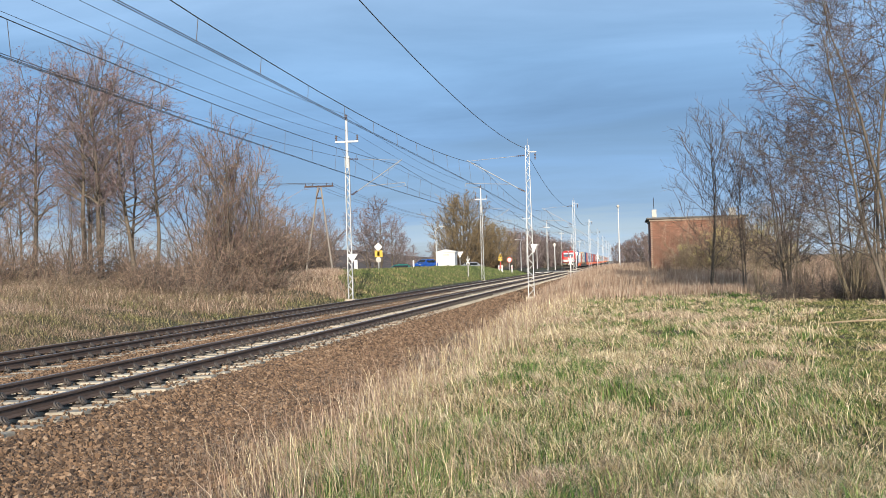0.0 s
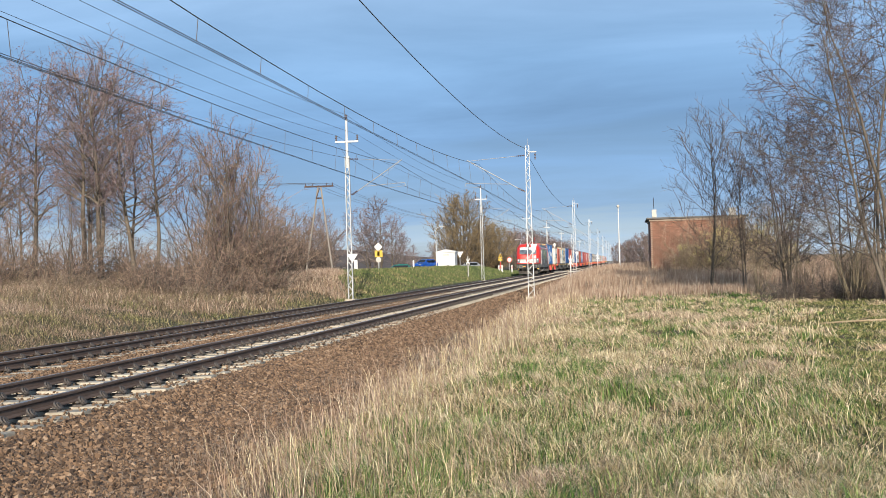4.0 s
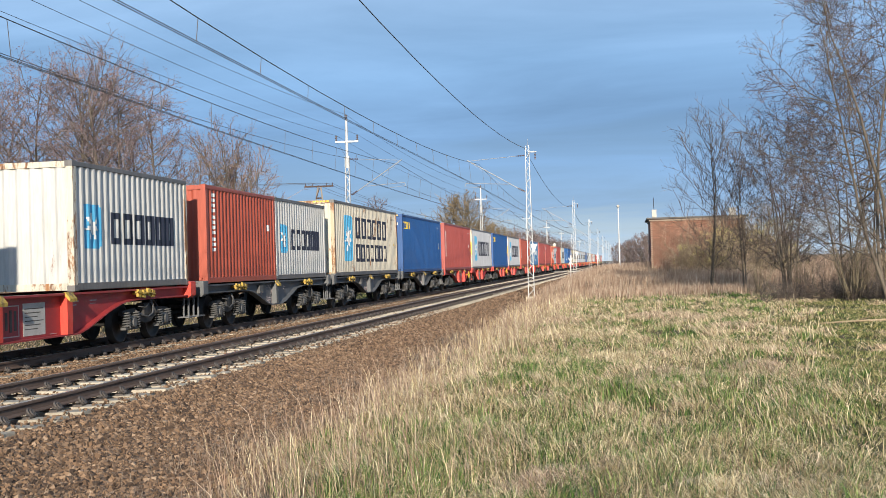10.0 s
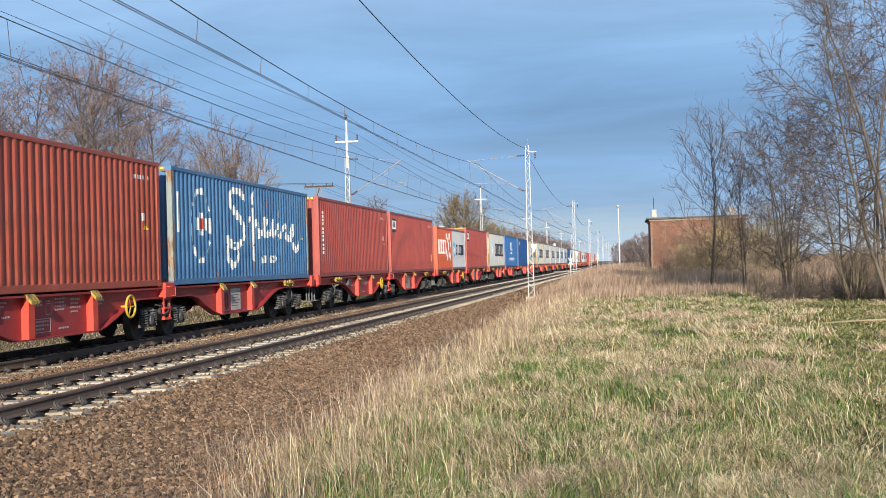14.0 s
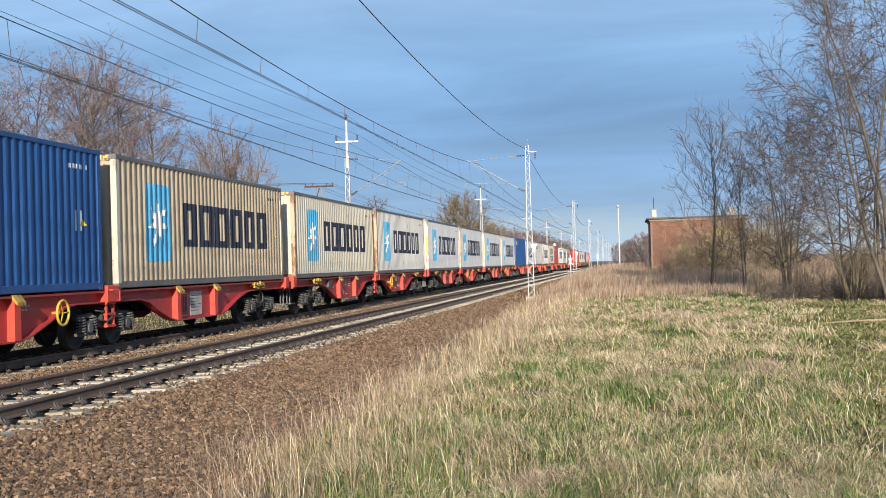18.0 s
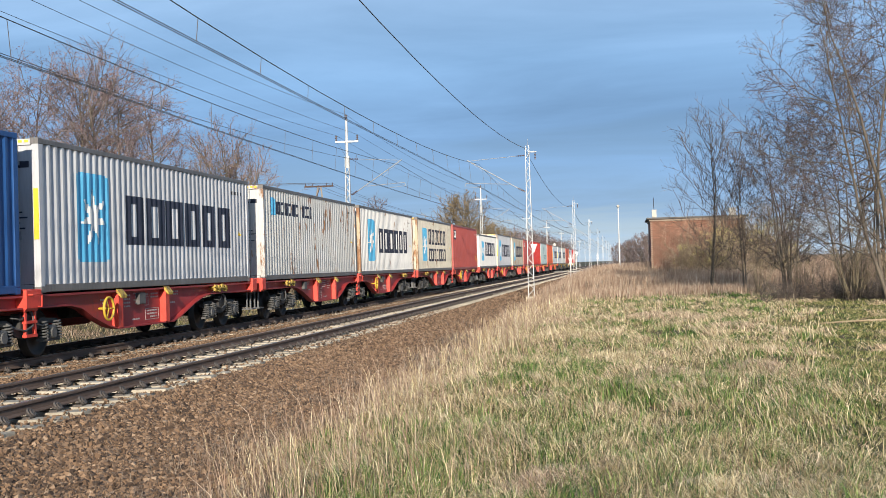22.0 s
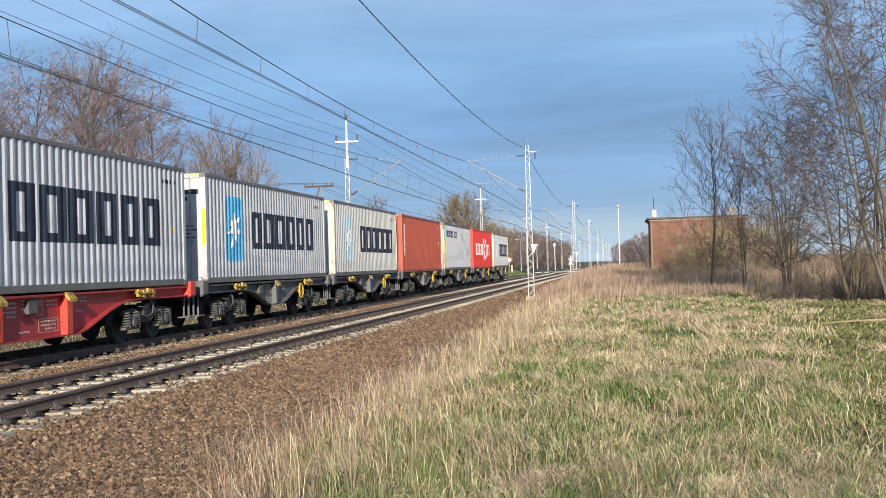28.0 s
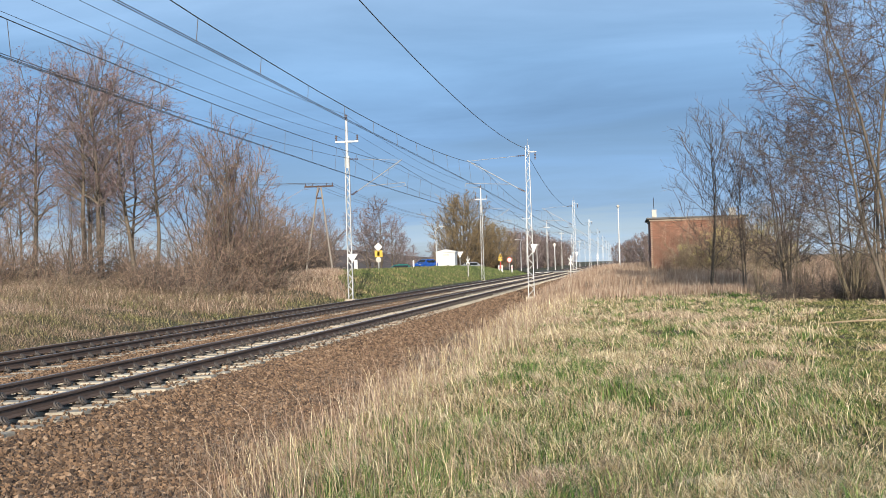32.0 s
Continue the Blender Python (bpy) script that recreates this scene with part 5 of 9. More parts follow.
RUSTY = ("rust streaked cream", (0.38, 0.31, 0.20), (0.52, 0.43, 0.30), 1.35)
LOAD = [
    (0, "script", BLUE2, dict(rust=0.25, post=RUSTY, label="worn blue corrugated container with white flourish mark")),
    (1, "half_rear", WHITE, dict(rust=0.2, post=CREAM, label="short dull white container with small blue emblem")),
    (2, "pair_number", BROWN, dict(rust=0.15, label="short red-brown container with white marks")),
    (2, "pair_logo", WHITE, dict(rust=0.15, label="short white container with blue emblem")),
    (3, "logo_two", CREAM, dict(rust=0.55, post=RUSTY, label="stained cream corrugated container with two rows of dark marks")),
    (4, "yellow", BLUE, dict(doors=True, rust=0.0, label="deep blue container with yellow marks and doors")),
    (5, "number", RED, dict(rust=0.0, label="dull red corrugated freight container")),
    (6, "logo", GREY, dict(rust=0.1, post=CREAM, label="silver grey container with sky blue star panel")),
    (7, "yellow", BLUE, dict(doors=True, rust=0.05, label="deep blue corrugated container with yellow marks")),
    (8, "logo", GREY, dict(rust=0.1, post=WHITE, label="silver grey container with sky blue star panel")),
    (9, "number", BROWN, dict(rust=0.1, label="red-brown corrugated container with white marks")),
    (10, "script", PALE, dict(rust=0.45, post=("rust streaked teal", (0.16, 0.20, 0.20), (0.30, 0.35, 0.34), 1.3), label="faded light blue container with white flourish mark")),
    (11, "number", RED, dict(rust=0.1, label="dull red corrugated freight container")),
    (12, "plate", RED, dict(rust=0.0, label="dull red container with navy square sign")),
    (13, "pair_swirl", ORANGE, dict(rust=0.0, label="short orange-red container with white swirl")),
    (13, "pair_logo", GREY, dict(rust=0.1, label="short grey container with blue emblem")),
    (14, "plate", RED, dict(rust=0.0, label="dull red container with navy square sign")),
    (15, "logo_low", WHITE, dict(rust=0.2, post=RUSTY, label="dull white container with faded blue star panel")),
    (16, "middle", BLUE2, dict(rust=0.1, label="mid blue container with white marks in its middle")),
    (17, "yellow", BLUE, dict(rust=0.05, label="deep blue corrugated container with yellow marks")),
    (18, "logo", TAN, dict(rust=0.15, post=CREAM, label="tan corrugated container with blue star panel")),
    (19, "logo", CREAM, dict(rust=0.3, post=RUSTY, label="stained cream container with blue star panel")),
    (20, "logo", WHITE, dict(rust=0.35, post=RUSTY, label="dull white container with rust-streaked posts")),
    (21, "logo", GREY, dict(rust=0.05, post=WHITE, label="silver grey container with sky blue star panel")),
    (22, "logo", GREY, dict(rust=0.1, post=CREAM, label="silver grey container with sky blue star panel")),
    (23, "logo", GREY, dict(rust=0.05, post=WHITE, label="silver grey container with sky blue star panel")),
    (24, "logo", GREY, dict(rust=0.15, post=CREAM, label="silver grey container with sky blue star panel")),
    (25, "yellow", BLUE, dict(rust=0.0, label="deep blue corrugated container with yellow marks")),
    (26, "logo", GREY, dict(rust=0.1, doors=True, label="silver grey container with sky blue star panel")),
    (27, "line", WHITE, dict(rust=0.6, post=WHITE, doors=True, label="scratched dull white container with small marks")),
    (28, "logo", BRIGHT, dict(rust=0.5, post=RUSTY, label="dull white container with rust streaks and star panel")),
    (29, "logo_two", CREAM, dict(rust=0.75, post=RUSTY, label="rusty cream container with two rows of marks")),
    (30, "plate", RED, dict(rust=0.0, label="dull red container with navy square sign")),
    (31, "logo", BRIGHT, dict(rust=0.1, H=2.591, doors=True, label="low dull white container with blue star panel")),
    (32, "logo", GREY, dict(rust=0.1, post=CREAM, label="silver grey container with sky blue star panel")),
    (33, "logo", STAINED, dict(rust=0.9, post=CREAM, label="stained white container with rust at its foot")),
    (34, "plate", RED, dict(rust=0.05, label="dull red container with navy square sign")),
    (35, "small", SCARLET, dict(rust=0.05, label="scarlet corrugated container with small white mark")),
    (36, "sea", TEAL, dict(rust=0.1, label="pale grey-green container with dark teal marks")),
    (37, "small", ORANGE, dict(rust=0.1, label="orange-red corrugated freight container")),
    (38, "logo", GREY, dict(rust=0.05, doors=True, label="silver grey container with sky blue star panel")),
    (39, "logo", GREY, dict(rust=0.05, doors=True, label="silver grey container with sky blue star panel")),
    (40, "logo_low", WHITE, dict(rust=0.25, post=CREAM, label="dull white container with faded blue star panel")),
    (41, "number", BROWN, dict(rust=0.05, label="red-brown corrugated freight container")),
    (42, "line", GREY, dict(rust=0.2, post=RUSTY, doors=True, label="grey container with small dark marks")),
    (43, "swirl", SCARLET, dict(rust=0.0, label="scarlet container with white marks and swirl")),
    (44, "logo_low", WHITE, dict(rust=0.1, post=CREAM, label="dull white container with faded blue star panel")),
]
first_half = {}
for k, (slot, kind, colour, opts) in enumerate(LOAD):
    at = SLOTS[slot]
    opts = dict(opts)
    if kind == "half_rear":
        container(k, at + 6.25, 6.058, colour, "logo", H=2.591, **opts)
    elif kind.startswith("pair"):
        second = slot in first_half
        first_half[slot] = True
        container(k, at + (6.134 if second else 0.0), 6.058, colour, kind[5:], H=2.591, **opts)
    else:
        container(k, at, 12.192, colour, kind, **opts)
# ---- the electric locomotive, nose towards -y; y = 0 at its front buffers ----
M_LOCO_RED = surface("glossy red cab paint", (0.50, 0.020, 0.014), (0.62, 0.034, 0.022), 0.9, 20, 0.32, 0, 0.03)
M_LOCO_GREEN = surface("leaf green livery", (0.135, 0.20, 0.050), (0.19, 0.265, 0.075), 0.9, 20, 0.35, 0, 0.03)
M_LOCO_DARK = surface("dark grey-green livery", (0.035, 0.042, 0.038), (0.060, 0.068, 0.062), 0.9, 20, 0.38, 0, 0.04, stain=(0.085, 0.075, 0.06), stain_scale=2.0, stain_at=0.66)
M_LOCO_PALE = surface("pale grey livery", (0.40, 0.42, 0.41), (0.50, 0.52, 0.51), 0.9, 20, 0.35, 0, 0.03)
M_LOCO_ROOF = surface("slate roof paint", (0.055, 0.068, 0.085), (0.095, 0.112, 0.135), 1.2, 25, 0.5, 0, 0.08)
M_LOCO_LOUVRE = surface("grey roof louvre", (0.10, 0.105, 0.105), (0.17, 0.175, 0.175), 2, 30, 0.5, 0.1, 0.1)
M_LOCO_BLIND = surface("white sun blind behind glass", (0.50, 0.52, 0.53), (0.60, 0.62, 0.63), 1, 20, 0.3, 0, 0)
M_LOCO_NAVY = surface("navy picture panel", (0.02, 0.025, 0.06), (0.035, 0.045, 0.09), 1, 20, 0.35, 0, 0)
M_LENS = glow("lit headlamp lens", (1.0, 0.97, 0.92), 1.0)
# sky reflection and sunlit cab interior are painted into the pane's colour
M_SCREEN = surface("windscreen with sky and lit cab painted in", (0.045, 0.060, 0.078), (0.16, 0.19, 0.22), 2.2, 6, 0.06, 0, 0)
M_PLOUGH = surface("battered dark plough steel", (0.030, 0.027, 0.024), (0.10, 0.088, 0.075), 3, 25, 0.8, 0.2, 0.4, stain=(0.17, 0.14, 0.11), stain_scale=3.0, stain_at=0.6)
M_GEAR = surface("dusty grey running gear", (0.06, 0.058, 0.055), (0.19, 0.185, 0.175), 5, 50, 0.7, 0.1, 0.25)
M_ROOF_RED = surface("dull red roof insulator", (0.28, 0.040, 0.028), (0.40, 0.07, 0.048), 4, 30, 0.45, 0, 0.1)
M_GRILLE = surface("dusty white nose slat", (0.46, 0.45, 0.43), (0.64, 0.63, 0.60), 3, 30, 0.5, 0, 0.05, stain=(0.36, 0.30, 0.26), stain_scale=2.5, stain_at=0.6)
M_LENS_OFF = surface("clear lamp glass", (0.16, 0.18, 0.185), (0.36, 0.39, 0.395), 6, 50, 0.12, 0.3, 0.1)
M_EU_BLUE = surface("flag blue", (0.012, 0.035, 0.20), (0.02, 0.05, 0.26), 1, 20, 0.4, 0, 0)

LOCO_L = 18.98
loco = thing("electric_locomotive", "red and green electric locomotive with raised pantograph", "locomotive")
MOVING.append((loco, -19.95, 0.0))


def nose(z):
    """How far the front face lies behind the buffers at height z."""
    return float(np.interp(z, [0.9, 1.47, 2.40, 2.62, 3.56, 3.80, 3.90, 3.93], [0.56, 0.52, 0.58, 0.64, 1.06, 1.22, 1.42, 1.65]))


def half_width(z):
    return float(np.interp(z, [0.9, 1.5, 2.6, 3.38, 3.50, 3.86, 3.93], [1.48, 1.50, 1.50, 1.475, 1.44, 1.21, 1.08]))


RIM = [(0.0, 0.0), (0.35, 0.0), (0.67, 0.006), (0.715, 0.02), (0.76, 0.06), (0.90, 0.26), (0.955, 0.38), (0.985, 0.56), (1.0, 0.85)]


def face_y(x, z):
    f = min(abs(x) / half_width(z), 1.0)
    return nose(z) + float(np.interp(f, [q[0] for q in RIM], [q[1] for q in RIM]))


def cab_shell(z_levels, y_end):
    """The nose with its rounded corners, as far back as y_end."""
    s = Shape()
    cols = [-1.0] + [-f for f, _ in RIM[::-1]] + [f for f, _ in RIM[1:]] + [1.0]
    for z in z_levels:
        w = half_width(z)
        for k, f in enumerate(cols):
            y = y_end if k in (0, len(cols) - 1) else face_y(f * w, z)
            s.v.append((f * w, y, z))
    n = len(cols)
    for i in range(len(z_levels) - 1):
        for k in range(n - 1):
            a = i * n + k
            s.f.append((a, a + 1, a + n + 1, a + n))
    top = (len(z_levels) - 1) * n
    s.f.append(tuple(range(top, top + n)))
    return s


def on_face(x0, x1, z0, z1, off, x0b=None, x1b=None, nx=4, nz=4):
    """A plate that lies on the nose, off in front of it; the b values slant its sides at the bottom."""
    s = Shape()
    x0b, x1b = (x0 if x0b is None else x0b), (x1 if x1b is None else x1b)
    for i in range(nz + 1):
        z = z0 + (z1 - z0) * i / nz
        a, b = x0b + (x0 - x0b) * i / nz, x1b + (x1 - x1b) * i / nz
        for k in range(nx + 1):
            x = a + (b - a) * k / nx
            s.v.append((x, face_y(x, z) - off, z))
    for i in range(nz):
        for k in range(nx):
            q = i * (nx + 1) + k
            s.f.append((q, q + 1, q + nx + 2, q + nx + 1))
    return s


def both_ends(name, shape, mat, parent, label="", smooth=False):
    """The part at the front, and its twin turned round at the rear."""
    me = shape.mesh(name, mat, smooth)
    a = part(name, me, None, parent, label)
    b = part(name, me, None, parent, label, at=pose(0, LOCO_L, 0, 0, 0, 180))
    return a, b


CABS = both_ends("cab", cab_shell([1.43, 1.7, 2.0, 2.4, 2.62, 2.9, 3.2, 3.38, 3.50, 3.56, 3.68, 3.80, 3.86, 3.90, 3.93], 3.55), M_LOCO_RED, loco, "glossy red cab with sloping nose", True)
for e in (-1, 1):
    both_ends("cab_skirt", Shape().box(min(e * 1.44, e * 1.495), max(e * 1.44, e * 1.495), 1.15, 3.55, 0.93, 1.43, 0.01), M_LOCO_DARK, loco)
both_ends("cab_floor", Shape().box(-1.40, 1.40, 0.86, 3.5, 1.36, 1.425, 0.02), M_DARK_STEEL, loco)


def cab_detail():
    for cab in CABS:
        lit = cab is CABS[0]
        for e in (-1, 1):
            x0, x1 = (0.055, 1.055) if e > 0 else (-1.055, -0.055)
            xb0, xb1 = (0.055, 1.065) if e > 0 else (-1.065, -0.055)
            part("windscreen_frame", on_face(x0 - 0.03, x1 + 0.03, 2.60, 3.555, 0.005, xb0 - 0.03, xb1 + 0.03), M_BLACK, cab)
            pane = part("windscreen", on_face(x0, x1, 2.635, 3.525, 0.011, xb0, xb1), M_SCREEN, cab, "windscreen pane with painted-in sky reflection")
            part("sun_blind", on_face(x0 + 0.03, x1 - 0.03, 3.20, 3.50, 0.015), M_LOCO_BLIND, pane, "white lowered sun blind")
            part("desk_edge", on_face(x0 + 0.10, x0 + 0.62, 2.66, 2.72, 0.015, None, None, 4, 1), M_LOCO_LOUVRE, pane)
            s = Shape()
            px_ = e * 0.42
            s.path([(px_ - 0.22 * e, nose(2.50) - 0.04, 2.48), (px_, nose(2.80) - 0.05, 2.78), (px_ + 0.16 * e, nose(3.02) - 0.05, 3.02)], 0.012, 5)
            s.path([(px_ - 0.30 * e, nose(2.52) - 0.03, 2.50), (px_ - 0.05 * e, nose(2.74) - 0.05, 2.74)], 0.010, 5)
            s.box(px_ - 0.26 * e - 0.05, px_ - 0.26 * e + 0.05, nose(2.5) - 0.07, nose(2.5), 2.45, 2.54)
            part("wiper", s, M_BLACK, cab)
            for i in range(3):
                za, zb_ = 1.545 + 0.155 * i, 1.675 + 0.155 * i - (0.02 if i == 2 else 0.0)
                inner = 0.20 + 0.035 * i
                a, b = (inner, 1.005) if e > 0 else (-1.005, -inner)
                part("grille_bar", on_face(a, b, za, zb_, 0.014, a - (0.035 if e > 0 else 0), b + (0.035 if e < 0 else 0), 4, 2), M_GRILLE, cab, "white nose grille bar")
            a, b = (0.17, 1.03) if e > 0 else (-1.03, -0.17)
            part("grille_backing", on_face(a + (0.07 if e > 0 else 0), b - (0.07 if e < 0 else 0), 1.515, 2.02, 0.005, a, b), M_BLACK, cab)
            a, b = (1.055, 1.36) if e > 0 else (-1.36, -1.055)
            part("headlight_frame", on_face(a - 0.03, b + 0.02, 1.52, 2.08, 0.004), M_BLACK, cab)
            lamp = part("headlight", on_face(a, b, 1.55, 2.05, 0.010), M_LENS_OFF, cab, "clear headlight cluster")
            for z in (1.70, 1.90):
                c = e * 1.19
                part("lamp_lens", Shape().lathe([(0.0, -0.02), (0.04, -0.015), (0.055, 0.0), (0.055, 0.05)], (c, face_y(c, z) - 0.012, z), (0, 1, 0), 14), M_LENS if lit and z > 1.8 else M_LENS_OFF, lamp)
            part("step_frame", Shape().box(e * 1.30 - 0.13, e * 1.30 + 0.13, 0.78, 1.14, 0.60, 0.66).box(e * 1.30 - 0.13, e * 1.30 + 0.13, 0.70, 1.14, 0.96, 1.01).box(e * 1.43 - 0.02, e * 1.43 + 0.02, 0.72, 1.14, 0.58, 1.40).box(e * 1.17 - 0.02, e * 1.17 + 0.02, 0.80, 1.14, 0.58, 1.40).box(e * 1.30 - 0.13, e * 1.30 + 0.13, 1.10, 1.14, 0.58, 1.40), M_LOCO_DARK, cab)
            part("step_mark", Shape().box(e * 1.24 - 0.09, e * 1.24 + 0.07, 0.69, 0.71, 0.70, 0.84, 0.004), M_YELLOW, cab, "yellow step edge")
            part("corner_rail", Shape().path([(e * 1.36, 0.93, 1.50), (e * 1.42, 0.86, 1.54), (e * 1.42, 0.92, 2.26), (e * 1.37, 0.98, 2.30)], 0.015, 6), M_LOCO_RED, cab)
        part("top_lamp_box", on_face(-0.27, 0.27, 3.575, 3.80, 0.010, -0.24, 0.24), M_LOCO_DARK, cab)
        part("top_lamp", Shape().lathe([(0.0, -0.04), (0.06, -0.03), (0.085, 0.0), (0.085, 0.05)], (0.0, nose(3.69) - 0.03, 3.69), (0, 1, 0.3), 18), M_LENS if lit else M_LENS_OFF, cab, "round lit top lamp")
        part("hood_seam", on_face(-1.06, 1.06, 2.345, 2.360, 0.006, None, None, 8, 1), M_BLACK, cab)
        for e in (-1, 1):
            part("hood_slot", on_face(min(e * 0.3, e * 0.95), max(e * 0.3, e * 0.95), 2.50, 2.525, 0.006, None, None, 4, 1), M_BLACK, cab)
            part("hood_edge", on_face(min(e * 1.055, e * 1.07), max(e * 1.055, e * 1.07), 2.05, 2.36, 0.006, None, None, 1, 2), M_BLACK, cab)
        for x, w in ((-0.26, 0.05), (-0.16, 0.12), (-0.02, 0.05), (0.09, 0.15)):
            part("number_mark", on_face(x, x + w, 2.11, 2.19, 0.008, None, None, 2, 1), M_MARK["white"], cab, "small white number bar")
        badge = part("badge", on_face(-0.155, 0.155, 1.63, 1.86, 0.014), M_MARK["white"], cab, "white square badge with red edge")
        part("badge_mark", on_face(-0.13, 0.13, 1.655, 1.835, 0.018), M_MARK["red"], badge)
        part("badge_mark", on_face(-0.115, 0.115, 1.67, 1.82, 0.022), M_MARK["white"], badge)
        for a, b in ((-0.08, -0.015), (0.015, 0.08)):
            part("badge_mark", on_face(a, b, 1.69, 1.80, 0.026, None, None, 1, 1), M_MARK["red"], badge)
        # side of the cab: door, small window, handrails, vents
        for e in (-1, 1):
            x = e * 1.5
            d = part("cab_door", Shape().box(min(x, x + e * 0.012), max(x, x + e * 0.012), 2.42, 3.12, 1.36, 3.24, 0.004), M_LOCO_RED, cab)
            part("door_window", Shape().box(min(x, x + e * 0.018), max(x, x + e * 0.018), 2.55, 2.95, 2.55, 3.18, 0.004), M_GLASS_DARK, d, "dark narrow door window")
            for y in (2.32, 3.20):
                part("hand_rail", Shape().path([(x, y, 1.30), (x + e * 0.07, y, 1.34), (x + e * 0.07, y, 2.82), (x + e * 0.07, y + 0.06, 2.95), (x, y + 0.08, 2.98)], 0.014, 6), M_WHITE, cab, "white hand rail")
            part("door_step", Shape().box(min(x - e * 0.25, x), max(x - e * 0.25, x), 2.45, 3.1, 0.36, 0.40).box(min(x - e * 0.25, x), max(x - e * 0.25, x), 2.45, 3.1, 0.70, 0.73).box(x - e * 0.12 - 0.02, x - e * 0.12 + 0.02, 2.45, 2.5, 0.36, 0.95).box(x - e * 0.12 - 0.02, x - e * 0.12 + 0.02, 3.05, 3.1, 0.36, 0.95), M_UNDER, cab)
            part("side_lamp", Shape().box(min(x, x + e * 0.05), max(x, x + e * 0.05), 3.22, 3.36, 3.02, 3.10, 0.01), M_WHITE, cab)
            part("cab_seam", Shape().box(min(x, x + e * 0.004), max(x, x + e * 0.004), 1.15, 1.16, 1.5, 2.1).box(min(x * 0.975, x * 0.975 + e * 0.004), max(x * 0.975, x * 0.975 + e * 0.004), 1.9, 3.5, 3.262, 3.275), M_BLACK, cab)


cab_detail()

# body sides between the cabs
for e in (-1, 1):
    def side(z0, z1, y0, y1, off=0.0, x0=1.5):
        x = e * (x0 + off)
        return Shape().box(min(x, x - e * 0.05), max(x, x - e * 0.05), y0, y1, z0, z1)
    lower = part("body_side", side(0.92, 1.99, 3.55, 15.43), M_LOCO_DARK, loco, "dark grey lower body side")
    upper = part("body_side", side(1.99, 3.25, 3.55, 15.43), M_LOCO_GREEN, loco, "leaf green upper body side")
    part("roof_stripe", Shape().extrude_y([(e * 1.45, 3.25), (e * 1.50, 3.25), (e * 1.46, 3.40), (e * 1.41, 3.40)][::e], 3.55, 15.43), M_LOCO_RED, loco, "red stripe below the roof")
    part("roof_slope", Shape().extrude_y([(e * 1.46, 3.44), (e * 1.12, 3.84), (e * 1.06, 3.84), (e * 1.38, 3.44)][::e], 3.55, 15.43), M_LOCO_ROOF, loco)
    part("roof_gutter", Shape().box(min(e * 1.40, e * 1.468), max(e * 1.40, e * 1.468), 3.55, 15.43, 3.39, 3.46, 0.006), M_BLACK, loco)
    # small pale boxes drawn as the highlights along the dark roof edge
    for i in range(34):
        y = 3.75 + i * 0.345
        part("roof_bolt", kept(("roof_bolt", e), lambda: Shape().box(-0.03, 0.03, -0.05, 0.05, -0.016, 0.016, 0.008).mesh("roof_bolt", M_LOCO_PALE)), None, loco, at=pose(e * 1.462, y, 3.43))
    for y0, y1 in ((3.62, 5.55), (5.62, 7.6), (12.1, 13.7), (13.78, 15.35)):
        part("roof_louvre", Shape().extrude_y([(e * 1.440, 3.475), (e * 1.14, 3.83), (e * 1.15, 3.845), (e * 1.455, 3.485)][::e], y0, y1), M_LOCO_LOUVRE, loco)
    # pale wedge at the rear of the side, painted panels
    s = Shape()
    N = 26
    for i in range(N):
        ya, yb = 11.2 + (15.43 - 11.2) * i / N, 11.2 + (15.43 - 11.2) * (i + 1) / N
        za = 3.24 - 1.25 * smooth_step(11.2, 15.6, np.array(ya)) ** 0.8
        zb_ = 3.24 - 1.25 * smooth_step(11.2, 15.6, np.array(yb)) ** 0.8
        x = e * 1.503
        q = [(x, ya, float(za)), (x, yb, float(zb_)), (x, yb, 3.24), (x, ya, 3.24)]
        s.quad(*(q if e > 0 else q[::-1]))
    part("pale_field", s, M_LOCO_PALE, upper, "pale grey curved field")
    for yc, w in ((4.62, 0.33), (8.4, 0.28)):
        s = Shape()
        rim = Shape()
        for sh, k, off in ((s, 1.0, 0.010), (rim, 1.12, 0.006)):
            pts = []
            for i in range(28):
                t = 2 * math.pi * i / 28
                pts.append((e * (1.5 + off), yc + w * k * math.copysign(abs(math.cos(t)) ** 0.8, math.cos(t)), 2.6 + 0.52 * k * math.copysign(abs(math.sin(t)) ** 0.8, math.sin(t))))
            sh.quad(*(pts if e > 0 else pts[::-1]))
        part("oval_window_rim", rim, M_BLACK, upper)
        part("oval_window", s, M_GLASS_DARK, upper, "dark oval window")
    part("picture_panel", side(1.50, 3.18, 5.25, 6.45, 0.006), M_LOCO_NAVY, loco, "navy panel with pale inner picture")
    part("picture_inner", side(1.75, 2.85, 5.42, 6.12, 0.010), M_LOCO_LOUVRE, loco)
    part("picture_inner", side(1.54, 1.74, 5.30, 6.40, 0.010), M_LOCO_PALE, loco)
    part("pale_stripe", side(2.0, 3.24, 5.05, 5.22, 0.004), M_LOCO_PALE, upper)
    part("pale_stripe", side(2.0, 3.24, 6.5, 6.75, 0.004), M_LOCO_PALE, upper)
    part("dark_pillar", side(1.45, 3.20, 6.85, 7.35, 0.008), M_LOCO_DARK, loco)
    part("green_strip", side(1.5, 3.20, 6.80, 6.84, 0.009), M_LOCO_GREEN, loco)
    part("window", side(2.1, 3.0, 3.75, 4.05, 0.006), M_GLASS_DARK, upper, "dark side window")
    part("data_panel", side(1.47, 1.93, 7.95, 8.95, 0.005), M_LOCO_PALE, lower, "pale data panel")
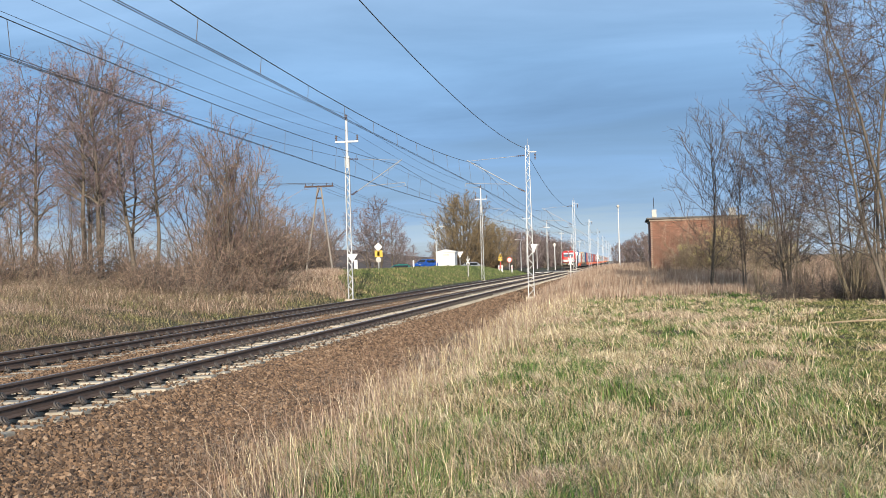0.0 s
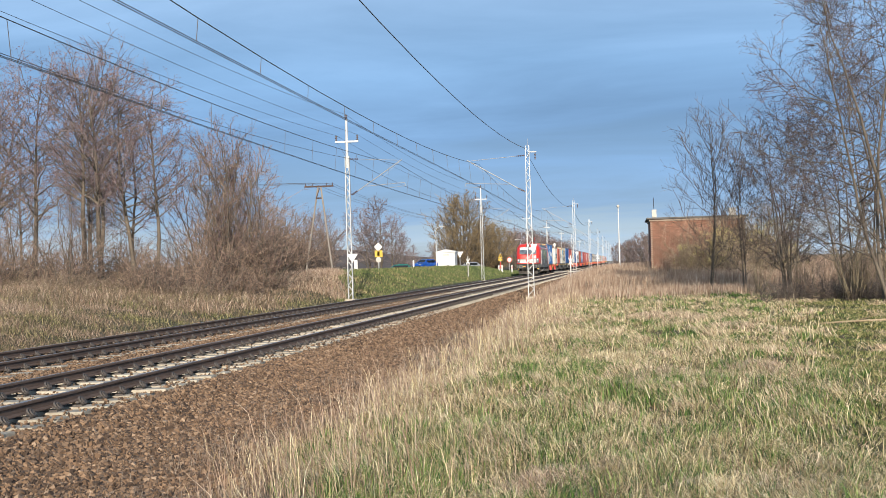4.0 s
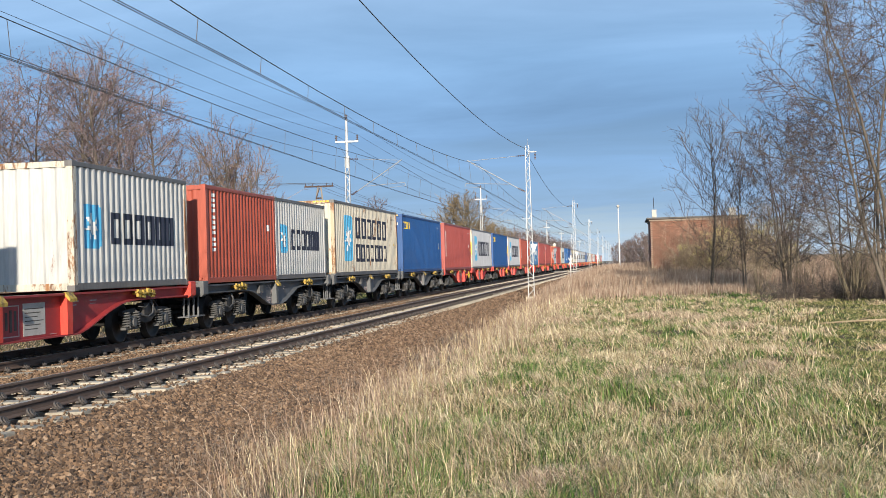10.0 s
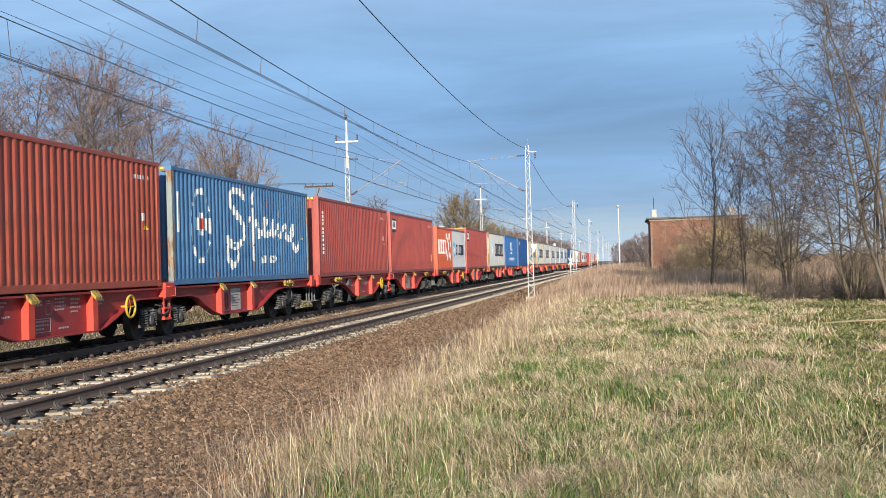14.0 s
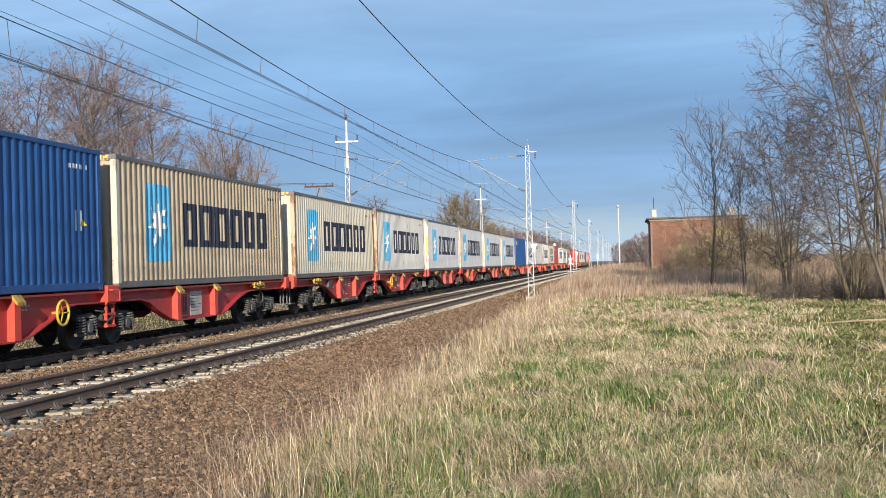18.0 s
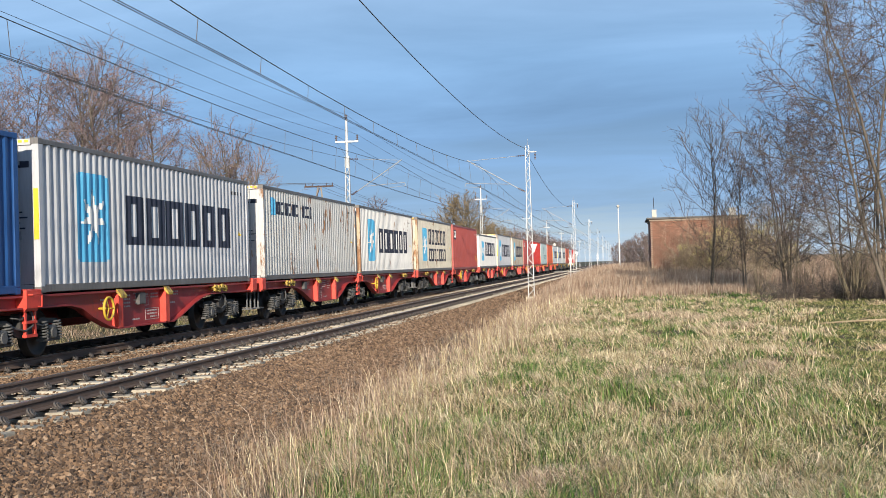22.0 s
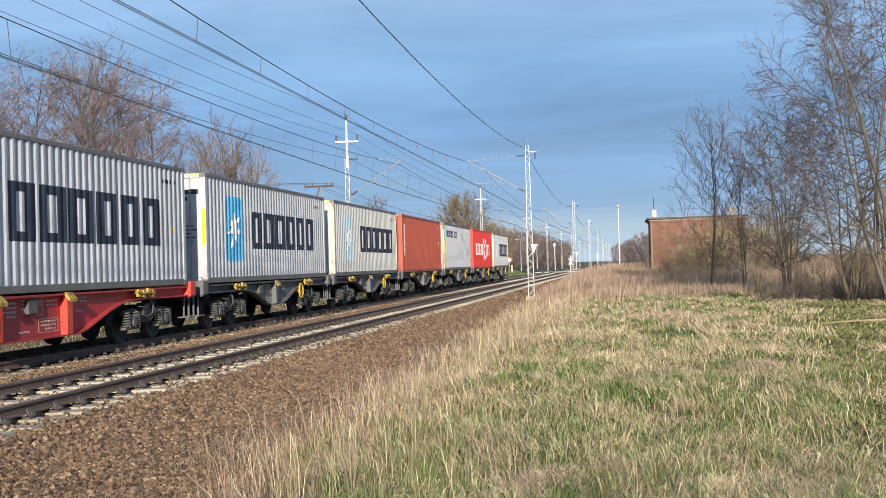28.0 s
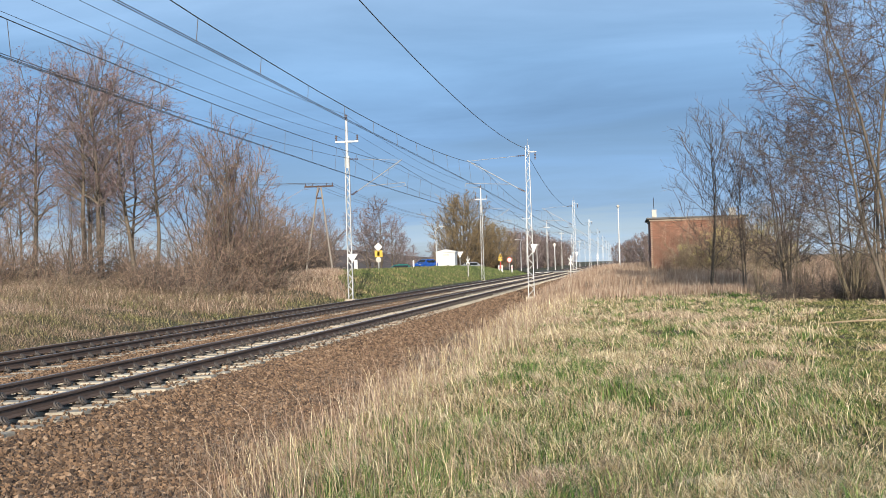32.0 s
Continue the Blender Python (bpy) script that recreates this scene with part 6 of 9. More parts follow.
    part("data_mark", side(1.79, 1.91, 9.3, 10.5, 0.005), M_MARK["white"], lower, "white number bar")
    part("data_mark", side(1.62, 1.68, 9.55, 10.1, 0.005), M_MARK["white"], lower)
    part("data_mark", side(1.46, 1.60, 3.65, 5.0, 0.005), M_LOCO_LOUVRE, lower, "grey slogan bar")
    for y0, y1, z in ((6.0, 7.2, 1.19), (8.3, 8.9, 1.20), (9.2, 11.2, 1.21), (12.4, 14.4, 1.22)):
        part("data_mark", side(z - 0.025, z + 0.025, y0, y1, 0.004), M_LOCO_PALE, lower)
    for y in (7.75, 8.25, 11.6, 12.1):
        part("filler_cap", Shape().lathe([(0.0, 0.02), (0.075, 0.02), (0.09, 0.0)], (e * 1.5, y, 1.2), (e, 0, 0), 14), M_BLACK, lower)
    s = side(2.58, 3.03, 9.55, 10.0, 0.006)
    badge = part("badge", s, M_MARK["white"], upper, "white square badge with red edge")
    part("badge_mark", side(2.62, 2.99, 9.59, 9.96, 0.009), M_MARK["red"], badge)
    part("badge_mark", side(2.67, 2.94, 9.64, 9.91, 0.012), M_MARK["white"], badge)
    part("name_bar", side(2.27, 2.41, 9.45, 10.1, 0.006), M_BLACK, upper, "dark block mark")
    flag = part("flag_panel", side(2.56, 3.08, 12.75, 13.58, 0.009), M_EU_BLUE, upper, "blue flag with ring of yellow stars")
    for i in range(12):
        t = i * math.pi / 6
        part("flag_star", kept(("flag_star", e), lambda: Shape().lathe([(0.0, 0.003), (0.022, 0.003), (0.03, 0.0)], (0, 0, 0), (e, 0, 0), 5).mesh("flag_star", M_MARK["yellow"])), None, flag, at=pose(e * 1.5095, 13.165 + 0.17 * math.cos(t), 2.82 + 0.17 * math.sin(t)))


def lettering(words, size, y, z, x, mat, parent, tilt=0.0, bold=0.0, name="lettering"):
    """Words in the built-in font on the right-hand side (+x), read from front to rear."""
    c = bpy.data.curves.new("letters", "FONT")
    c.body, c.size, c.offset, c.resolution_u = words, size, bold, 3
    tmp = new("letters", c)
    me = bpy.data.meshes.new_from_object(tmp)
    bpy.data.objects.remove(tmp)
    me.name = name
    me.materials.clear()
    me.materials.append(mat)
    m = Matrix.Translation((x, y, z)) @ Matrix(((0, 0, 1, 0), (1, 0, 0, 0), (0, 1, 0, 0), (0, 0, 0, 1))) @ pose(0, 0, 0, 0, 0, tilt)
    ob = new(name, me)
    ob.parent, ob.matrix_basis = parent, m
    return ob


ob = lettering("Wybierz kolej!", 0.80, 10.95, 2.02, 1.512, M_MARK["white"], loco, -3.0, 0.045, "slogan_outline")
ob["label"] = "white outline of the painted slogan"
ob = lettering("Wybierz kolej!", 0.80, 10.95, 2.02, 1.518, M_LOCO_DARK, loco, -3.0, 0.014, "slogan")
ob["label"] = "dark painted slogan in large letters"
lettering("EUROPEAN YEAR", 0.185, 13.78, 2.90, 1.510, M_LOCO_DARK, loco, 0, 0.004, "lettering")
lettering("OF RAIL 2021", 0.185, 13.78, 2.66, 1.510, M_LOCO_DARK, loco, 0, 0.004, "lettering")

# roof with its equipment
part("roof", Shape().extrude_y([(-1.10, 3.78), (1.10, 3.78), (1.06, 3.84), (0.0, 3.88), (-1.06, 3.84)], 3.5, 15.5), M_LOCO_ROOF, loco, "slate grey roof")


def roof_gear():
    rnd_ = random.Random(77)
    for y0 in (3.4, 12.6):
        for x in (-0.5, 0.5):
            for y in (y0, y0 + 1.1, y0 + 2.1):
                s = Shape()
                insulator(s, (x, y, 3.86), (x, y, 4.16), 0.07, 5)
                part("roof_insulator", s, M_ROOF_RED, loco, "dull red roof insulator")
        for x in (-0.5, 0.15, 0.5):
            part("busbar", Shape().path([(x, y0 - 0.2, 4.22), (x, y0 + 0.8, 4.27), (x * 0.7, y0 + 2.4, 4.24), (x * 0.4, y0 + 3.0, 4.12)], 0.022, 6), M_DARK_STEEL, loco)
        for k in range(4):
            x, y = rnd_.uniform(-0.5, 0.6), y0 + 1.2 + 0.35 * k
            part("roof_hose", Shape().path([(x, y, 3.9), (x + 0.05, y + 0.2, 4.26), (x + 0.1, y + 0.5, 4.34), (x + 0.1, y + 0.9, 4.0)], 0.028, 6), M_GEAR, loco)
        part("roof_frame", Shape().box(-0.6, 0.6, y0, y0 + 0.06, 4.10, 4.16).box(-0.6, 0.6, y0 + 2.1, y0 + 2.16, 4.10, 4.16).box(-0.56, -0.48, y0, y0 + 2.2, 4.13, 4.19).box(0.48, 0.56, y0, y0 + 2.2, 4.13, 4.19), M_ROOF_RED, loco)
        for k in range(5):
            x, y = rnd_.uniform(-0.3, 0.8), y0 + rnd_.uniform(0.2, 2.8)
            h = rnd_.uniform(0.22, 0.42)
            part("roof_fitting", Shape().box(x - 0.09, x + 0.09, y, y + 0.16, 3.86, 3.86 + h, 0.02), (M_GEAR, M_ROOF_RED, M_DARK_STEEL)[k % 3], loco)
    for y in (6.6, 7.2, 8.9):
        part("roof_box", Shape().box(-0.2, 0.2, y, y + 0.3, 3.86, 4.08, 0.03), M_LOCO_LOUVRE, loco)
    part("surge_arrester", Shape().tube((0.5, 7.55, 3.86), (0.5, 7.55, 4.2), 0.07, sides=10), M_GRILLE, loco)
    part("roof_conductor", Shape().path([(0.2, 4.5, 4.06), (0.2, 8.0, 4.02), (0.2, 11.5, 4.02), (0.2, 14.4, 4.08)], 0.018, 6), M_GEAR, loco)
    # lowered pantograph behind the front cab
    p = part("pantograph_lowered", Shape().path([(-0.35, 3.0, 4.19), (-0.3, 5.8, 4.22), (0.3, 5.8, 4.22), (0.35, 3.0, 4.19)], 0.028, 6), M_DARK_STEEL, loco, "folded dark pantograph")
    part("collector_head", Shape().path([(-0.55, 3.0, 4.12), (-0.45, 3.0, 4.2), (0.45, 3.0, 4.2), (0.55, 3.0, 4.12)], 0.024, 6).path([(-0.5, 3.3, 4.2), (0.5, 3.3, 4.2)], 0.024, 6), M_DARK_STEEL, p)
    for x in (-0.4, 0.4):
        for y in (3.4, 4.7):
            part("stay", Shape().tube((x, y, 3.88), (x, y, 4.2), 0.03), M_GRILLE, p)
    # raised pantograph near the rear
    lower = part("pantograph_lower_arm", Shape().tube((0.0, 13.75, 4.10), (0.0, 12.35, 5.05), 0.055, 0.04), M_MARK["red"], loco, "red lower pantograph arm")
    part("knee", Shape().box(-0.2, 0.2, 12.22, 12.48, 5.01, 5.11, 0.02), M_GEAR, lower)
    up = part("pantograph_upper_arm", Shape().tube((-0.13, 12.35, 5.08), (-0.42, 13.85, 5.70), 0.02).tube((0.13, 12.35, 5.08), (0.42, 13.85, 5.70), 0.02).tube((-0.42, 13.85, 5.70), (0.42, 13.85, 5.70), 0.018), M_GEAR, loco)
    for y in (13.68, 14.04):
        part("contact_strip", Shape().path([(-0.97, y, 5.58), (-0.82, y, 5.72), (-0.65, y, 5.765), (0.65, y, 5.765), (0.82, y, 5.72), (0.97, y, 5.58)], 0.02, 6), M_DARK_STEEL, up)
    part("pantograph_base", Shape().box(-0.6, 0.6, 13.1, 13.2, 3.98, 4.06).box(-0.6, 0.6, 14.5, 14.6, 3.98, 4.06).box(-0.6, -0.52, 13.1, 14.6, 3.98, 4.06).box(0.52, 0.6, 13.1, 14.6, 3.98, 4.06), M_ROOF_RED, loco)


roof_gear()

# underframe: bogies, boxes, buffers, snow ploughs
part("underframe", Shape().box(-1.35, 1.35, 0.75, 18.2, 0.80, 0.98, 0.02).box(-1.1, 1.1, 7.6, 11.3, 0.36, 0.82, 0.04), M_DARK_STEEL, loco)
for e in (-1, 1):
    for k, (y0, y1, z0) in enumerate(((7.6, 8.4, 0.42), (8.5, 9.1, 0.50), (9.6, 10.6, 0.40), (10.75, 11.3, 0.52))):
        part("equipment_box", Shape().box(min(e * 1.1, e * 1.38), max(e * 1.1, e * 1.38), y0, y1, z0, 0.88, 0.03).box(min(e * 1.37, e * 1.395), max(e * 1.37, e * 1.395), y0 + 0.08, y1 - 0.08, z0 + 0.08, 0.80, 0.008), M_GEAR if k % 2 == 0 else M_UNDER, loco)
    part("pipe", Shape().path([(e * 1.28, 5.6, 0.75), (e * 1.3, 6.4, 0.62), (e * 1.3, 7.5, 0.70)], 0.035, 6).path([(e * 1.3, 11.4, 0.7), (e * 1.3, 12.0, 0.5), (e * 1.28, 13.0, 0.72)], 0.03, 6), M_SPRING, loco)
for yc in (4.74, 14.24):
    b = part("bogie_frame", Shape().box(-1.05, 1.05, yc - 0.35, yc + 0.35, 0.50, 0.80, 0.04).box(-1.22, -1.02, yc - 2.1, yc + 2.1, 0.58, 0.80, 0.04).box(1.02, 1.22, yc - 2.1, yc + 2.1, 0.58, 0.80, 0.04), M_DARK_STEEL, loco)
    for dy in (-1.5, 1.5):
        for e in (-1, 1):
            w = part("wheel", kept(("loco_wheel", e), lambda e=e: Shape().lathe([(0.0, -0.07), (0.14, -0.08), (0.2, -0.03), (0.5, -0.01), (0.53, -0.06), (0.61, -0.06), (0.62, 0.05), (0.65, 0.06), (0.65, 0.075), (0.5, 0.06), (0.0, 0.08)], (0, 0, 0), (-e, 0, 0), 32).mesh("wheel", M_WHEEL, True)), None, b, at=pose(e * 0.76, yc + dy, 0.625))
            part("axle_box", Shape().box(min(e * 0.98, e * 1.2), max(e * 0.98, e * 1.2), yc + dy - 0.2, yc + dy + 0.2, 0.44, 0.80, 0.05).tube((e * 1.2, yc + dy, 0.625), (e * 1.25, yc + dy, 0.625), 0.13, sides=14), M_UNDER, b)
            part("damper", Shape().tube((e * 1.3, yc + dy * 0.45, 0.42), (e * 1.3, yc + dy * 0.62, 0.95), 0.055, sides=8), M_GEAR, b)
    for e in (-1, 1):
        for dy in (-0.28, 0.28):
            s = Shape().coil((e * 1.1, yc + dy, 0.48), 0.36, 0.11, 0.024, 6)
            part("coil_spring", s, M_GEAR, b, smooth=True)
        part("yaw_damper", Shape().tube((e * 1.33, yc - 0.9, 0.86), (e * 1.33, yc + 0.5, 0.86), 0.06, sides=10), M_GEAR, b)
        part("sand_pipe", Shape().path([(e * 1.0, yc - 2.25, 0.9), (e * 1.0, yc - 2.3, 0.4), (e * 0.85, yc - 2.2, 0.12)], 0.03, 6), M_UNDER, b)


def buffer_beam():
    s = Shape().box(-1.15, 1.15, 0.66, 0.85, 0.80, 1.40, 0.03).box(-1.30, 1.30, 0.58, 0.80, 1.33, 1.42, 0.02)
    both_ends("buffer_beam", s, M_DARK_STEEL, loco)
    rnd_ = random.Random(12)
    for k in range(16):
        x, z = rnd_.uniform(-0.62, 0.62), rnd_.uniform(0.62, 1.30)
        both_ends("coupling_fitting", Shape().box(x - rnd_.uniform(0.03, 0.09), x + rnd_.uniform(0.03, 0.09), 0.50 + rnd_.uniform(-0.08, 0.08), 0.70, z - rnd_.uniform(0.02, 0.06), z + rnd_.uniform(0.02, 0.06), 0.01), (M_GEAR, M_UNDER, M_DARK_STEEL)[k % 3], loco)
    for k in range(4):
        x = -0.30 + 0.2 * k
        both_ends("jumper_cable", Shape().path([(x, 0.62, 1.25), (x + 0.02, 0.45, 1.1), (x - 0.05, 0.42, 0.8), (x + 0.1, 0.5, 0.62), (x + 0.2, 0.6, 0.8)], 0.02, 6), (M_GEAR, M_BLACK)[k % 2], loco)
    for x in (-0.875, 0.875):
        both_ends("buffer", Shape().box(x - 0.20, x + 0.20, 0.22, 0.68, 0.92, 1.20, 0.05).box(x - 0.26, x + 0.26, 0.06, 0.12, 0.87, 1.25, 0.05).lathe([(0.0, -0.025), (0.13, -0.02), (0.15, 0.0), (0.15, 0.03)], (x, 0.06, 1.06), (0, 1, 0), 18), M_GEAR, loco, "grey square buffer")
        both_ends("grease_mark", Shape().lathe([(0.0, -0.034), (0.10, -0.029), (0.105, -0.01)], (x, 0.06, 1.06), (0, 1, 0), 16), M_DARK_STEEL, loco)
    both_ends("coupling", Shape().box(-0.07, 0.07, 0.15, 0.65, 0.98, 1.12, 0.02).ring((0, 0.3, 0.85), (1, 0, 0), 0.16, 0.03, 16, 6).tube((0, 0.3, 0.7), (0, 0.3, 0.45), 0.04), M_UNDER, loco)
    for k, x in enumerate((-0.52, -0.38, 0.36, 0.50)):
        both_ends("air_hose", Shape().path([(x, 0.62, 1.05), (x, 0.40, 1.0), (x + 0.04, 0.34, 0.72), (x + 0.08, 0.42, 0.5), (x + 0.05, 0.55, 0.62)], 0.028, 6), M_BLACK if k % 2 else M_DARK_STEEL, loco)
    both_ends("hose_cock", Shape().box(-0.62, -0.45, 0.45, 0.60, 1.03, 1.15, 0.02), M_YELLOW, loco)
    both_ends("hose_cock", Shape().box(-0.42, -0.30, 0.45, 0.60, 1.05, 1.17, 0.02), M_MARK["red"], loco)
    s = Shape()
    pts = [(-1.2, 0.85), (-0.5, 0.55), (0.5, 0.55), (1.2, 0.85)]
    for (xa, ya), (xb, yb) in zip(pts[:-1], pts[1:]):
        s.quad((xa, ya - 0.06, 0.14), (xb, yb - 0.06, 0.14), (xb, yb, 0.50), (xa, ya, 0.50))
        s.quad((xa, ya + 0.03, 0.50), (xb, yb + 0.03, 0.50), (xb, yb - 0.03, 0.14), (xa, ya - 0.03, 0.14))
        s.quad((xa, ya, 0.50), (xb, yb, 0.50), (xb, yb + 0.03, 0.50), (xa, ya + 0.03, 0.50))
        s.quad((xa, ya - 0.03, 0.14), (xb, yb - 0.03, 0.14), (xb, yb - 0.06, 0.14), (xa, ya - 0.06, 0.14))
    s.box(-0.75, -0.65, 0.6, 0.9, 0.45, 0.9)
    s.box(0.65, 0.75, 0.6, 0.9, 0.45, 0.9)
    both_ends("snow_plough", s, M_PLOUGH, loco, "grey-brown plough below the buffer beam")


buffer_beam()
# ---- grass, straw, shrubs, trees ----


def patch_noise(x, y, size, seed):
    r = np.random.default_rng(seed)
    v = np.zeros_like(x)
    for k in range(7):
        a, f, p = r.random() * 6.283, (0.6 + 1.3 * r.random()) / size, r.random() * 6.283
        v += np.sin((x * math.cos(a) + y * math.sin(a)) * f * 2 + p + 1.2 * np.sin((y * math.cos(a) - x * math.sin(a)) * f + 2 * p))
    return v / 7 * 1.6


def blades(name, x, y, h, width, lean, material, seed, label, wind=(0.0, 0.0), z=None, category="grass", turn=None):
    """Grass blades, three triangles each, bent over by their lean."""
    r = np.random.default_rng(seed)
    n = len(x)
    z = ground_z(x, y) - 0.01 if z is None else z
    a = r.random(n) * 6.283
    w = width * (0.6 + 0.8 * r.random(n))
    side = np.stack([np.cos(a), np.sin(a), np.zeros(n)], 1) * w[:, None] * 0.5
    b = r.random(n) * 6.283 if turn is None else turn + r.normal(0, 0.7, n)
    l = lean * (0.25 + 1.1 * r.random(n)) * h
    out = np.stack([np.cos(b) * l + wind[0] * h, np.sin(b) * l + wind[1] * h, np.zeros(n)], 1)
    base = np.stack([x, y, z], 1)
    up = np.stack([np.zeros(n), np.zeros(n), h], 1)
    mid = base + up * 0.58 + out * 0.34
    drop = np.minimum(np.hypot(out[:, 0], out[:, 1]) * 0.35, h * 0.5)
    tip = base + up + out
    tip[:, 2] -= drop
    V = np.stack([base - side, base + side, mid + side * 0.75, mid - side * 0.75, tip], 1).reshape(-1, 3)
    t = np.array([0, 1, 2, 0, 2, 3, 3, 2, 4])
    idx = (t[None] + (np.arange(n) * 5)[:, None]).ravel()
    ob = new(name, big_mesh(name, V, 3, idx, material))
    return tagged(ob, label, category, kind="stuff")


# darkest and palest blade colours stand in for shadows between stems and sunlit highlights
M_STRAW = island_surface("dry straw", [(0.0, (0.05, 0.032, 0.015)), (0.3, (0.21, 0.150, 0.074)), (0.65, (0.57, 0.46, 0.255)), (1.0, (0.92, 0.80, 0.54))], 0.7, translucent=0.2)
M_STRAW_PINK = island_surface("matted pinkish straw", [(0.0, (0.11, 0.064, 0.038)), (0.35, (0.38, 0.26, 0.17)), (0.7, (0.68, 0.51, 0.36)), (1.0, (0.90, 0.75, 0.57))], 0.65, translucent=0.15)
M_STRAW_LIT = island_surface("straw painted as sunlit", [(0.0, (0.16, 0.105, 0.05)), (0.35, (0.48, 0.365, 0.195)), (0.7, (0.78, 0.645, 0.39)), (1.0, (0.93, 0.83, 0.60))], 0.65, translucent=0.15)
M_STRAW_RED = island_surface("reddish dry straw", [(0.0, (0.20, 0.125, 0.085)), (0.4, (0.35, 0.24, 0.165)), (0.8, (0.49, 0.365, 0.265)), (1.0, (0.60, 0.50, 0.38))], 0.7, translucent=0.2)
M_GREEN = island_surface("spring grass", [(0.0, (0.015, 0.042, 0.007)), (0.35, (0.052, 0.120, 0.019)), (0.65, (0.145, 0.25, 0.046)), (1.0, (0.37, 0.43, 0.15))], 0.6, translucent=0.25)
M_OLIVE = island_surface("olive grass", [(0.0, (0.025, 0.031, 0.009)), (0.35, (0.092, 0.094, 0.030)), (0.65, (0.25, 0.23, 0.085)), (1.0, (0.58, 0.49, 0.25))], 0.65, translucent=0.2)
M_GREY_STEM = island_surface("grey dead stems", [(0.0, (0.045, 0.036, 0.029)), (0.5, (0.125, 0.098, 0.078)), (0.85, (0.24, 0.19, 0.15)), (1.0, (0.42, 0.35, 0.27))], 0.8, translucent=0.1)
M_DULL = island_surface("dull dead grass", [(0.0, (0.085, 0.060, 0.036)), (0.5, (0.17, 0.125, 0.075)), (1.0, (0.30, 0.235, 0.15))], 0.75, translucent=0.15)


def field(count, y0, y1, left, right, seed, power=1.0):
    """Points between two lines x = left(y) and x = right(y)."""
    r = np.random.default_rng(seed)
    y = y0 + (y1 - y0) * r.random(count) ** power
    a, b = left(y), right(y)
    return a + (b - a) * r.random(count), y, r


def bank_edge(y):
    """Where the ballast ends and the grass bank begins."""
    return -3.55 + 0.62 * smooth_step(15, 8, y) + 0.35 * np.sin(y * 0.9) + 0.25 * np.sin(y * 2.3 + 1) - 0.012 * np.clip(y - 20, 0, 60)


def right_edge(y):
    return 0.225 * y + 1.0


# dark stops again paint the shade between blades into the turf
M_TURF = island_surface("short mossy turf", [(0.0, (0.025, 0.037, 0.008)), (0.35, (0.092, 0.110, 0.026)), (0.65, (0.23, 0.235, 0.068)), (1.0, (0.58, 0.50, 0.22))], 0.7, translucent=0.2)


def turf_zone(x, y):
    """One on the short turf away from the track, nought on the rank bank."""
    return smooth_step(-0.5, 0.7, x - 0.135 * y - 0.45 + 0.35 * np.sin(y * 0.7) + 0.25 * np.sin(x * 2.1))


# mixed sward on the bank by the camera: tufts, thinner with distance
for k, (y0, y1, cnt, wid, hs, per) in enumerate([(6.3, 11, 56000, 0.0062, 1.35, 26), (11, 18, 62000, 0.0086, 1.2, 26), (18, 32, 66000, 0.0125, 1.05, 22), (32, 60, 56000, 0.021, 1.0, 18)]):
    tx, ty, r = field(cnt // per, y0, y1, bank_edge, right_edge, 20 + k)
    own = r.integers(0, len(tx), cnt)
    sp = 0.035 + 0.06 * r.random(len(tx))
    x, y = tx[own] + r.normal(0, 1, cnt) * sp[own], ty[own] + r.normal(0, 1, cnt) * sp[own]
    n1 = 0.7 * patch_noise(tx, ty, 1.6, 3) + 0.7 * patch_noise(tx, ty, 0.5, 4)
    mar = smooth_step(0.2, 2.2, tx - bank_edge(ty))
    flat = turf_zone(tx, ty)[own]
    pick = (n1 + 0.55 * mar + r.normal(0, 0.5, len(tx)))[own] + r.normal(0, 0.30, cnt)
    turf = r.random(cnt) < 0.75 * flat
    green = (pick > 0.42) & ~turf
    olive = (pick > 0.0) & ~green & ~turf
    straw = ~green & ~olive & ~turf
    th = (0.55 + 0.9 * r.random(len(tx))) * (1 + 0.3 * patch_noise(tx, ty, 1.0, 9))
    hgt = (0.06 + 0.10 * r.random(cnt)) * hs * th[own] * (1 - 0.55 * flat)
    ang = (r.random(len(tx)) * 6.283)[own]
    for sel, mat, lab, hk, ln in ((green, M_GREEN, "fresh green grass tufts on the bank", 1.0, 0.6), (olive, M_OLIVE, "olive half-dry grass on the bank", 1.05, 1.0), (straw, M_STRAW, "pale dry grass on the bank", 1.1, 1.4), (turf, M_TURF, "short mossy yellow-green turf", 1.05, 1.7)):
        blades("grass", x[sel], y[sel], hgt[sel] * hk, wid * (1.25 if sel is green else 0.85), ln, mat, 40 + k, lab, turn=ang[sel])

# the short turf itself
for k, (y0, y1, cnt, wid) in enumerate([(12, 24, 24000, 0.0105), (24, 48, 34000, 0.020)]):
    x, y, r = field(cnt, y0, y1, lambda v: 0.135 * v - 0.2, right_edge, 180 + k)
    keep = r.random(cnt) < turf_zone(x, y)
    x, y = x[keep], y[keep]
    blades("turf", x, y, 0.03 + 0.05 * r.random(len(x)), wid, 1.4, M_TURF, 182 + k, "short mossy yellow-green turf")

# long bent blades standing out of the sward
for k, (y0, y1, cnt, wid) in enumerate([(6.3, 12, 3800, 0.0052), (12, 22, 4600, 0.0078), (22, 45, 4200, 0.014)]):
    x, y, r = field(cnt, y0, y1, lambda v: bank_edge(v) + 0.3, right_edge, 140 + k)
    keep = r.random(cnt) > 0.9 * turf_zone(x, y)
    x, y = x[keep], y[keep]
    blades("long_straw", x, y, 0.14 + 0.26 * r.random(len(x)) ** 2, wid, 0.7, M_STRAW, 143 + k, "long bent straw blades on the bank", category="dry grass")

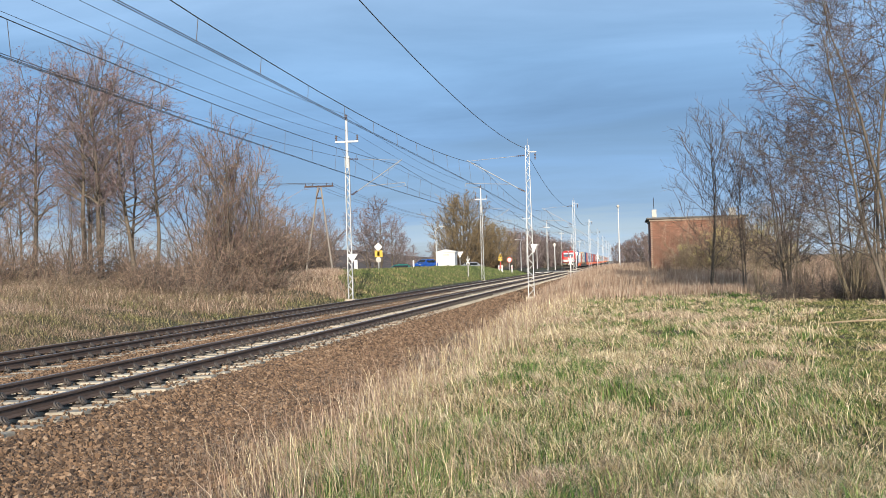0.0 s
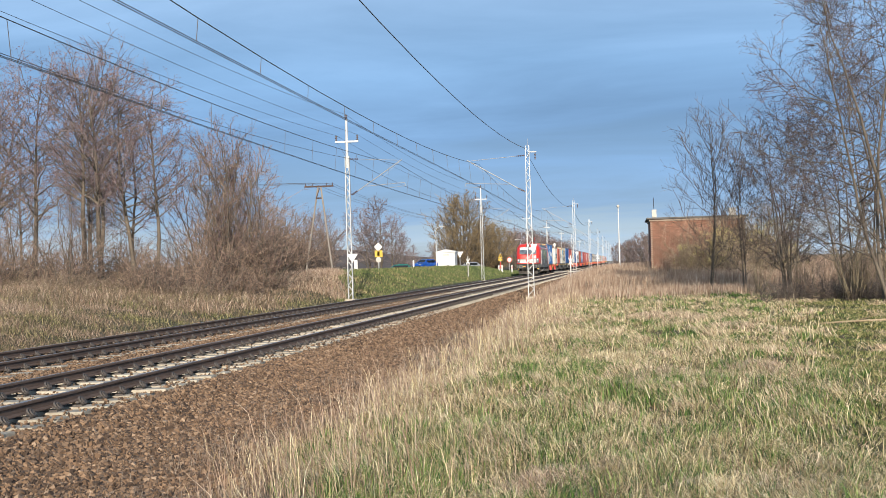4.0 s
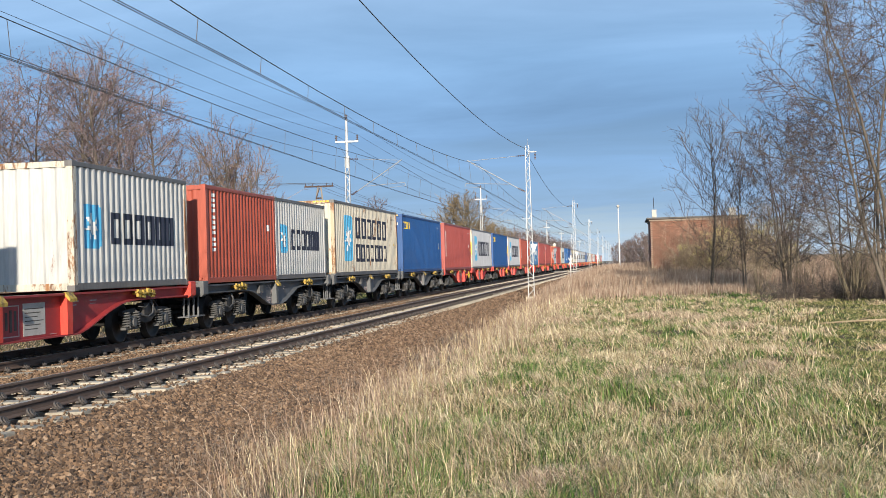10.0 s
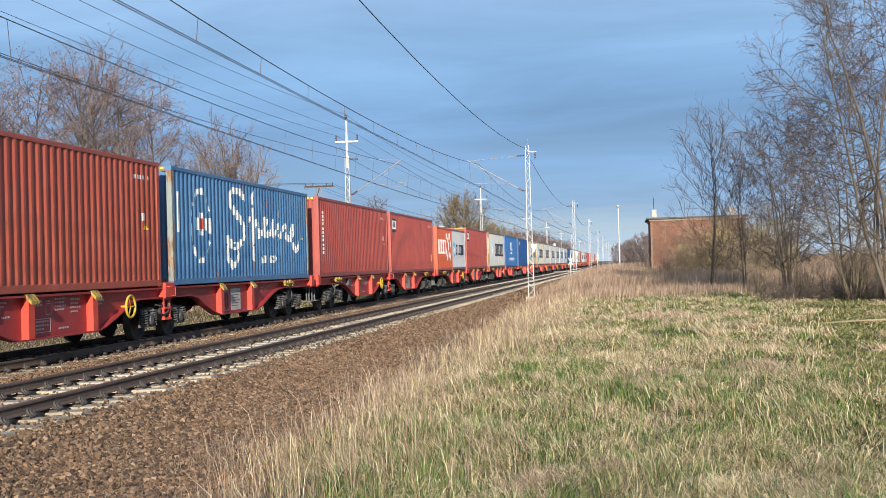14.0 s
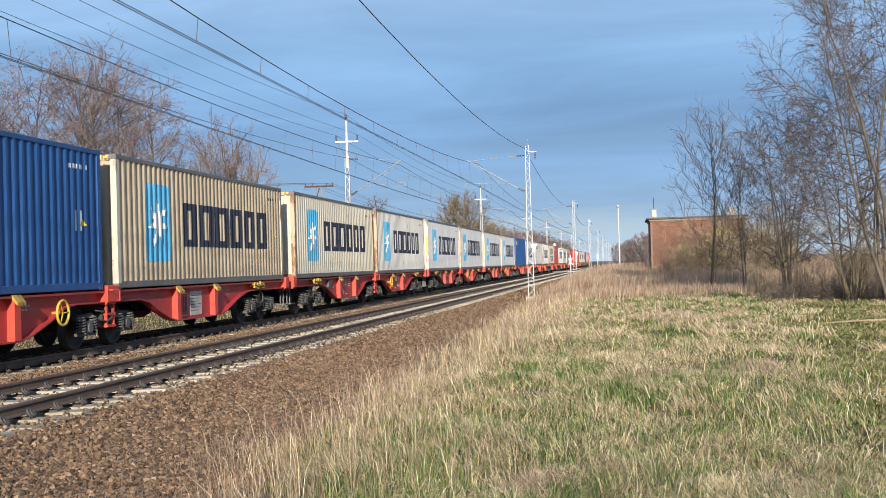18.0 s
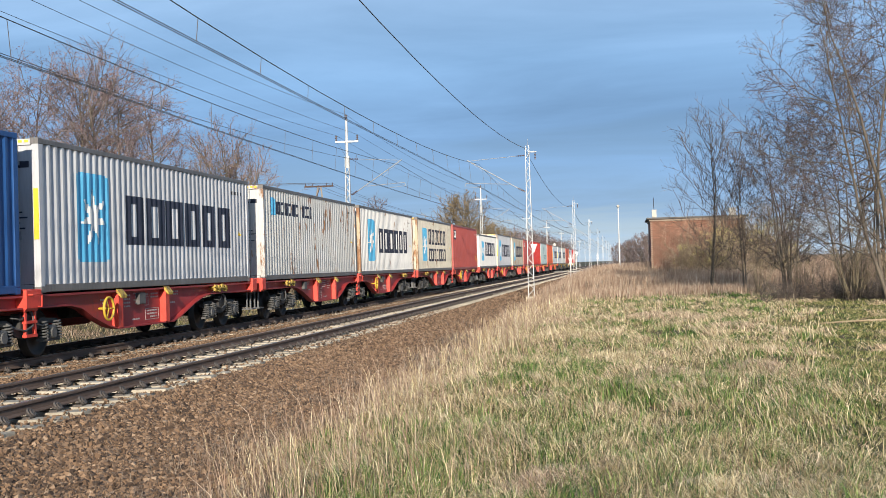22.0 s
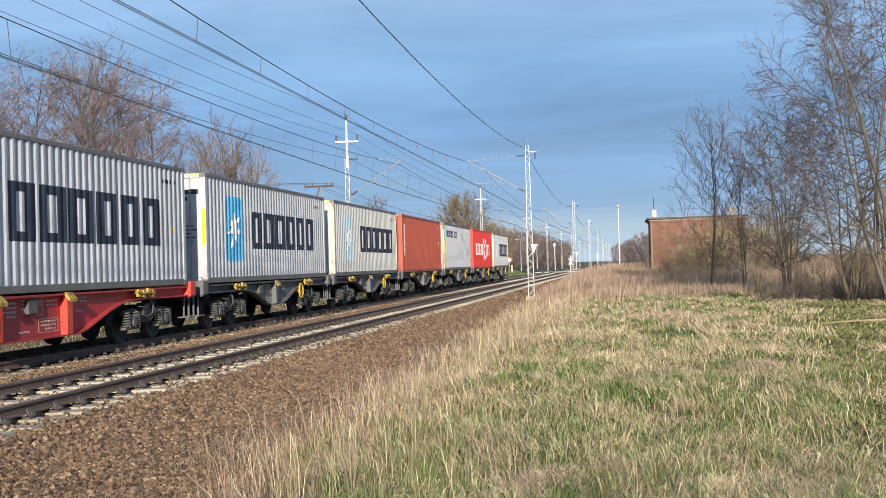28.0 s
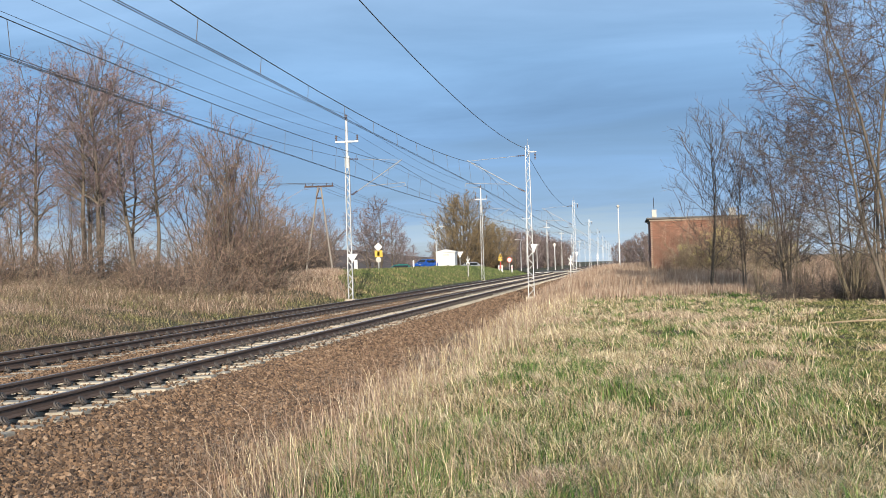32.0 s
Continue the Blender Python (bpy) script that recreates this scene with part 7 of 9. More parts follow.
# long thin straws lying over the sward, every way
for k, (y0, y1, cnt, wid) in enumerate([(6.3, 12, 24000, 0.0044), (12, 22, 27000, 0.0066), (22, 36, 20000, 0.0105), (36, 58, 12000, 0.018)]):
    x, y, r = field(cnt, y0, y1, lambda v: bank_edge(v) + 0.2, right_edge, 60 + k)
    keep = (0.7 * patch_noise(x, y, 1.2, 12) + 0.5 * patch_noise(x, y, 0.4, 13) + r.normal(0, 0.35, cnt) > -0.05) & (r.random(cnt) > 0.85 * turf_zone(x, y))
    x, y = x[keep], y[keep]
    n = len(x)
    red = patch_noise(x, y, 0.9, 14) + r.normal(0, 0.25, n) > 0.35
    h = 0.045 + 0.10 * r.random(n)
    for sel, mat in ((red, M_STRAW_PINK), (~red, M_STRAW_LIT)):
        blades("straw_litter", x[sel], y[sel], h[sel], wid, 2.7, mat, 63 + k, "flattened dry straw on the grass", z=ground_z(x[sel], y[sel]) + 0.07 * r.random(int(sel.sum())), category="straw")

# matted heaps of reddish straw
for k, (cx, cy, rad, cnt, wid) in enumerate([(-0.5, 19.5, 1.0, 3800, 0.008), (0.7, 16.6, 0.75, 2600, 0.0075), (2.0, 17.5, 0.8, 2600, 0.0075), (-1.2, 27.0, 1.5, 3600, 0.012), (1.0, 33.0, 1.8, 3800, 0.015), (-0.6, 8.6, 0.55, 2400, 0.0046), (0.6, 8.0, 0.45, 1800, 0.0046), (-1.9, 33.0, 1.2, 2600, 0.015), (2.6, 27.0, 1.2, 2400, 0.012)]):
    r = np.random.default_rng(300 + k)
    a, d = r.random(cnt) * 6.283, r.random(cnt) ** 0.6 * rad
    x, y = cx + d * np.cos(a), cy + d * np.sin(a) * 1.3
    lift = 0.16 * np.clip(1 - d / rad, 0, 1) * r.random(cnt)
    blades("straw_heap", x, y, 0.05 + 0.10 * r.random(cnt), wid, 2.6, M_STRAW_PINK if k % 3 else M_STRAW_LIT, 310 + k, "matted heap of reddish dead straw", z=ground_z(x, y) + lift, category="straw")

# lodged tufts: long straws of one stool, all laid over the same way
r = np.random.default_rng(411)
tx, ty = [], []
while len(tx) < 330:
    y = 7.0 + 47.0 * r.random() ** 1.25
    e0, e1 = float(bank_edge(y)) + 0.3, float(right_edge(y))
    x = e0 + (e1 - e0) * r.random()
    if r.random() < 1.0 - 0.72 * float(turf_zone(np.array(x), np.array(y))):
        tx.append(x)
        ty.append(y)
tx, ty = np.array(tx), np.array(ty)
heading = 3.4 + 1.1 * patch_noise(tx, ty, 3.0, 412) + r.normal(0, 0.6, len(tx))
for k, (y0, y1, per, wid) in enumerate([(7, 13, 90, 0.0046), (13, 24, 80, 0.0070), (24, 54, 64, 0.0125)]):
    near = (ty >= y0) & (ty < y1)
    own = np.repeat(np.nonzero(near)[0], per)
    n = len(own)
    x, y = tx[own] + r.normal(0, 0.13, n), ty[own] + r.normal(0, 0.17, n)
    h = 0.07 + 0.17 * r.random(n) ** 1.3
    sel = r.random(n) < 0.5
    for pick, mat in ((sel, M_STRAW_LIT), (~sel, M_STRAW_PINK)):
        blades("lodged_straw", x[pick], y[pick], h[pick], wid, 2.2, mat, 415 + k, "long dry straw laid over in tufts", z=ground_z(x[pick], y[pick]) + 0.03 + 0.06 * r.random(int(pick.sum())), category="straw", turn=heading[own][pick])

# tall stalks along the edge of the ballast
for k, (y0, y1, cnt, wid) in enumerate([(6.5, 12, 3900, 0.0044), (12, 22, 6200, 0.0064), (22, 40, 8600, 0.0110), (40, 66, 9500, 0.020)]):
    x, y, r = field(cnt, y0, y1, lambda v: bank_edge(v) - 0.9, lambda v: bank_edge(v) + 2.1, 80 + k)
    d = (x - bank_edge(y) + 0.9) / 3.0
    keep = r.random(cnt) < np.clip(1.15 - d, 0.1, 1) * np.clip(d * 3 + 0.02, 0, 1)
    x, y = x[keep], y[keep]
    h = (0.16 + 0.42 * r.random(len(x)) ** 1.6) * (1 + 0.3 * patch_noise(x, y, 1.2, 31))
    lit = r.random(len(x)) < 0.35
    for sel, mat in ((lit, M_STRAW_LIT), (~lit, M_STRAW_RED)):
        blades("tall_straw", x[sel], y[sel], h[sel], wid, 0.45, mat, 84 + k, "tall dry grass stalks along the ballast edge", wind=(-0.08, 0.0), category="dry grass", turn=None)
# a few stalks that overtop the rest
x, y, r = field(150, 7.0, 20, lambda v: bank_edge(v) - 0.8, lambda v: bank_edge(v) + 1.3, 171)
blades("tall_straw", x, y, 0.55 + 0.45 * r.random(150), 0.0062, 0.22, M_STRAW_RED, 172, "single overtopping dry stalks", wind=(-0.14, 0.0), category="dry grass")
# sparse dead stems on the ballast itself
for k, (cnt, y0, y1, wid) in enumerate([(26000, 7, 16, 0.0042), (42000, 16, 34, 0.0070), (20000, 34, 60, 0.0125)]):
    x, y, r = field(cnt, y0, y1, lambda v: 0 * v - 6.0, lambda v: bank_edge(v) + 0.3, 97 + k)
    dens = np.clip((x + 5.9) / 2.2, 0, 1) ** 1.5 * np.clip(0.50 + 0.9 * patch_noise(x, y, 1.1, 33), 0.04, 1)
    keep = r.random(len(x)) < dens
    blades("dead_stems", x[keep], y[keep], 0.05 + 0.24 * r.random(int(keep.sum())) ** 2, wid, 0.9, M_GREY_STEM if k < 3 else M_DULL, 298 + k, "sparse grey dead stems in the ballast", category="dry grass")

# head-high dry grass further on, up to the building
for k, (y0, y1, cnt, wid, hh) in enumerate([(50, 66, 12000, 0.022, 0.55), (62, 82, 26000, 0.028, 0.95), (80, 108, 26000, 0.036, 1.15)]):
    x, y, r = field(cnt, y0, y1, lambda v: 0 * v - 4.6, lambda v: 0.225 * v + 1, 100 + k)
    keep = (x < 0.13 * y + 3 * patch_noise(x, y, 5, 55)) | (y > 66)
    x, y = x[keep], y[keep]
    h = hh * (0.55 + 0.6 * r.random(len(x))) * (1 + 0.2 * patch_noise(x, y, 4.0, 41))
    blades("dry_reed_grass", x, y, h, wid, 0.22, M_STRAW_RED, 104 + k, "tall pale reddish dry grass", wind=(0.05, 0.0), category="dry grass")
x, y, r = field(16000, 105, 200, lambda v: 0 * v - 4.9, lambda v: 0 * v + 12, 110)
blades("dry_reed_grass", x, y, 0.8 * (0.6 + 0.6 * r.random(len(x))), 0.06, 0.25, M_STRAW_RED, 111, "tall pale dry grass beside the track", category="dry grass")

# beyond the tracks: dead grass, then rank growth under the trees
for k, (y0, y1, cnt, wid, hh) in enumerate([(24, 46, 36000, 0.014, 0.34), (46, 78, 46000, 0.020, 0.42)]):
    x, y, r = field(cnt, y0, y1, lambda v: -0.60 * v - 2, lambda v: 0 * v - 14.5, 120 + k)
    d = (-14.5 - x)
    pick = patch_noise(x, y, 2.5, 51) + r.normal(0, 0.5, cnt) - d * 0.05
    h = hh * (0.35 + 0.9 * r.random(cnt)) * np.clip(0.45 + d * 0.11, 0.45, 1.9)
    a = pick > 0.25
    b = (pick > -0.65) & ~a
    c = ~a & ~b
    for sel, mat, lab in ((a, M_OLIVE, "olive rank grass beyond the tracks"), (b, M_DULL, "brown dead grass beyond the tracks"), (c, M_STRAW_RED, "pale dry grass beyond the tracks")):
        blades("rank_grass", x[sel], y[sel], h[sel] * 0.85, wid, 1.15, mat, 125 + k, lab)
# pale dry fringe before the thicket
x, y, r = field(15000, 48, 66, lambda v: -0.62 * v, lambda v: 0 * v - 17.5, 151)
keep = patch_noise(x, y, 3.0, 152) + r.normal(0, 0.4, len(x)) > -0.1
x, y = x[keep], y[keep]
red = r.random(len(x)) < 0.55
for sel, mat in ((red, M_DULL), (~red, M_STRAW_RED)):
    blades("fringe_grass", x[sel], y[sel], (0.25 + 0.65 * r.random(int(sel.sum())) ** 1.5), 0.026, 1.0, mat, 153, "pale tangled dry grass before the thicket", category="dry grass")
# green road bank
M_BANK = island_surface("dull green bank grass", [(0.0, (0.050, 0.080, 0.022)), (0.5, (0.125, 0.165, 0.048)), (1.0, (0.25, 0.265, 0.10))], 0.7, translucent=0.2)
x, y, r = field(46000, 64, 128, lambda v: 0 * v - 23, lambda v: 0 * v - 15.2, 130)
keep = (y > 66 + 3 * patch_noise(x, y, 3, 61)) & (x > -15.6 - (y - 58) * 0.5)
x, y = x[keep], y[keep]
dry = x < -0.247 * y + 0.8 * patch_noise(x, y, 2.0, 63)
blades("fringe_grass", x[dry], y[dry], 0.15 + 0.40 * r.random(int(dry.sum())) ** 1.5, 0.030, 0.9, M_STRAW_RED, 133, "pale dry grass before the pole", category="dry grass")
x, y = x[~dry], y[~dry]
g = patch_noise(x, y, 2.0, 62) + r.normal(0, 0.35, len(x)) > -0.25
blades("bank_grass", x[g], y[g], 0.10 + 0.16 * r.random(int(g.sum())), 0.030, 0.5, M_BANK, 131, "short green grass on the road bank")
blades("bank_grass", x[~g], y[~g], 0.10 + 0.18 * r.random(int((~g).sum())), 0.030, 0.5, M_OLIVE, 132, "olive grass on the road bank")
x, y, r = field(16000, 124, 184, lambda v: -23.0 + 0 * v, lambda v: 0 * v - 15.0, 134)
blades("bank_grass", x, y, 0.12 + 0.18 * r.random(len(x)), 0.055, 0.5, M_BANK, 135, "short green grass beside the crossing")


# ---- woody plants ----


def bark(name, dark, light):
    return surface(name, dark, light, 5, 40, 0.9, 0, 0.5, stretch=(1, 1, 0.25))


M_BARK = bark("grey brown bark", (0.070, 0.055, 0.042), (0.17, 0.14, 0.105))
# paler copy of the bark, with warm sunlight put into its colour
M_BARK_PALE = bark("ochre lit bark", (0.12, 0.095, 0.06), (0.27, 0.22, 0.14))
M_TWIG = island_surface("bare twigs", [(0, (0.080, 0.058, 0.059)), (0.6, (0.185, 0.140, 0.137)), (1, (0.32, 0.26, 0.245))], 0.85)
M_TWIG_RED = island_surface("reddish bare twigs", [(0, (0.085, 0.055, 0.043)), (0.6, (0.215, 0.148, 0.112)), (1, (0.40, 0.29, 0.215))], 0.85)
M_TWIG_GOLD = island_surface("golden bare twigs", [(0, (0.10, 0.070, 0.038)), (0.6, (0.22, 0.158, 0.082)), (1, (0.34, 0.255, 0.14))], 0.85)
# twig colours raised to look sunlit
M_TWIG_PALE = island_surface("pale sunlit twigs", [(0, (0.10, 0.066, 0.046)), (0.5, (0.25, 0.18, 0.125)), (1, (0.46, 0.36, 0.26))], 0.85)
M_TWIG_BUD = island_surface("budding olive twigs", [(0, (0.13, 0.10, 0.052)), (0.6, (0.29, 0.235, 0.115)), (1, (0.46, 0.39, 0.19))], 0.85)
M_SEED = island_surface("dry seed clusters", [(0, (0.085, 0.046, 0.048)), (0.6, (0.20, 0.120, 0.120)), (1, (0.34, 0.225, 0.215))], 0.85)
M_BUDS = island_surface("yellow green buds", [(0, (0.26, 0.23, 0.08)), (0.6, (0.45, 0.40, 0.14)), (1, (0.60, 0.54, 0.24))], 0.8)


class Plant:
    """Grows tapering limbs; thick wood and fine wood are kept apart."""

    def __init__(self, seed):
        self.rng = random.Random(seed)
        self.thick, self.fine, self.tips = Shape(), Shape(), []

    def limb(self, start, way, length, r0, r1, n, wander, lift, fine=False, sides=5):
        rng, pts, radii = self.rng, [Vector(start)], [r0]
        d = Vector(way).normalized()
        for i in range(n):
            d = (d + Vector((rng.gauss(0, wander), rng.gauss(0, wander), rng.gauss(0, wander) + lift))).normalized()
            pts.append(pts[-1] + d * (length / n))
            radii.append(r0 + (r1 - r0) * (i + 1) / n)
        (self.fine if fine else self.thick).path(pts, radii, sides)
        return pts, radii, d

    def around(self, d, spread):
        """A way that leaves d at about the spread angle."""
        rng = self.rng
        u = d.orthogonal().normalized()
        w = d.cross(u)
        t = rng.random() * 6.283
        s = spread * (0.7 + 0.6 * rng.random())
        return (d * math.cos(s) + (u * math.cos(t) + w * math.sin(t)) * math.sin(s)).normalized()


def at_path(pts, f):
    k = f * (len(pts) - 1)
    i = min(int(k), len(pts) - 2)
    return pts[i].lerp(pts[i + 1], k - i), (pts[i + 1] - pts[i]).normalized()


def grow_tree(seed, height, r0, limbs=16, subs=8, twigs=10, clear=0.35, spread=0.75, limb_len=0.33, twig_r=0.009, twig_len=0.75, lean=(0, 0), lift=0.06, seeds=0.0, top_only=0.0, stems=1, wander=0.05, flare=0.22):
    p = Plant(seed)
    rng = p.rng
    for st in range(stems):
        off = Vector((rng.gauss(0, 0.18), rng.gauss(0, 0.18), 0)) if stems > 1 else Vector((0, 0, 0))
        sp = flare if stems > 1 else 0.0
        H = height * (1 if st == 0 else rng.uniform(0.7, 0.98))
        trunk, tr, _ = p.limb(off, (lean[0] + rng.gauss(0, sp), lean[1] + rng.gauss(0, sp), 1), H, r0 * (1 if st == 0 else 0.75), r0 * 0.12, 12, wander, 0.04, sides=8)
        n_l = limbs if stems == 1 else max(limbs // stems + 2, 4)
        for i in range(n_l):
            f = clear + (1 - clear) * (i + rng.random()) / n_l
            q, d = at_path(trunk, min(f, 0.99))
            rr = r0 * (1 - 0.85 * f) * 0.55
            L = height * limb_len * (1.12 - 0.50 * ((f - clear) / (1 - clear)) ** 1.5) * rng.uniform(0.7, 1.2)
            lp, lr, _ = p.limb(q, p.around(d, spread), L, rr, rr * 0.25, 6, 0.13, lift, sides=5)
            for j in range(subs):
                g = 0.2 + 0.8 * (j + rng.random()) / subs
                q2, d2 = at_path(lp, min(g, 0.99))
                L2 = L * rng.uniform(0.32, 0.75) * (1.2 - 0.55 * g)
                sp_, sr, _ = p.limb(q2, p.around(d2, 0.85), L2, max(rr * 0.35 * (1.1 - g * 0.6), twig_r * 1.2), twig_r, 4, 0.16, lift * 0.8, fine=True, sides=3)
                for k in range(twigs):
                    h = 0.15 + 0.85 * (k + rng.random()) / twigs
                    q3, d3 = at_path(sp_, min(h, 0.99))
                    tp, _, _ = p.limb(q3, p.around(d3, 0.8), twig_len * rng.uniform(0.4, 1.2), twig_r, twig_r * 0.35, 2, 0.2, 0.05, fine=True, sides=3)
                    if seeds and rng.random() < seeds and tp[-1].z > height * top_only:
                        p.tips.append(tp[-1])
    return p


def grow_crown(seed, height, r0, R, low, mid, limbs, subs, twigs, twig_r, twig_len, stems=1, flare=0.0, lean=(0.0, 0.0), reach=0.75, lift=0.05, seeds=0.0, upturn=0.0, top=0.84, cone=False):
    """A tree whose limbs fill a rounded crown: R its radius, low and mid the heights of its foot and its broadest part as shares of the height."""
    p = Plant(seed)
    rng = p.rng
    trunks = []
    for st in range(stems):
        a = 6.283 * (st + 0.6 * rng.random()) / stems
        sp = flare * (0.5 + 0.7 * rng.random()) if stems > 1 else 0.0
        off = Vector((math.cos(a), math.sin(a), 0)) * (0.16 if stems > 1 else 0.0)
        way = (lean[0] + math.cos(a) * sp, lean[1] + math.sin(a) * sp, 1)
        trunks.append(p.limb(off, way, height * top * rng.uniform(0.86 if st else 1.0, 1.0), r0 * (1 if st == 0 else 0.8), r0 * 0.16, 12, 0.06, 0.02, sides=8)[0])
    turn = rng.random() * 6.283
    for i in range(limbs):
        trunk = trunks[i % stems]
        h = low + (1 - low) * ((i + rng.random()) / limbs) ** 0.85
        k = (h - mid) / ((1 - mid) if h > mid else (mid - low) * 1.15)
        rad = R * (max(1 - k ** 1.3, 0.05) if cone and k > 0 else math.sqrt(max(1 - k * k, 0.02))) * rng.uniform(0.62, 1.08)
        turn += 2.4 + rng.gauss(0, 0.3)
        axis = Vector((lean[0] * h * height, lean[1] * h * height, h * height))
        tip = axis + Vector((math.cos(turn) * rad, math.sin(turn) * rad, 0))
        f = min(max((h * height - reach * rad) / (height * top), low * 0.75), rng.uniform(0.74, 0.98))
        q, d = at_path(trunk, f)
        bend = q.lerp(tip, 0.5) + Vector((math.cos(turn), math.sin(turn), 0)) * rad * 0.14
        rr = max(r0 * (1 - 0.8 * f) * 0.5, twig_r * 2.2)
        n = 7
        pts = []
        for j in range(n + 1):
            t = j / n
            c = q * (1 - t) ** 2 + bend * 2 * t * (1 - t) + tip * t * t
            wob = 0.022 * (tip - q).length * min(t * 3, 1)
            c = c + Vector((rng.gauss(0, wob), rng.gauss(0, wob), rng.gauss(0, wob) + upturn * rad * t ** 3))
            pts.append(c)
        radii = [rr + (twig_r * 1.3 - rr) * (j / n) ** 0.8 for j in range(n + 1)]
        p.thick.path(pts, radii, 5)
        L = (pts[-1] - pts[0]).length
        for j in range(subs):
            g = 0.22 + 0.78 * (j + rng.random()) / subs
            q2, d2 = at_path(pts, min(g, 0.99))
            L2 = (0.30 * L + 0.35) * rng.uniform(0.5, 1.15) * (1.25 - 0.6 * g)
            sp_, _, _ = p.limb(q2, p.around(d2, 0.75), L2, max(rr * 0.35 * (1.1 - g * 0.7), twig_r * 1.25), twig_r, 4, 0.15, lift, fine=True, sides=3)
            for m in range(twigs):
                e = 0.2 + 0.8 * (m + rng.random()) / twigs
                q3, d3 = at_path(sp_, min(e, 0.99))
                tp, _, _ = p.limb(q3, p.around(d3, 0.75), twig_len * rng.uniform(0.4, 1.2), twig_r * 0.9, twig_r * 0.4, 2, 0.2, lift * 1.2, fine=True, sides=3)
                if seeds and rng.random() < seeds:
                    p.tips.append(tp[-1])
    return p


def flecks(tips, size, seed, per=3):
    """Small dry leaves and seed clusters at twig ends."""
    rng = random.Random(seed)
    s = Shape()
    for q in tips:
        for _ in range(per):
            c = q + Vector((rng.gauss(0, size), rng.gauss(0, size), rng.gauss(-size * 0.5, size)))
            a = Vector((rng.gauss(0, 1), rng.gauss(0, 1), rng.gauss(0, 1))).normalized()
            b = a.orthogonal().normalized() * size * 0.35
            a = a * size * 0.75
            s.quad(c - a, c + b, c + a, c - b)
    return s


TREES = {}


def plant(kind, name, label, category, group, m, make, wood, twig, fleck=None, fleck_size=0.08, per=3):
    """A tree or shrub with trunk, crown and sometimes seeds; repeats share meshes."""
    if kind not in TREES:
        p = make()
        t, c = p.thick.mesh("trunk", wood, True), p.fine.mesh("crown", twig)
        f = flecks(p.tips, fleck_size, 7, per).mesh("dry_foliage", fleck) if fleck and p.tips else None
        TREES[kind] = (t, c, f)
    t, c, f = TREES[kind]
    ob = thing(name, label, category, group, m)
    part("trunk", t, None, ob)
    part("crown", c, None, ob)
    if f:
        tagged(part("dry_foliage", f, None, ob), kind="stuff")
    return ob


def stand(x, y, turn=0.0, sink=0.15):
    return pose(x, y, gz(x, y) - sink, 0, 0, turn)


def scaled(m, s, sz=None):
    return m @ Matrix.Diagonal((s, s, sz or s, 1))


# tall bare trees beyond the tracks
TALL = {
    "a": lambda: grow_crown(11, 12.6, 0.155, 3.2, 0.40, 0.76, 30, 7, 6, 0.0115, 0.60, seeds=0.55, lift=0.06),
    "b": lambda: grow_crown(12, 12.4, 0.15, 2.8, 0.42, 0.77, 27, 7, 6, 0.0115, 0.60, lean=(0.03, 0), seeds=0.55, lift=0.05),
    "c": lambda: grow_crown(13, 12.2, 0.14, 3.3, 0.36, 0.74, 30, 7, 6, 0.0115, 0.62, lean=(-0.03, 0), seeds=0.5, lift=0.04),
}
for kind, x, y, turn, s in [("a", -35.4, 62, 10, 1.0), ("c", -33.2, 62, 200, 1.10), ("b", -31.5, 67, 130, 1.12), ("b", -30.1, 62, 30, 1.10), ("a", -28.8, 61.5, 250, 1.10), ("c", -27.0, 62, 300, 1.04), ("b", -25.9, 62.5, 190, 0.93), ("c", -31.2, 71, 60, 0.92), ("b", -38.5, 68, 270, 0.95), ("a", -35.6, 74, 20, 0.84), ("c", -40.5, 66, 140, 1.0), ("a", -46, 84, 15, 0.85), ("c", -39.5, 82, 200, 0.82), ("b", -44, 92, 20, 0.85)]:
    plant("tall_" + kind, "bare_tree", "tall slender bare tree with reddish seed clusters", "tree", "tall trees beyond the tracks", scaled(stand(x, y, turn), s), TALL[kind], M_BARK, M_TWIG, M_SEED, 0.060, 4)

# twiggy small trees at the end of the row
SMALL = {
    "a": lambda: grow_crown(21, 10.3, 0.065, 2.5, 0.14, 0.52, 38, 8, 5, 0.0100, 0.55, stems=6, flare=0.16, seeds=0.5, lift=0.07, reach=1.3, top=0.9),
    "b": lambda: grow_crown(22, 9.3, 0.06, 2.4, 0.12, 0.50, 36, 8, 5, 0.0100, 0.55, stems=6, flare=0.17, seeds=0.4, lift=0.08, reach=1.3, top=0.9),
}
for kind, x, y, turn, s in [("a", -23.3, 66, 0, 1.0), ("b", -21.7, 67.0, 90, 0.95), ("b", -25.0, 67, 200, 1.0), ("b", -24.6, 72, 10, 0.9), ("a", -27.5, 78, 120, 0.72), ("b", -31.5, 90, 40, 0.7)]:
    plant("small_" + kind, "bare_small_tree", "many-stemmed bare small tree with fine reddish twigs", "tree", "small trees beyond the tracks", scaled(stand(x, y, turn), s), SMALL[kind], M_BARK, M_TWIG_RED, M_SEED, 0.055)


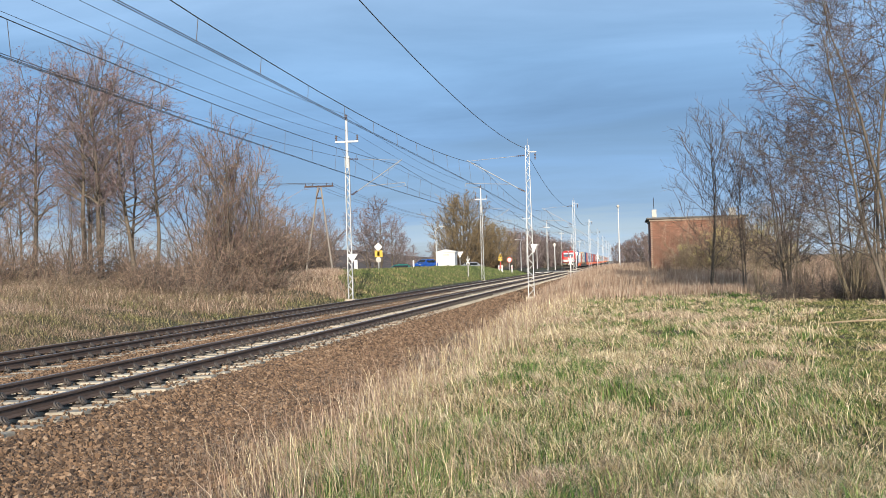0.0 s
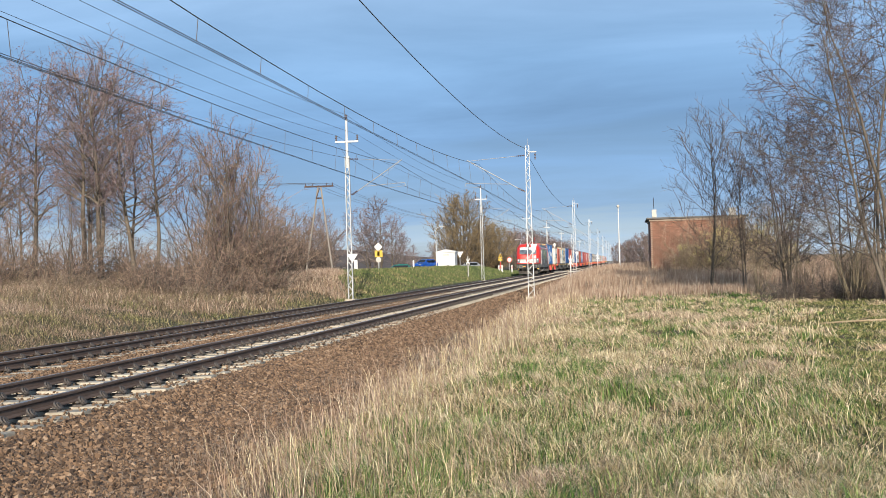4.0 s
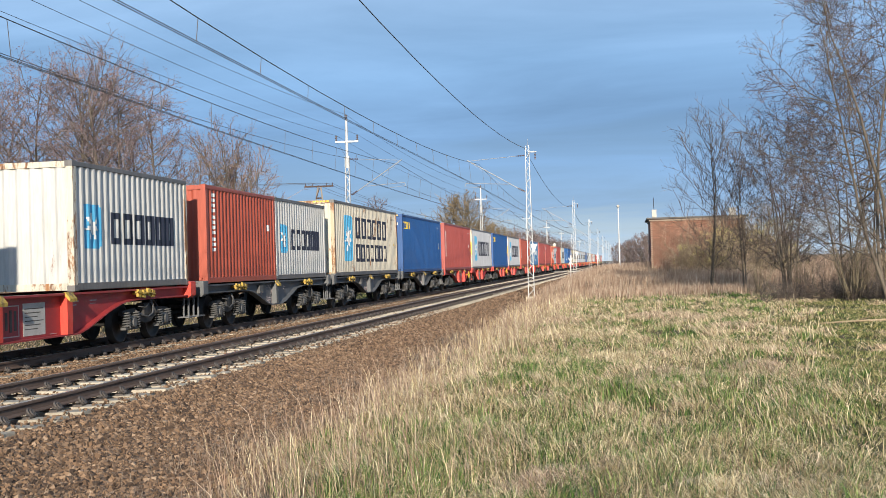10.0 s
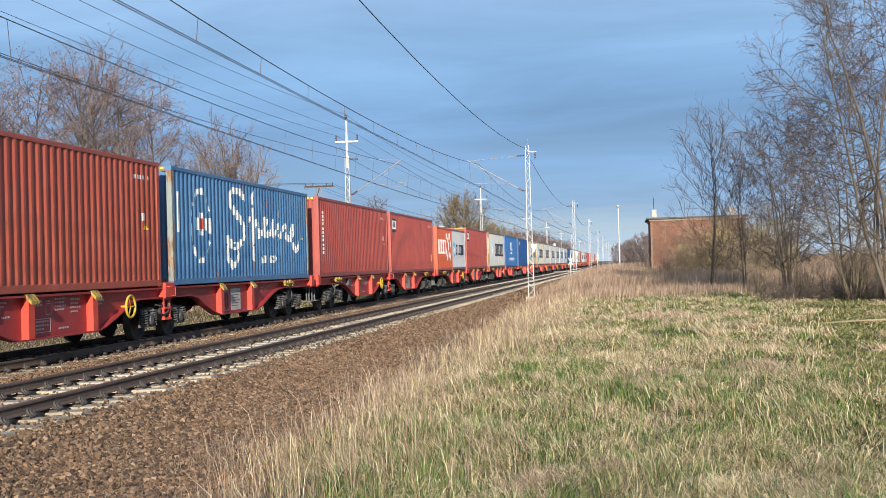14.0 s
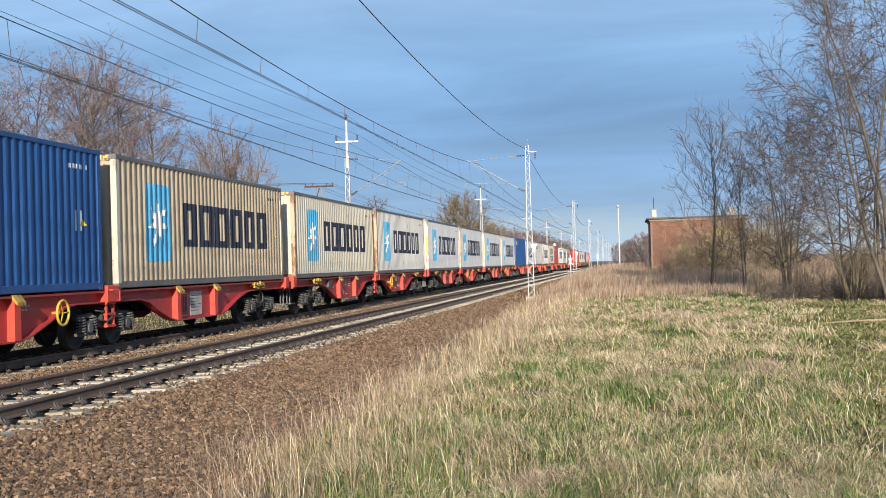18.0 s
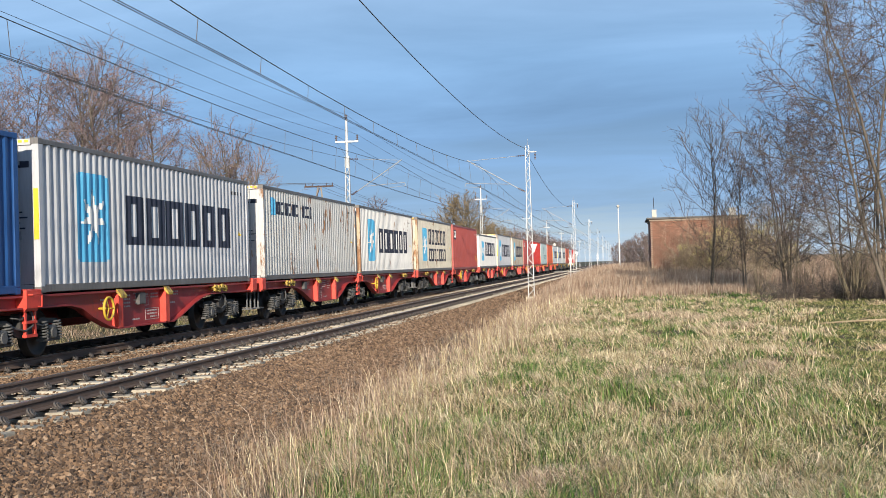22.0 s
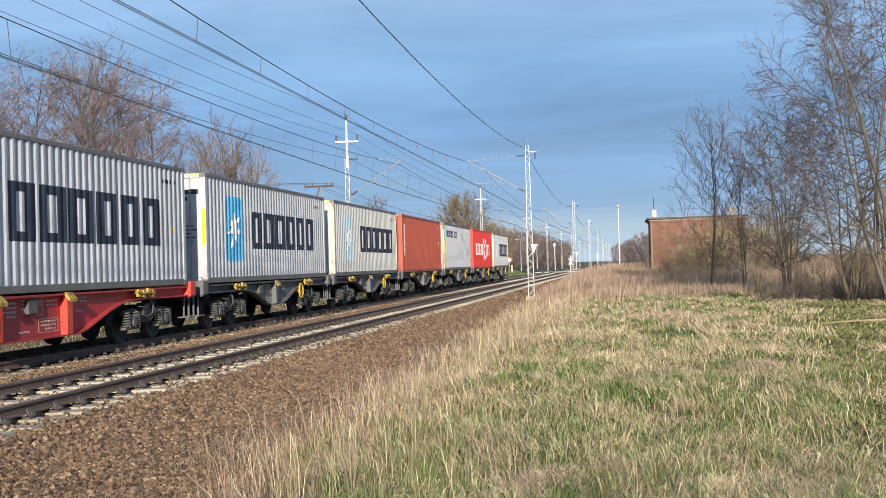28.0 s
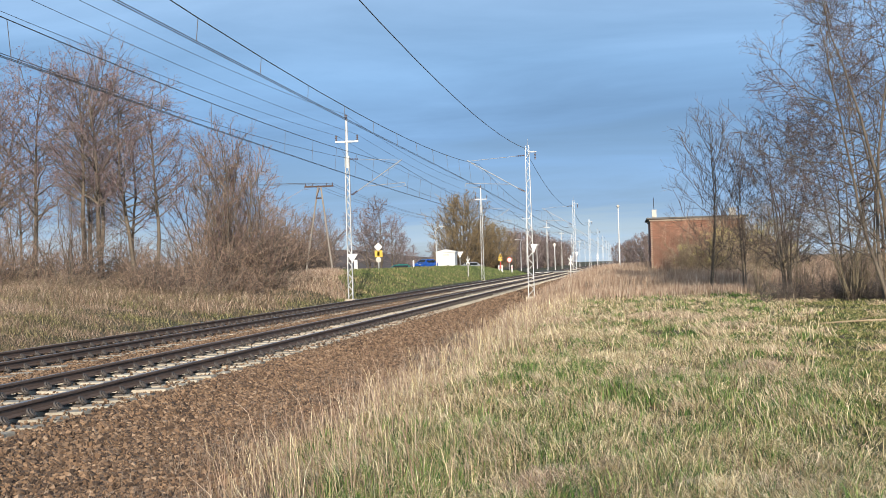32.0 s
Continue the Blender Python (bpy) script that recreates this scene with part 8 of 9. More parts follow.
def grow_bush(seed, height, stems, twigs, r=0.018, twig_r=0.008, flare=0.55, twig_len=0.5):
    p = Plant(seed)
    rng = p.rng
    for i in range(stems):
        a = rng.random() * 6.283
        rad = rng.random() ** 0.5 * 0.9
        base = Vector((math.cos(a) * rad, math.sin(a) * rad, 0))
        way = Vector((math.cos(a) * flare * rng.random(), math.sin(a) * flare * rng.random(), 1))
        L = height * rng.uniform(0.55, 1.05)
        pts, _, _ = p.limb(base, way, L, r, twig_r, 6, 0.20, 0.02, sides=4)
        for k in range(twigs):
            f = 0.15 + 0.85 * (k + rng.random()) / twigs
            q, d = at_path(pts, min(f, 0.99))
            tp, _, _ = p.limb(q, p.around(d, 0.95), L * rng.uniform(0.12, 0.32), twig_r, twig_r * 0.5, 3, 0.22, 0.0, fine=True, sides=3)
            for _ in range(3):
                q2, d2 = at_path(tp, rng.uniform(0.2, 0.95))
                p.limb(q2, p.around(d2, 0.9), twig_len * rng.uniform(0.3, 1.0), twig_r * 0.8, twig_r * 0.4, 2, 0.25, 0.0, fine=True, sides=3)
        p.tips.append(pts[-1])
    return p


BUSH = {
    "a": lambda: grow_bush(31, 3.2, 26, 8, twig_r=0.011, flare=0.9),
    "b": lambda: grow_bush(32, 2.0, 34, 7, twig_r=0.011, flare=1.5),
    "c": lambda: grow_bush(33, 5.0, 20, 12, r=0.028, twig_r=0.012, flare=0.7),
}
rng = random.Random(77)
for k in range(52):
    x = -42 + 21.5 * k / 51 + rng.uniform(-0.6, 0.6)
    y = 57 + rng.uniform(-3.0, 10) + max(0, x + 27) * 0.8
    kind = rng.choice("abbbabc")
    plant("bush_" + kind, "bare_shrub", "dense brown leafless thicket shrub", "shrub", "thicket beyond the tracks", scaled(stand(x, y, rng.uniform(0, 360)), rng.uniform(0.75, 1.15)), BUSH[kind], M_BARK, M_TWIG_RED)
for k in range(20):
    x = -25 - 9.5 * rng.random()
    y = 84 + 34 * rng.random()
    x = min(x, -28 - (y - 84) * 0.06)
    kind = rng.choice("acc")
    plant("bush_" + kind, "bare_shrub", "dense brown leafless thicket shrub", "shrub", "thicket beyond the tracks", scaled(stand(x, y, rng.uniform(0, 360)), rng.uniform(0.9, 1.35)), BUSH[kind], M_BARK, M_TWIG_RED)

for k in range(20):
    x = -39 + 16.5 * k / 19 + rng.uniform(-0.6, 0.6)
    y = 55.5 + rng.uniform(-2.0, 3.0) + max(0, x + 27) * 0.7
    plant("bramble_b", "bare_shrub", "low reddish bramble tangle before the thicket", "shrub", "thicket beyond the tracks", scaled(stand(x, y, rng.uniform(0, 360)), rng.uniform(0.6, 1.0), rng.uniform(0.4, 0.75)), BUSH["b"], M_BARK_PALE, M_TWIG_PALE)

# trees round the crossing and far woods
ROUND = {
    "a": lambda: grow_crown(41, 12.8, 0.17, 5.6, 0.10, 0.58, 96, 9, 6, 0.026, 0.9, stems=8, flare=0.20, reach=1.2, lift=0.07, top=0.86),
    "b": lambda: grow_tree(42, 12.0, 0.16, 20, 8, 5, 0.13, 0.80, 0.34, 0.026, 1.1, stems=4, flare=0.34, lift=0.05),
    "c": lambda: grow_crown(43, 9.0, 0.13, 3.4, 0.08, 0.52, 40, 8, 5, 0.030, 0.9, stems=4, flare=0.18, reach=1.1, lift=0.06),
}
plant("round_a", "bare_tree", "broad many-stemmed bare tree with golden twigs", "tree", "trees by the crossing", scaled(stand(-27.6, 200, 0), 1.06), ROUND["a"], M_BARK, M_TWIG_GOLD)
for x, y, turn, s in [(-25.4, 214, 0, 0.72), (-24.0, 222, 100, 0.70)]:
    plant("round_a", "bare_tree", "lower bare golden tree beside the broad one", "tree", "trees by the crossing", scaled(stand(x, y, turn), s), ROUND["a"], M_BARK, M_TWIG_GOLD)
for x, y, turn, s in [(-46.0, 220, 0, 1.12), (-49.0, 224, 90, 1.0), (-43.5, 218, 180, 0.85), (-39, 150, 30, 0.62), (-36, 140, 130, 0.55)]:
    plant("round_b", "bare_tree", "spreading bare grey-brown tree", "tree", "trees by the road", scaled(stand(x, y, turn), s), ROUND["b"], M_BARK, M_TWIG)
for k in range(24):
    y = 232 + 7.5 * k + rng.uniform(-3, 3)
    x = -17.6 - 4.0 * rng.random() - (6.0 * rng.random() if k % 3 == 0 else 0.0) - max(0.0, 262 - y) * 0.16
    plant("round_c", "bare_tree", "distant bare golden-brown tree in a wood", "tree", "far wood", scaled(stand(x, y, k * 47.0), rng.uniform(0.72, 1.0)), ROUND["c"], M_BARK, M_TWIG_GOLD if k % 2 else M_TWIG)
for k in range(8):
    plant("round_b", "bare_tree", "distant bare tree on the skyline", "tree", "far wood", scaled(stand(-62 + 2.2 * k, 290 + 60 * rng.random(), k * 47.0), rng.uniform(0.5, 0.7)), ROUND["b"], M_BARK, M_TWIG_GOLD)
for x, y, s in [(0.6, 200, 0.50), (1.8, 204, 0.56), (3.2, 198, 0.64), (4.6, 206, 0.64), (6.4, 200, 0.60), (9.5, 205, 0.6), (13, 200, 0.6), (16, 204, 0.65), (-1.5, 345, 0.7), (2, 350, 0.8), (7, 340, 0.8), (11, 352, 0.8), (17, 348, 0.8), (24, 345, 0.8), (31, 350, 0.85), (39, 345, 0.85), (48, 350, 0.9)]:
    plant("round_c", "bare_tree", "distant bare tree behind the dry grass", "tree", "far trees beside the building", scaled(stand(x, y, x * 50), s), ROUND["c"], M_BARK, M_TWIG)

# right of the bank: alder-like trees with catkins, saplings, brambles
M_TWIG_DARK = island_surface("dark bare twigs", [(0, (0.026, 0.020, 0.018)), (0.6, (0.080, 0.061, 0.052)), (1, (0.20, 0.158, 0.125))], 0.85)
M_CATKIN = island_surface("dark dry catkins", [(0, (0.045, 0.022, 0.022)), (0.6, (0.115, 0.062, 0.056)), (1, (0.24, 0.14, 0.115))], 0.85)
ALDER = {
    "big": lambda: grow_crown(51, 12.6, 0.080, 4.7, 0.20, 0.56, 46, 12, 8, 0.0068, 0.42, stems=3, flare=0.05, lean=(-0.12, 0.0), seeds=0.7, lift=-0.01, reach=0.35, top=0.88, cone=True),
    "mid": lambda: grow_crown(52, 8.2, 0.055, 2.4, 0.22, 0.60, 32, 9, 7, 0.0064, 0.42, stems=4, flare=0.10, seeds=0.45, lift=0.02, reach=0.8, top=0.88),
    "tall": lambda: grow_crown(53, 8.6, 0.048, 1.9, 0.20, 0.52, 34, 8, 4, 0.0068, 0.50, stems=2, flare=0.04, lift=0.10, reach=0.75, upturn=0.45, top=0.9),
}
for kind, x, y, turn, s in [("big", 8.6, 40.0, 0, 1.0), ("big", 9.9, 47.0, 10, 0.86), ("mid", 6.7, 50.0, 20, 1.0), ("mid", 8.7, 48.0, 250, 1.06), ("mid", 7.6, 55.0, 30, 0.98), ("tall", 4.05, 55.5, 60, 1.0), ("tall", 5.6, 56.5, 200, 0.88)]:
    plant("alder_" + kind, "bare_tree", "bare young tree with upturned shoots" if kind == "tall" else "bare tree with dark catkins beside the field", "tree", "trees beside the field", scaled(stand(x, y, turn), s), ALDER[kind], M_BARK, M_TWIG_DARK, M_CATKIN, 0.038, 3)
for k in range(15):
    y = 42 + 34 * rng.random()
    x = 0.135 * y + 0.6 + 4.5 * rng.random()
    kind = rng.choice("aab")
    plant("thorn_" + kind, "bare_shrub", "dark tangled bramble and sapling shrub", "shrub", "undergrowth beside the field", scaled(stand(x, y, rng.uniform(0, 360)), rng.uniform(0.4, 0.72)), BUSH[kind], M_BARK, M_TWIG_DARK if kind == "b" else M_TWIG_RED)
for k, (x, y, s) in enumerate([(6.4, 78, 1.0), (8.2, 77, 1.3), (10.2, 78, 0.8), (7.3, 79, 1.15), (5.3, 79, 0.85)]):
    plant("bud_bush", "budding_shrub", "shrub with yellow-green opening buds", "shrub", "shrubs before the brick building", scaled(stand(x, y, k * 70.0), s), lambda: grow_bush(35, 3.4, 30, 18, r=0.02, twig_r=0.010), M_BARK, M_TWIG_BUD, M_BUDS, 0.09, 10)
for k, (x, y, s, kind) in enumerate([(3.4, 80, 0.48, "c"), (4.0, 79, 0.60, "c"), (4.5, 80.5, 0.68, "c"), (5.0, 79, 0.75, "c"), (5.6, 78, 0.80, "c"), (7.4, 80, 0.8, "c"), (8.6, 78, 0.9, "c"), (9.8, 80, 1.0, "c"), (7.8, 75, 0.9, "c"), (7.2, 71, 0.9, "a"), (6.9, 78, 0.9, "c"), (8.3, 73, 1.0, "c")]):
    plant("bramble_" + kind, "bare_shrub", "thin bare shrub against the brick wall", "shrub", "shrubs before the brick building", scaled(stand(x, y, k * 50.0), s), BUSH[kind], M_BARK_PALE, M_TWIG_PALE)


for k in range(12):
    x, y = 5.4 + 4.4 * (k + rng.random()) / 12, 42.5 + 5.0 * rng.random() - 0.1 * k
    plant("thorn_b", "bare_shrub", "low dark bramble tangle at the wood's edge", "shrub", "undergrowth beside the field", scaled(stand(x, y, rng.uniform(0, 360)), rng.uniform(0.42, 0.62), rng.uniform(0.35, 0.55)), BUSH["b"], M_BARK, M_TWIG_DARK)


def grow_shoots(seed, height, count):
    """Straight pale shoots fanning out of one stool."""
    p = Plant(seed)
    rng = p.rng
    for i in range(count):
        a, e = rng.random() * 6.283, rng.random() ** 0.8 * 0.42
        base = Vector((math.cos(a), math.sin(a), 0)) * 0.28 * rng.random()
        pts, _, _ = p.limb(base, (math.cos(a) * e, math.sin(a) * e, 1), height * rng.uniform(0.45, 1.0), 0.013, 0.005, 5, 0.05, 0.0, sides=4)
        for k in range(4):
            q, d = at_path(pts, rng.uniform(0.3, 0.95))
            p.limb(q, p.around(d, 0.5), height * rng.uniform(0.08, 0.22), 0.006, 0.003, 2, 0.12, 0.0, fine=True, sides=3)
    return p


for x, y, s in [(7.85, 42.0, 1.0), (8.3, 43.0, 0.9), (6.6, 45.5, 0.7), (9.0, 41.5, 0.9), (5.6, 50.0, 0.6)]:
    plant("shoots", "coppice_stool", "coppice stool with fanned straight ochre shoots", "shrub", "undergrowth beside the field", scaled(stand(x, y, x * 90, 0.05), s), lambda: grow_shoots(61, 3.2, 46), M_BARK_PALE, M_TWIG_PALE)

# fallen wood on the turf
M_DEADWOOD = surface("bleached dead wood", (0.20, 0.145, 0.085), (0.42, 0.33, 0.205), 3, 40, 0.85, 0, 0.4, stretch=(0.2, 1, 1))
lying = thing("fallen_branch", "long bleached fallen branch lying on the turf", "branch", "", pose(4.45, 28.3, gz(4.45, 28.3)))
part("bough", Shape().path([(0, 0, 0.05), (0.55, 0.05, 0.08), (1.1, 0.18, 0.09), (1.75, 0.32, 0.10), (2.4, 0.35, 0.09)], [0.012, 0.020, 0.024, 0.028, 0.032], 7), M_DEADWOOD, lying)
part("side_twig", Shape().path([(1.0, 0.15, 0.12), (1.25, -0.10, 0.22), (1.5, -0.2, 0.26)], [0.018, 0.012, 0.006], 5), M_DEADWOOD, lying)
lying = thing("log", "short weathered log lying on the turf", "log", "", pose(4.28, 21.0, gz(4.28, 21.0)))
part("bark", Shape().path([(0, 0, 0.06), (0.4, 0.1, 0.075), (0.9, 0.15, 0.07)], [0.06, 0.075, 0.08], 10), M_DEADWOOD, lying)
part("split_piece", Shape().path([(-0.15, -0.25, 0.03), (0.3, -0.2, 0.04), (0.7, -0.22, 0.03)], [0.025, 0.035, 0.03], 7), M_DEADWOOD, lying)
# ---- wayside: poles, signs, hut, cars, lamps, building, hill ----


def a_pole():
    """Two leaning timber legs with crossarm and insulators."""
    m = thing("telegraph_pole", "old A-frame timber telegraph pole with crossarm", "pole", "", pose(-25.0, 95.0, 0.2))
    part("leg", Shape().tube((-1.55, 0, -0.1), (-0.12, 0, 8.2), 0.085, 0.065, 10), M_WOOD, m, "pale grey weathered leg")
    part("leg", Shape().tube((1.5, -1.5, -0.4), (0.12, 0, 8.2), 0.085, 0.065, 10), M_WOOD, m)
    part("stub", Shape().tube((1.62, -1.5, -0.5), (1.55, -1.4, 1.0), 0.17, 0.17, 10), M_WOOD_DARK, m, "dark tarred ground stub")
    part("crossarm", Shape().box(-1.28, 1.2, -0.08, 0.08, 8.18, 8.30, 0.015), M_WOOD_DARK, m)
    part("brace", Shape().tube((-0.30, -0.12, 7.25), (0.32, -0.12, 7.25), 0.06, sides=8).tube((-0.3, -0.1, 7.2), (0.05, -0.1, 8.1), 0.04, sides=6), M_WOOD_DARK, m)
    for x in (-1.2, -0.6, 0.6, 1.12):
        s = Shape()
        insulator(s, (x, 0, 8.30), (x, 0, 8.52), 0.06, 2)
        part("insulator", s, M_INSULATOR, m)
    line = thing("telegraph_wires", "thin dark wires running to the A-frame pole", "wire")
    for x, z, dz in ((-1.2, 8.75, 0.0), (-0.6, 8.75, 0.1), (0.6, 8.7, -0.35), (1.12, 8.65, -0.6)):
        pts = [(-25.0 + x - 50 * f, 95 - 46 * f, z + dz * f - 4 * 0.7 * f * (1 - f)) for f in [i / 12 for i in range(13)]]
        part("wire", Shape().path(pts, 0.011, 4), M_WIRE, line)
        pts = [(-25.0 + x + 2 * f, 95 + 90 * f, z - 4 * 1.2 * f * (1 - f)) for f in [i / 12 for i in range(13)]]
        part("wire", Shape().path(pts, 0.012, 4), M_WIRE, line)


a_pole()


def post_sign(name, x, y, z, label, category, plates, h, post_r=0.035, post_mat=None, group=""):
    """A post with plates facing -y: (shape, cx, cz, size, material, label)."""
    m = thing(name, label, category, group, pose(x, y, z))
    part("post", Shape().tube((0, 0, -0.3), (0, 0, h), post_r, sides=10), post_mat or M_ALU, m)
    for kind, cx, cz, w, hh, mat, lab in plates:
        s = Shape()
        if kind == "diamond":
            s.extrude_y([(cx, cz - hh / 2), (cx + w / 2, cz), (cx, cz + hh / 2), (cx - w / 2, cz)], -0.06, -0.045)
        elif kind == "disc":
            s.extrude_y([(cx + w / 2 * math.cos(t * math.pi / 10), cz + w / 2 * math.sin(t * math.pi / 10)) for t in range(20)], -0.06, -0.045)
        elif kind == "up":
            s.extrude_y([(cx - w / 2, cz - hh / 2), (cx + w / 2, cz - hh / 2), (cx, cz + hh / 2)], -0.06, -0.045)
        elif kind == "down":
            s.extrude_y([(cx, cz - hh / 2), (cx + w / 2, cz + hh / 2), (cx - w / 2, cz + hh / 2)], -0.06, -0.045)
        elif kind == "cross":
            d = 0.038
            for sg in (-1, 1):
                dx, dz = w / 2, sg * hh / 2
                n = math.hypot(dx, dz)
                ox, oz = -dz / n * d, dx / n * d
                pts = [(cx - dx - ox, cz - dz - oz), (cx + dx - ox, cz + dz - oz), (cx + dx + ox, cz + dz + oz), (cx - dx + ox, cz - dz + oz)]
                s.extrude_y(pts, -0.06 - 0.012 * (sg + 1) / 2, -0.048 - 0.012 * (sg + 1) / 2)
        else:
            s.box(cx - w / 2, cx + w / 2, -0.06, -0.045, cz - hh / 2, cz + hh / 2)
        part("sign_plate", s, mat, m, lab)
    return m


post_sign("road_sign", -22.0, 104, 1.25, "white diamond over a yellow square on a grey post", "sign", [("diamond", 0.0, 2.12, 0.80, 0.80, M_WHITE, "white diamond plate"), ("square", 0.02, 1.50, 0.72, 0.60, M_YELLOW, "yellow square plate"), ("square", 0.0, 1.50, 0.22, 0.4, M_BLACK, "dark mark"), ("disc", 0.0, 0.95, 0.5, 0.5, M_CONCRETE, "grey round plate")], 2.1, 0.06)
post_sign("marker_post", -23.2, 100, 0.75, "short white square marker post", "post", [("square", 0, 1.0, 0.30, 0.95, M_WHITE, "")], 1.45, 0.06, M_WHITE)
post_sign("green_sign", -29.7, 100, 1.0, "small green sign on posts in the thicket", "sign", [("square", 0, 2.2, 0.86, 0.72, M_GREEN_SIGN, "green sign plate"), ("square", -0.05, 2.3, 0.5, 0.10, M_WHITE, "white bar"), ("square", 0.05, 2.08, 0.55, 0.08, M_WHITE, "white bar")], 2.5, 0.05)
post_sign("crossing_sign", -16.2, 122, 0.1, "white saltire crossing sign on a post", "sign", [("cross", 0, 1.75, 0.4, 0.62, M_WHITE, "white saltire")], 2.3, 0.05, M_CONCRETE, "crossing signs")
post_sign("crossing_sign", -4.4, 99, 0.05, "white saltire crossing sign in the dry grass", "sign", [("cross", 0, 1.5, 0.36, 0.62, M_WHITE, "white saltire")], 2.0, 0.05, M_WHITE, "crossing signs")
post_sign("crossing_sign", -3.6, 168, 0.3, "small white saltire sign beyond the crossing", "sign", [("cross", 0, 1.8, 0.4, 0.62, M_WHITE, "white saltire")], 2.4, 0.05, M_WHITE, "crossing signs")
post_sign("warning_sign", -18.6, 178, 0.35, "yellow-backed triangle warning sign by the crossing", "sign", [("up", 0, 2.4, 0.7, 0.7, M_YELLOW, "yellow triangle"), ("up", 0, 2.37, 0.4, 0.36, M_BLACK, "dark inner triangle"), ("square", 0, 1.8, 0.6, 0.32, M_YELLOW, "yellow plate"), ("square", 0, 1.0, 0.14, 0.9, M_RED_SIGN, "red and white band")], 2.9, 0.06)
post_sign("round_sign", -17.6, 182, 0.35, "round pale sign with red edge by the crossing", "sign", [("disc", 0, 1.75, 0.85, 0.85, M_RED_SIGN, "red edge"), ("disc", 0, 1.75, 0.62, 0.62, M_WHITE, "white face")], 2.1, 0.05)
bpy.data.objects["round_sign"].children[2].location.y = -0.02
post_sign("signal_board", -14.7, 255, 0.1, "small pale round board on a grey post", "signal", [("disc", 0, 5.2, 0.7, 0.7, M_CONCRETE, "pale round board")], 5.6, 0.10, M_STEEL_PAINT)
for k, (x, y) in enumerate([(-16.5, 160), (-16.9, 163), (-17.6, 166), (-16.2, 171)]):
    post_sign("bollard", x, y, 0.35, "short white and red guide post", "post", [("square", 0, 0.62, 0.22, 0.25, M_RED_SIGN, "red band")], 0.95, 0.10, M_WHITE, "guide posts")


def hut():
    m = thing("relay_hut", "small white flat-roofed railway equipment hut", "hut", "", pose(-25.95, 172, 0.7))
    part("wall", Shape().box(-1.33, 1.33, -1.3, 1.3, -0.3, 2.72, 0.02), M_WHITE, m, "white plastered walls")
    roof = part("roof", Shape().extrude_y([(-1.5, 2.72), (1.5, 2.72), (1.5, 2.86), (0.0, 3.18), (-1.5, 2.86)], -1.5, 1.5), M_WHITE, m, "shallow white roof")
    part("vent", Shape().box(-0.45, 0.45, -1.33, -1.30, 2.25, 2.45, 0.01), M_CONCRETE, m)
    part("door", Shape().box(0.10, 0.42, -1.325, -1.3, -0.1, 0.85, 0.01), M_UNDER, m, "low dark hatch")
    post_sign("give_way_sign", -24.3, 174, 0.7, "inverted white triangle sign beside the hut", "sign", [("down", 0, 2.35, 1.1, 0.95, M_WHITE, "white triangle")], 2.8, 0.05)


hut()


def street_lamp(x, y, z, h, reach, label):
    m = thing("street_lamp", label, "street lamp", "street lamps", pose(x, y, z))
    part("pole", Shape().tube((0, 0, -0.3), (0, 0, h - 0.5), 0.085, 0.055, 10), M_STEEL_PAINT, m)
    part("arm", Shape().path([(0, 0, h - 0.5), (0.08, 0, h - 0.15), (0.35, 0, h + 0.05), (reach, 0, h + 0.12)], 0.045, 8), M_STEEL_PAINT, m)
    part("lamp_head", Shape().box(reach - 0.05, reach + 0.55, -0.14, 0.14, h + 0.05, h + 0.18, 0.04), M_CONCRETE, m, "pale lamp head")


street_lamp(-26.6, 166, 0.7, 6.3, 0.75, "curved steel street lamp by the hut")
street_lamp(-17.0, 196, 0.2, 5.2, -0.9, "curved steel street lamp by the crossing")
street_lamp(-17.5, 240, 0.2, 5.0, -0.8, "distant curved street lamp")
m = thing("street_lamp", "straight pole lamp standing in the dry grass", "street lamp", "street lamps", pose(-0.33, 112, 0.2))
part("pole", Shape().tube((0, 0, -0.3), (0, 0, 6.35), 0.075, 0.05, 10), M_STEEL_PAINT, m)
part("lamp_head", Shape().lathe([(0.0, 6.62), (0.10, 6.59), (0.15, 6.50), (0.12, 6.39), (0.06, 6.33)], (0, 0, 0), (0, 0, 1), 14), M_CONCRETE, m, "pale globe head")

M_CAR = {"blue": surface("blue car paint", (0.010, 0.06, 0.30), (0.02, 0.09, 0.38), 1, 20, 0.25, 0.1, 0), "silver": surface("silver car paint", (0.20, 0.21, 0.22), (0.28, 0.29, 0.30), 1, 20, 0.28, 0.3, 0), "green": surface("dark teal car paint", (0.01, 0.10, 0.09), (0.02, 0.14, 0.12), 1, 20, 0.3, 0.1, 0)}


